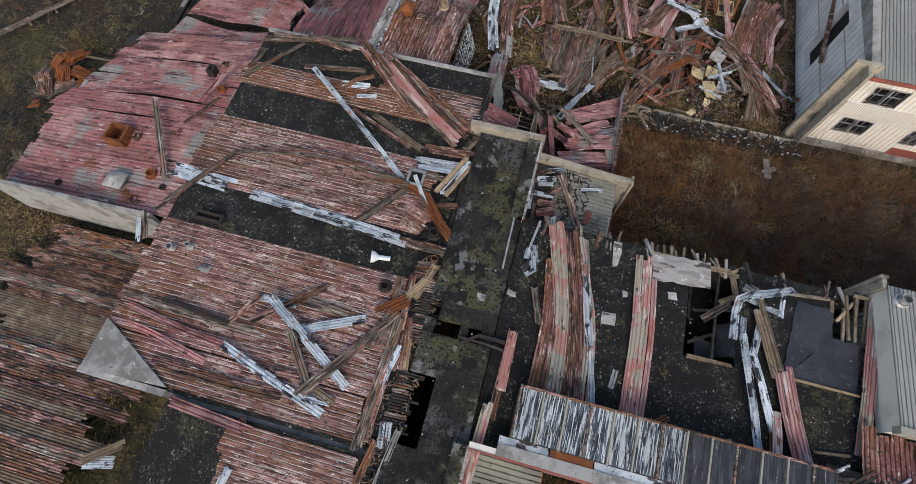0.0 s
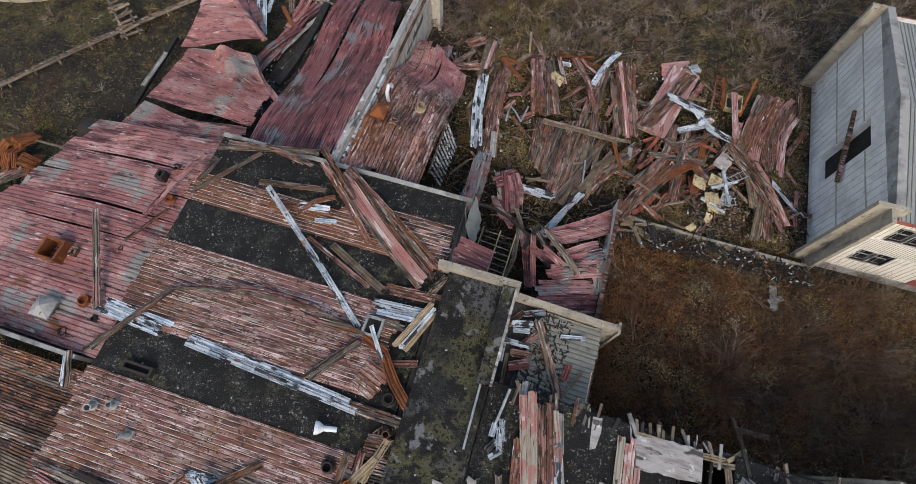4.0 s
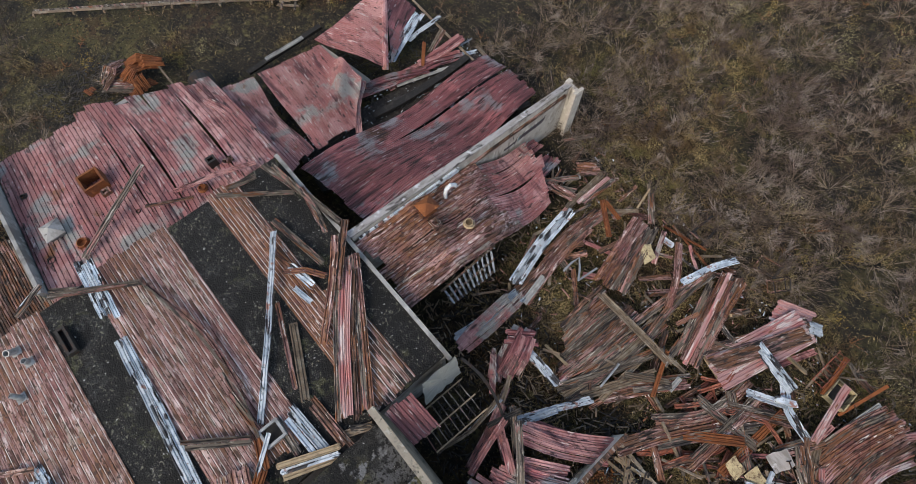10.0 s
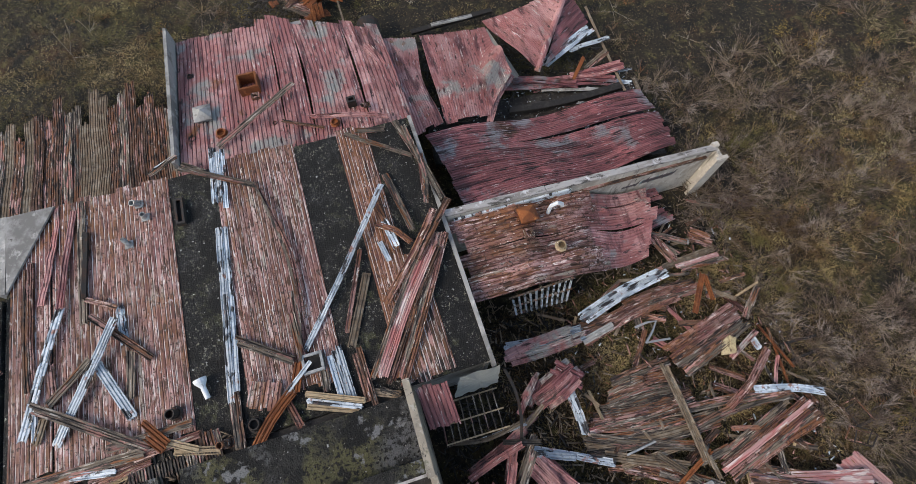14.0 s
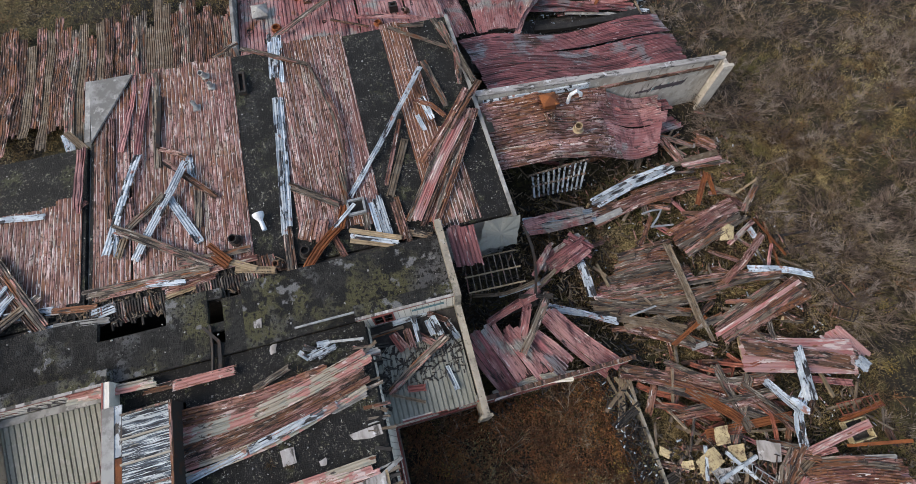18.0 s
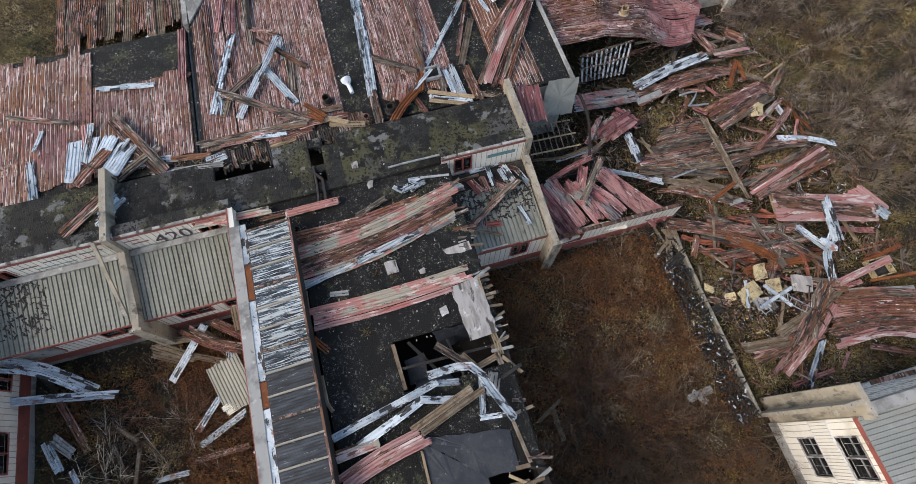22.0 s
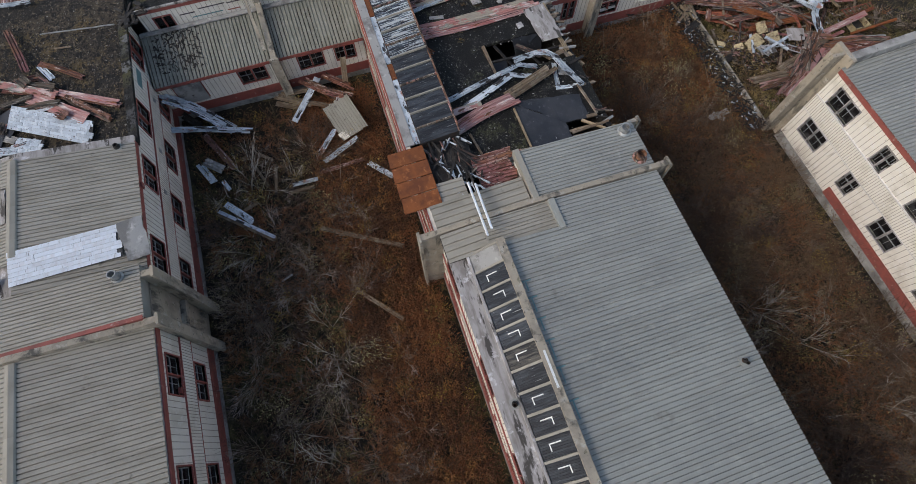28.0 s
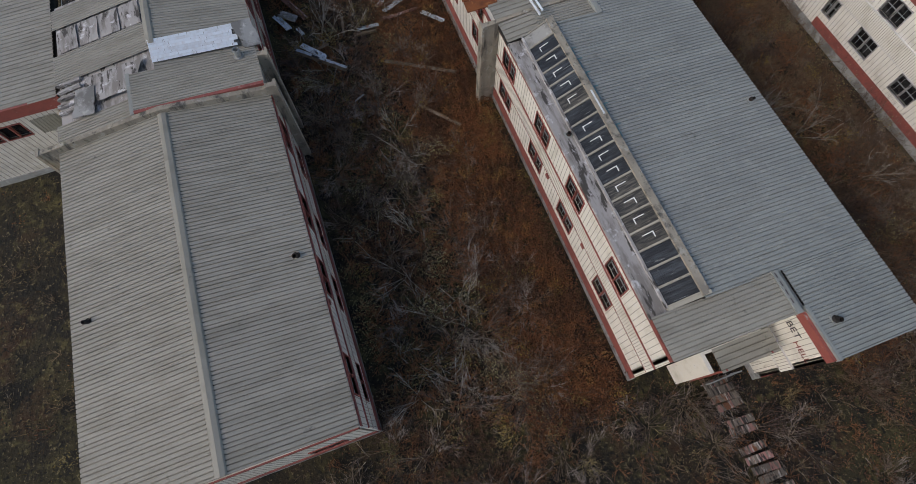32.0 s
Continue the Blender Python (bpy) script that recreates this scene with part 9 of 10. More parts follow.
for x in (-2.4, -1.4, -0.5):
    bar("rail", (x, 17.2, 2.55), (x + 0.1, 20.4, 2.5), 0.07, 0.07, WOOD_PALE, rk)
patch([(-3.1, 16.6, 6.0), (-3.0, 18.0, 5.9), (-1.3, 16.7, 4.9)], RED_BRUISE)
panel([(-2.95, 18.6, 5.9), (-2.95, 20.5, 5.65), (-2.5, 20.5, 2.9), (-2.4, 18.2, 3.5)], 0.08, ROOF_GREY)
# row of bare studs under the sagging roof
sd = thing("stud_wall", "leaning pale stud wall under the sagging roof", "wall")
for i in range(11):
    bar("stud", (-5.85 + i * 0.01, 22.9 + i * 0.3, 1.2), (-6.3, 22.6 + i * 0.33, 3.25 + i * 0.04), 0.08, 0.1, SHEET_WHITE, sd)
for a, b in (((-5.85, 22.75, 1.15), (-5.75, 26.0, 1.3)), ((-6.3, 22.45, 3.2), (-6.25, 26.1, 3.65)), ((-6.05, 22.65, 2.2), (-5.98, 26.05, 2.5))):
    bar("plate", a, b, 0.1, 0.1, SHEET_GREY, sd)

# sloping triangular coping at the hall's corner
tri = [(-17.55, -0.95), (-17.5, 1.45), (-13.3, -0.75)]
link("corner_slab", [(x, y, 5.42) for x, y in tri] + [(x, y, 5.52) for x, y in tri], [(2, 1, 0), (3, 4, 5), (0, 1, 4, 3), (1, 2, 5, 4), (2, 0, 3, 5)], CONC_GREY, hall, "stained grey concrete corner slab")

# ---- sprayed marks ----
def writing(text, m, size, material, parent, name="writing"):
    cu = bpy.data.curves.new(name, "FONT")
    cu.body, cu.size, cu.extrude = text, size, 0.004
    cu.materials.append(material)
    o_ = new(name, cu)
    o_.matrix_world = m
    o_.parent = parent
    return o_


writing("420", pose(0.36, -3.85, 4.45, 90, 0, 90), 1.25, PAINT_K, corridor)
writing("BET", pose(41.05, 7.16, 5.0, 90, 0, 0), 0.55, PAINT_K, wing_b)
writing("HELL", pose(42.0, 7.16, 4.65, 90, 0, 0), 0.5, TRIM, wing_b)
for i in (1, 2, 3, 4, 5, 7, 8, 9, 10, 11, 12, 13, 14):
    x = 21.7 + i * 0.9417 + 0.3
    for u0, u1, v0, v1 in ((0.0, 0.05, 0.0, 0.55), (0.05, 0.32, 0.0, 0.05) if i % 2 else (0.05, 0.32, 0.5, 0.55)):
        at = lambda u, v, h: (x + u, 1.9 + v * 0.87, 6.53 + (0.4 + v * 0.87) * 0.565 + h)
        hexa("sprayed_mark", [at(u0, v0, 0.014), at(u1, v0, 0.014), at(u1, v1, 0.014), at(u0, v1, 0.014)], [at(u0, v0, 0.03), at(u1, v0, 0.03), at(u1, v1, 0.03), at(u0, v1, 0.03)], PAINT_W, light_b, "white sprayed mark")
boxes("sprayed_mark", [(38.95 + k * 0.42, 39.2 + k * 0.42, 6.5, 6.56, 7.08, 7.085) for k in range(4)], PAINT_K, wing_b)
rnd = random.Random(8)
for y, zz, L_, m_ in ((-10.2, 5.1, 0.9, PAINT_K), (-9.0, 5.25, 1.6, PAINT_K), (-7.3, 5.2, 1.1, PAINT_K), (-9.6, 4.75, 1.9, PAINT_T), (-7.4, 4.7, 0.8, TRIM), (-5.1, 5.3, 0.7, TRIM), (-4.9, 4.95, 0.8, TRIM)):
    boxes("sprayed_mark", [(0.345, 0.355, y, y + L_, zz, zz + 0.07)], m_, corridor)
boxes("sprayed_mark", [(0.345, 0.355, 14.0, 15.6, 4.9, 5.2)], PAINT_T, corridor)
boxes("sprayed_mark", [(3.6, 4.9, -13.198, -13.185, 4.55, 5.05)], PAINT_T, wing_a)
for a, b in ((31.3, 32.2), (32.6, 34.6)):
    boxes("sprayed_mark", [(-10.815, -10.8, a, b, 2.4, 2.75 if b > 33 else 2.6)], PAINT_K, east_wall)
boxes("sprayed_mark", [(27.0, 28.6, 2.95, 3.05, 7.4, 7.412)], PAINT_W, light_b)
for k, (x, L_) in enumerate(((23.8, 0.5), (24.6, 0.7), (25.6, 0.6), (26.6, 0.9), (27.8, 0.7), (29.2, 0.8))):
    boxes("sprayed_mark", [(x, x + L_, 3.4, 3.46, zb(x, 3.3) + 0.012, zb(x, 3.3) + 0.02), (x, x + 0.06, 3.28, 3.7, zb(x, 3.3) - 0.01, zb(x, 3.3) + 0.025)], PAINT_T, wing_b)

# charred corner where the annex meets the gabled wing
for i in range(14):
    r_ = random.Random(300 + i)
    x, y = 0.4 + r_.uniform(-0.5, 0.9), -12.6 + r_.uniform(-0.7, 0.5)
    a = r_.uniform(0, 3.1)
    beam([(x - 0.5 * math.cos(a), y - 0.5 * math.sin(a), 5.9), (x + 0.5 * math.cos(a), y + 0.5 * math.sin(a), 5.95 + r_.random() * 0.3)], r_.uniform(0.1, 0.22), CHAR)


# ---- rubble fines and brush ----
def quick(name, V, F3, material, label, category, second=None, split=0):
    """A large joined mesh from arrays of corners and triangles."""
    me = bpy.data.meshes.new(name)
    V, F3 = np.asarray(V, np.float32), np.asarray(F3, np.int32)
    me.vertices.add(len(V))
    me.vertices.foreach_set("co", V.ravel())
    me.loops.add(len(F3) * 3)
    me.loops.foreach_set("vertex_index", F3.ravel())
    me.polygons.add(len(F3))
    me.polygons.foreach_set("loop_start", np.arange(0, len(F3) * 3, 3, dtype=np.int32))
    me.materials.append(material)
    if second:
        me.materials.append(second)
        me.polygons.foreach_set("material_index", (np.arange(len(F3)) >= split).astype(np.int32))
    me.update(calc_edges=True)
    return tagged(new(name, me), label, category, kind="stuff")


RG = np.random.default_rng(7)
BLOCKED = [(-18.0, 0.6, -26, 20.8), (-3.5, 39.2, -24.6, -12.5), (0, 4.1, -13, 17.4), (0, 41.3, 0.0, 12.3), (40, 43.6, 6.8, 12.3), (3.8, 16.4, -34.5, -24), (16.8, 50, 24.7, 39.6), (-31.0, -17, 6.8, 22.5), (-27.6, -6.2, 21, 36.8)]
SPARSE = [(-11, 17, 20.5, 38), (-31, -13, -26, 6.8), (4, 40, -12.8, 0.4)]


def free(xy, extra=()):
    ok = np.ones(len(xy), bool)
    for x0, x1, y0, y1 in BLOCKED + list(extra):
        ok &= ~((xy[:, 0] > x0) & (xy[:, 0] < x1) & (xy[:, 1] > y0) & (xy[:, 1] < y1))
    return xy[ok]


def spread(n, x0, x1, y0, y1, clump=0.0, extra=()):
    xy = np.column_stack((RG.uniform(x0, x1, n), RG.uniform(y0, y1, n)))
    if clump:
        keep = np.array([noise.noise(Vector((x * clump, y * clump, 5.5))) for x, y in xy])
        xy = xy[keep + RG.normal(0, 0.18, n) > 0.0]
    return free(xy, extra)


def slivers(base, direction, length, width):
    """Single tapering blades for arrays of fine twigs and grass."""
    n = len(base)
    d = direction / np.linalg.norm(direction, axis=1, keepdims=True)
    a = np.cross(d, RG.normal(0, 1, (n, 3)) * [0.6, 0.6, 1.0])
    a /= np.linalg.norm(a, axis=1, keepdims=True)
    w = width[:, None]
    V = np.stack((base - w * a, base + w * a, base + d * length[:, None]), 1).reshape(-1, 3)
    return V, np.arange(n)[:, None] * 3 + [0, 1, 2]


def spikes(base, direction, length, width):
    """Three-sided tapering twigs: corners and triangles for arrays of stems."""
    n = len(base)
    d = direction / np.linalg.norm(direction, axis=1, keepdims=True)
    a = np.cross(d, np.array([0.3, 0.5, 0.81]))
    a /= np.linalg.norm(a, axis=1, keepdims=True)
    b = np.cross(d, a)
    w = width[:, None]
    ring = [base + w * (math.cos(t) * a + math.sin(t) * b) for t in (0, 2.094, 4.189)]
    tip = base + d * length[:, None]
    V = np.stack((*ring, tip), 1).reshape(-1, 3)
    k = np.arange(n)[:, None] * 4
    F = np.concatenate((k + [0, 1, 3], k + [1, 2, 3], k + [2, 0, 3]), 0)
    return V, F


def shrubs(name, xy, stems, twigs, high, material, label, width=0.02, lean=0.8):
    m = len(xy)
    z = np.array([hill(x, y) for x, y in xy])
    size = RG.uniform(0.55, 1.25, m) * high
    idx = np.repeat(np.arange(m), stems)
    base = np.column_stack((xy[idx] + RG.normal(0, 0.06, (len(idx), 2)), z[idx] - 0.05))
    d = np.column_stack((RG.normal(0, lean, (len(idx), 2)), RG.uniform(0.5, 1.1, len(idx))))
    L_ = size[idx] * RG.uniform(0.6, 1.2, len(idx))
    V1, F1 = spikes(base, d, L_, np.full(len(idx), width))
    dn = d / np.linalg.norm(d, axis=1, keepdims=True)
    j = np.repeat(np.arange(len(idx)), twigs)
    tb = base[j] + dn[j] * (L_[j] * RG.uniform(0.25, 0.85, len(j)))[:, None]
    td = dn[j] + RG.normal(0, 0.55, (len(j), 3))
    V2, F2 = slivers(tb, td, L_[j] * RG.uniform(0.25, 0.55, len(j)), np.full(len(j), width * 0.7))
    return quick(name, np.concatenate((V1, V2)), np.concatenate((F1, F2 + len(V1))), material, label, "brush")


def bushes(name, xy, stems, twigs, high, material, label, width=0.02, lean=0.9, second=None):
    """Large fanned shrubs: stems, twigs and fine tips."""
    m = len(xy)
    z = np.array([hill(x, y) for x, y in xy])
    size = RG.uniform(0.5, 1.3, m) * high
    tilt = RG.normal(0, 0.2, (m, 2))
    idx = np.repeat(np.arange(m), stems)
    base = np.column_stack((xy[idx] + RG.normal(0, 0.1, (len(idx), 2)), z[idx] - 0.05))
    d = np.column_stack((RG.normal(0, lean, (len(idx), 2)) + tilt[idx], RG.uniform(0.4, 1.0, len(idx))))
    d /= np.linalg.norm(d, axis=1, keepdims=True)
    L_ = size[idx] * RG.uniform(0.6, 1.2, len(idx))
    V1, F1 = spikes(base, d, L_, np.full(len(idx), width))
    j = np.repeat(np.arange(len(idx)), twigs)
    tb = base[j] + d[j] * (L_[j] * RG.uniform(0.2, 0.8, len(j)))[:, None]
    td = d[j] + RG.normal(0, 0.4, (len(j), 3))
    td /= np.linalg.norm(td, axis=1, keepdims=True)
    tl = L_[j] * RG.uniform(0.3, 0.55, len(j))
    V2, F2 = slivers(tb, td, tl, np.full(len(j), width * 0.75))
    k = np.repeat(np.arange(len(j)), 2)
    sb = tb[k] + td[k] * (tl[k] * RG.uniform(0.2, 0.8, len(k)))[:, None]
    V3, F3 = slivers(sb, td[k] + RG.normal(0, 0.4, (len(k), 3)), tl[k] * RG.uniform(0.35, 0.7, len(k)), np.full(len(k), width * 0.6))
    n1, n2 = len(V1), len(V2)
    return quick(name, np.concatenate((V1, V2, V3)), np.concatenate((F1, F2 + n1, F3 + n1 + n2)), material, label, "brush", second, len(F1))


def blades(name, xy, per, high, material, label, wide=0.016, spreadr=0.22, lean=0.8, level=None):
    z = np.array([hill(x, y) if level is None else level for x, y in xy])
    idx = np.repeat(np.arange(len(xy)), per)
    base = np.column_stack((xy[idx] + RG.normal(0, spreadr, (len(idx), 2)), z[idx] - 0.04))
    sway = np.array([[noise.noise(Vector((x * 0.3, y * 0.3, 1.1))), noise.noise(Vector((x * 0.3, y * 0.3, 9.1)))] for x, y in xy]) * 1.1
    d = np.column_stack((RG.normal(0, lean, (len(idx), 2)) + sway[idx], RG.uniform(0.35, 1.0, len(idx))))
    V, F = slivers(base, d, high * RG.uniform(0.5, 1.3, len(idx)), np.full(len(idx), wide))
    return quick(name, V, F, material, label, "grass")


def leaves(name, xy, per, high, material, label, size=0.035, spreadr=0.35):
    z = np.array([hill(x, y) for x, y in xy])
    idx = np.repeat(np.arange(len(xy)), per)
    c = np.column_stack((xy[idx] + RG.normal(0, spreadr, (len(idx), 2)), z[idx] + RG.uniform(0.15, high, len(idx))))
    a = RG.normal(0, 1, (len(idx), 3))
    a /= np.linalg.norm(a, axis=1, keepdims=True)
    b = np.cross(a, RG.normal(0, 1, (len(idx), 3)))
    b /= np.linalg.norm(b, axis=1, keepdims=True)
    s = size * RG.uniform(0.6, 1.5, (len(idx), 1))
    n_ = np.cross(a, b) * s * 0.25
    V = np.stack((c - a * s * 1.4, c + b * s * 0.7 + n_, c + a * s * 1.4, c - b * s * 0.7 + n_), 1).reshape(-1, 3)
    k = np.arange(len(idx))[:, None] * 4
    return quick(name, V, np.concatenate((k + [0, 1, 2], k + [0, 2, 3])), material, label, "leaves")


AREA = (-60, 62, -45, 74)
YARDS = ((4, 42, -12.7, 0.3), (5, 45, 12.3, 24))
NORTH = (-20, 50, 36.8, 74)
shrubs("brush", np.concatenate((spread(5000, *AREA, 0.3, SPARSE), spread(250, *YARDS[0], 0.35), spread(3000, *YARDS[1], 0.35), spread(1500, *NORTH, 0.3), spread(1800, 38, 62, -40, 24, 0.3))), 8, 4, 0.8, TWIG, "dense bare grey-brown brush", 0.017, 0.8)
shrubs("russet_brush", np.concatenate((spread(2600, 5, 42, -5.5, 0.3), spread(2300, 5, 60, -12.6, -5.0), spread(2800, *YARDS[1]), spread(700, 38, 60, -20, 24), spread(1200, *AREA, 0.1, SPARSE))), 8, 4, 0.7, TWIG_RED, "low russet brush", 0.018, 0.75)
bushes("bare_bushes", np.concatenate((spread(560, *AREA, 0.06, SPARSE), spread(800, *NORTH, 0.0), spread(220, 38, 62, -40, 24, 0.1), spread(60, 8, 40, -12, -3))), 15, 10, 2.1, TWIG_TAN, "large fanned leafless bushes", 0.014, 1.0, TWIG_MAUVE)
bushes("yard_bushes", spread(420, 12, 46, 12.6, 23.9, 0.12), 14, 9, 1.8, TWIG_DARK, "dark leafless bushes in the yard", 0.013, 1.0)
bushes("pale_brush", np.concatenate((spread(200, *AREA, 0.08, SPARSE), spread(30, 8, 60, -12.5, -3.0), spread(200, *NORTH, 0.05), spread(40, *YARDS[1]))), 5, 7, 2.4, TWIG_PALE, "bleached leafless saplings with long pale branches", 0.014, 1.1, TWIG)
SAPLINGS = np.concatenate((spread(20, 10, 40, -11.8, -5.0), spread(8, 20, 44, 13, 22)))
bushes("pale_saplings", SAPLINGS, 4, 7, 2.8, TWIG_PALE, "leafless pale-barked saplings in the yard", 0.018, 0.8)
leaves("sapling_leaves", np.repeat(SAPLINGS, 2, 0) + RG.normal(0, 0.55, (len(SAPLINGS) * 2, 2)), 42, 2.4, LEAF_P, "pale last leaves on bare saplings", 0.026, 0.75)
blades("dry_grass", np.concatenate((spread(24000, *AREA, 0.22, SPARSE), spread(5000, *NORTH, 0.15), spread(7500, -11, 17, 21, 38.5), spread(2500, -31, -13, -26, 7), spread(1300, *YARDS[0]), spread(3000, *YARDS[1]))), 9, 0.42, GRASS, "tufts of dry straw-coloured grass", 0.018, 0.24, 0.8)
blades("straw_thatch", np.concatenate((spread(15000, -9, 16.6, 24.2, 38.0, 0.25), spread(9000, -34, -17.5, -24, 7.5, 0.12))), 12, 0.3, STRAW, "flattened straw between the fallen sheets", 0.02, 0.3, 1.4)
blades("grass_tussocks", np.concatenate((spread(900, -14, 30, 36.8, 52, 0.1), spread(260, -60, -28, -20, 60, 0.07), spread(160, 36, 60, -40, 10, 0.07))), 110, 0.6, GRASS, "large arching tussocks of dry grass", 0.012, 0.3, 0.7)
blades("roof_grass", np.column_stack((RG.uniform(0, 9, 260), RG.uniform(-23.5, -13.4, 260))), 8, 0.25, GRASS, "wisps of dry grass on the gravelled roof", 0.014, 0.1, 0.8, 5.6)
blades("hall_tufts", np.column_stack((RG.uniform(1, 9, 12), RG.uniform(4, 11, 12))), 40, 0.3, GRASS, "tufts of pale grass on black felt", 0.014, 0.06, 0.7, 5.46)
leaves("russet_leaves", np.concatenate((spread(3400, 5, 42, -5.0, 0.3), spread(1500, 5, 17, 12.3, 24.0), spread(1200, 17, 45, 12.3, 24.0), spread(1400, *AREA, 0.11, SPARSE), spread(300, 40, 56, 2, 20))), 26, 0.7, LEAF_O, "russet leaves on low brush", 0.036)
leaves("pale_leaves", np.concatenate((spread(36, 8, 42, -12.5, -4.0), spread(260, -20, 50, 38, 72, 0.07), spread(80, -60, -32, -10, 60, 0.08), spread(40, *YARDS[1]))), 170, 1.3, LEAF_P, "last pale yellow-green leaves on tall shrubs", 0.028, 0.42)
leaves("yellow_leaves", np.concatenate((spread(60, 5, 42, -12, 0.0), spread(240, -22, 50, 37, 72, 0.07), spread(90, 14, 50, -45, -25, 0.08), spread(40, 5, 45, 12.5, 24), spread(90, -60, -30, 5, 70, 0.08))), 130, 1.1, LEAF_Y, "yellow autumn leaves on scattered shrubs", 0.03, 0.3)


def chips(name, n, area, z0, z1, material, label, smin=0.04, smax=0.22):
    x0, x1, y0, y1 = area
    V, F = [], []
    c = np.column_stack((RG.uniform(x0, x1, n), RG.uniform(y0, y1, n), RG.uniform(z0, z1, n)))
    L_, w, a = RG.uniform(smin, smax, n) * RG.uniform(0.4, 1.0, n), RG.uniform(0.008, 0.045, n), RG.uniform(0, math.pi, n)
    tz = RG.normal(0, 0.12, n)
    u = np.column_stack((np.cos(a), np.sin(a), tz)) * L_[:, None]
    s = np.column_stack((-np.sin(a), np.cos(a), np.zeros(n))) * w[:, None]
    h = np.array([0, 0, 0.018])
    V = np.stack((c - u - s, c + u - s, c + u + s, c - u + s, c - u - s + h, c + u - s + h, c + u + s + h, c - u + s + h), 1).reshape(-1, 3)
    k = np.arange(n)[:, None] * 8
    tris = [(4, 5, 6), (4, 6, 7), (0, 1, 5), (0, 5, 4), (1, 2, 6), (1, 6, 5), (2, 3, 7), (2, 7, 6), (3, 0, 4), (3, 4, 7)]
    return quick(name, V, np.concatenate([k + list(t) for t in tris]), material, label, "debris")


RUB = (-10, 16.8, 25.0, 37.2)
chips("wall_char", 1000, (5, 17, 22.9, 24.3), 0.2, 0.75, CHAR, "charred scraps beside the foundation wall", 0.06, 0.35)
chips("wall_chips", 90, (5, 17, 22.9, 24.3), 0.5, 0.8, SHEET_WHITE, "white scraps beside the foundation wall", 0.05, 0.2)
chips("splinters_west", 400, (-9, 4.5, 20.8, 25.0), 0.1, 0.6, WOOD, "splintered timber scraps in rubble", 0.08, 0.5)
chips("splinters", 1300, RUB, 0.1, 0.6, WOOD, "splintered timber scraps in rubble", 0.08, 0.5)
chips("rust_scraps", 900, RUB, 0.1, 0.6, SHEET_RUST, "rusted metal scraps in rubble", 0.06, 0.4)
chips("white_chips", 220, RUB, 0.2, 0.7, SHEET_WHITE, "white chips in rubble")
chips("char_scraps", 900, (-6, 6, 16.6, 26), 0.1, 0.6, CHAR, "charred scraps on the ground", 0.08, 0.5)
chips("roof_chips", 150, (-17, -3.5, -1, 20), 5.31, 5.36, CONC_GREY, "pale chips on black felt", 0.02, 0.06)
chips("roof_chips_south", 50, (-12.8, -3.5, -12, -1.2), 5.31, 5.36, CONC_GREY, "pale chips on black felt", 0.02, 0.06)
chips("wing_chips", 130, (0.5, 17, 3.6, 11.6), 5.46, 5.49, CONC_GREY, "pale chips on burnt wing roof", 0.02, 0.06)
chips("corridor_chips", 50, (-2.9, 0.2, -12, 16), 5.63, 5.65, CONC_GREY, "pale chips on the corridor roof", 0.02, 0.07)
chips("eaves_rubble", 380, (-3.9, -2.6, -4, 9), 5.2, 5.45, WOOD, "burnt timber scraps along the torn roof edge", 0.05, 0.35)
chips("ash_chips", 160, (-20, -14, 23, 36), 0.4, 0.5, SHEET_WHITE, "white ash flakes on burnt timber", 0.03, 0.12)
chips("char_roof", 900, (-27, -14, 23, 36), 0.1, 0.8, CHAR, "charred timber under the fallen roof", 0.1, 0.7)
chips("wing_char", 60, (0.6, 9, -23.5, -13), 5.61, 5.63, WOOD, "scraps on the mossy black roof", 0.03, 0.1)
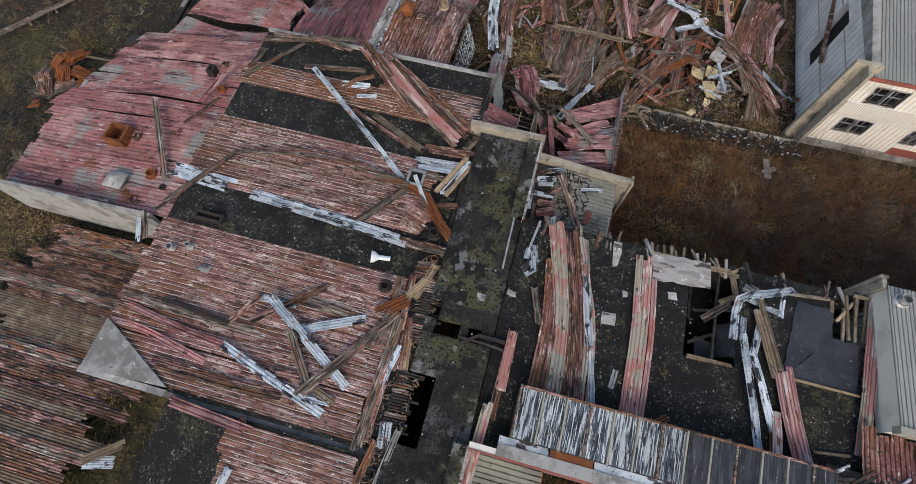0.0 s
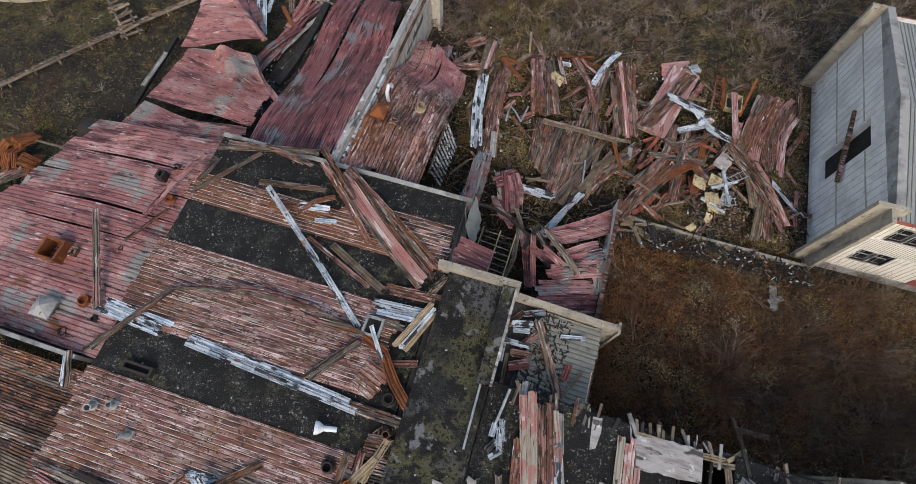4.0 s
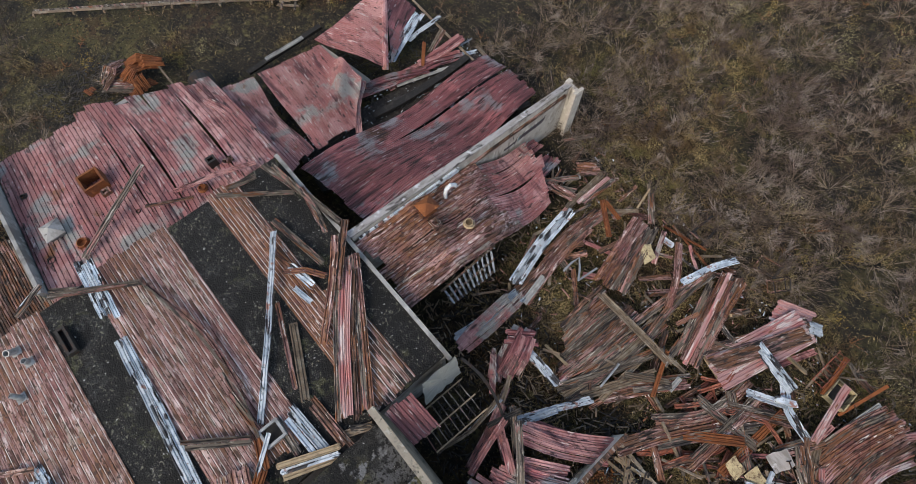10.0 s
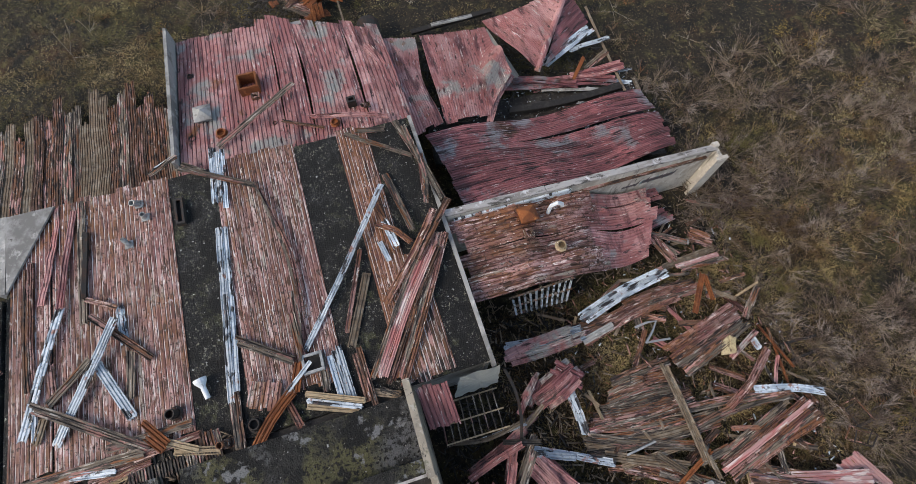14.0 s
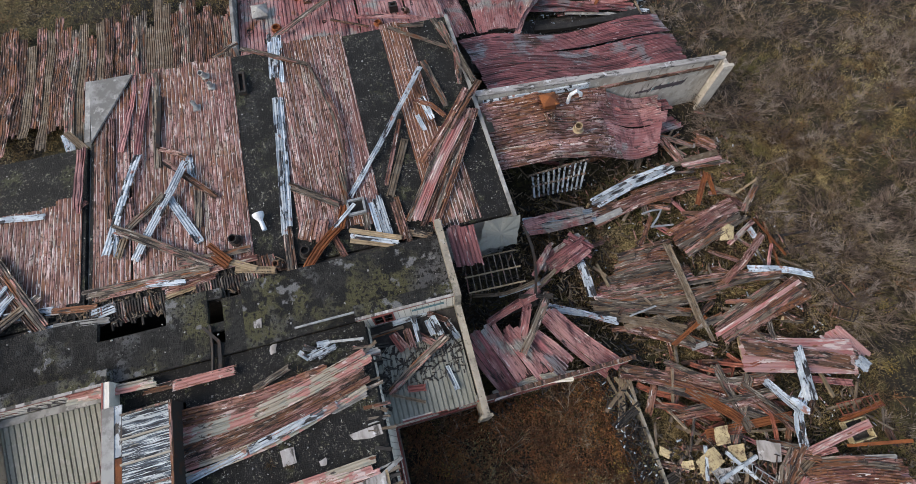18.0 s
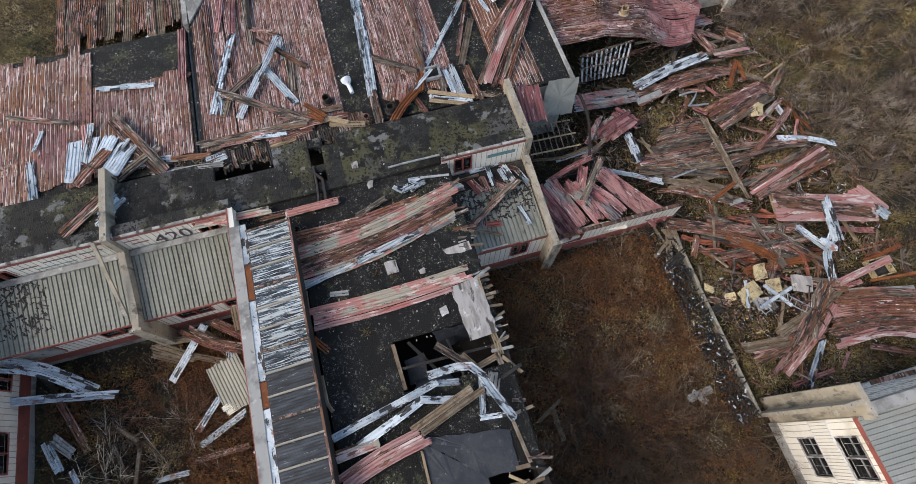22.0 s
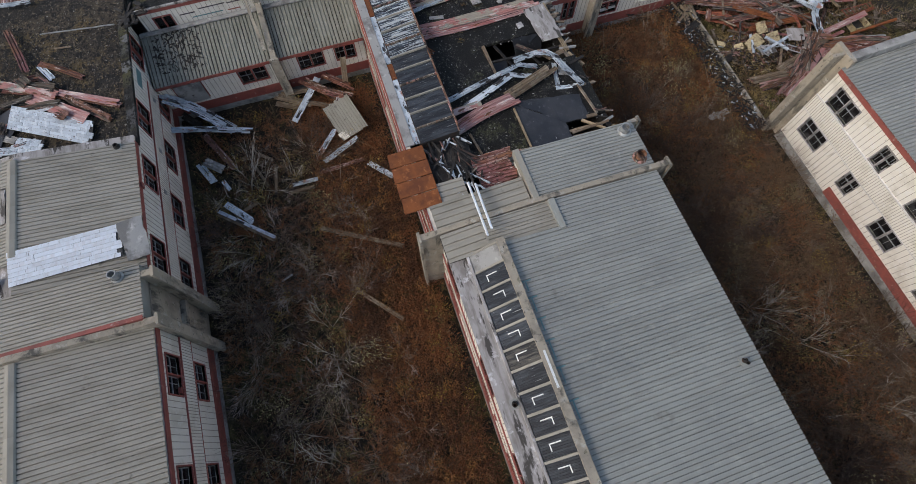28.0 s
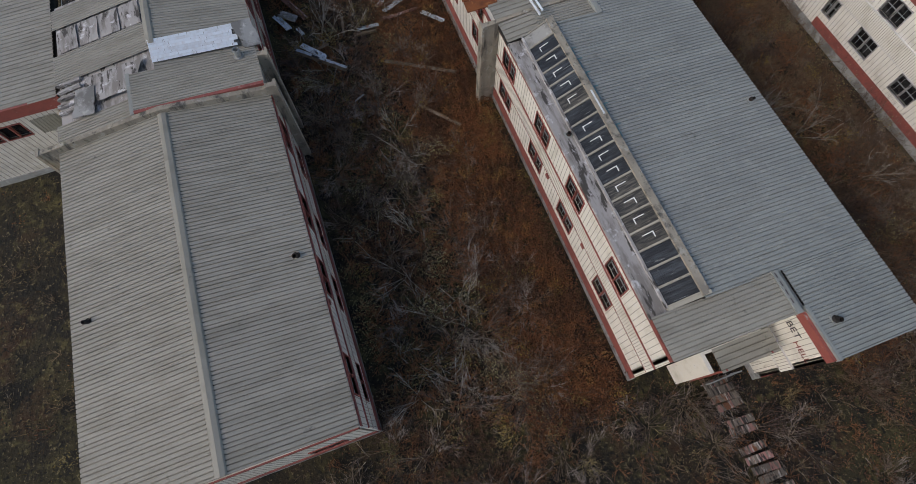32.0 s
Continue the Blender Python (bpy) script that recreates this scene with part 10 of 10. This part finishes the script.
chips("heap_scraps", 260, (9.6, 12.6, 25.0, 29.2), 0.5, 1.0, SHEET_GREY, "broken grey board scraps in a heap", 0.05, 0.3)
chips("heap_char", 200, (9.6, 12.8, 25.0, 29.4), 0.5, 0.95, STEEL_BLACK, "bent black metal scraps in a heap", 0.04, 0.35)
chips("char_ground", 420, (-37.0, -32.3, 11.0, 16.5), 0.05, 0.35, CHAR, "charred scraps round a rusted sheet", 0.08, 0.5)
chips("foam_chips", 160, (9.5, 14.5, 26, 31.5), 0.4, 0.8, FOAM, "scraps of yellowed board", 0.05, 0.25)
rnd = random.Random(31)
for i in range(150):
    x, y = rnd.uniform(-9, 16.5), rnd.uniform(24.8, 36.8)
    a = rnd.choice((0.0, 0.9, 1.6, 2.4)) + rnd.gauss(0, 0.35)
    L_ = rnd.uniform(0.6, 2.6)
    z_ = 0.35 + rnd.random() * 0.5
    pts = [(x - L_ / 2 * math.cos(a), y - L_ / 2 * math.sin(a), z_ - 0.1), (x + L_ / 2 * math.cos(a), y + L_ / 2 * math.sin(a), z_ + rnd.uniform(-0.1, 0.35))]
    if rnd.random() < 0.45:
        beam(pts, rnd.uniform(0.08, 0.18), rnd.choice((WOOD, WOOD, WOOD_PALE, SHEET_GREY)))
    else:
        strip(pts, rnd.uniform(0.15, 0.45), rnd.choice((RED_HALL, SHEET_RUST, SHEET_GREY, SHEET_RUST, RED_DEEP)))
# Black slips lie on the sheet; some stand in for the dark of holes.
hs_ = chips("hut_scraps", 260, (1.6, 3.6, 11.7, 15.9), 0.0, 0.005, CHAR, "burnt scraps and holes painted dark on the hut roof", 0.08, 0.4)
for v in hs_.data.vertices:
    v.co.z += zh(v.co.x, v.co.y)
# Here too, black slips imitate the darkness seen through holes.
scr = chips("burnt_scraps", 200, (0.6, 3.2, -12.5, -9.6), 0.0, 0.005, CHAR, "burnt scraps and holes painted dark on tan roof", 0.06, 0.3)
for v in scr.data.vertices:
    v.co.z += zr(v.co.x, v.co.y) - 0.005
chips("ash_scraps", 420, (-21.0, -13.6, 22.0, 37.0), 0.42, 0.8, SHEET_WHITE, "pale ash and scraps on burnt ground", 0.03, 0.16)
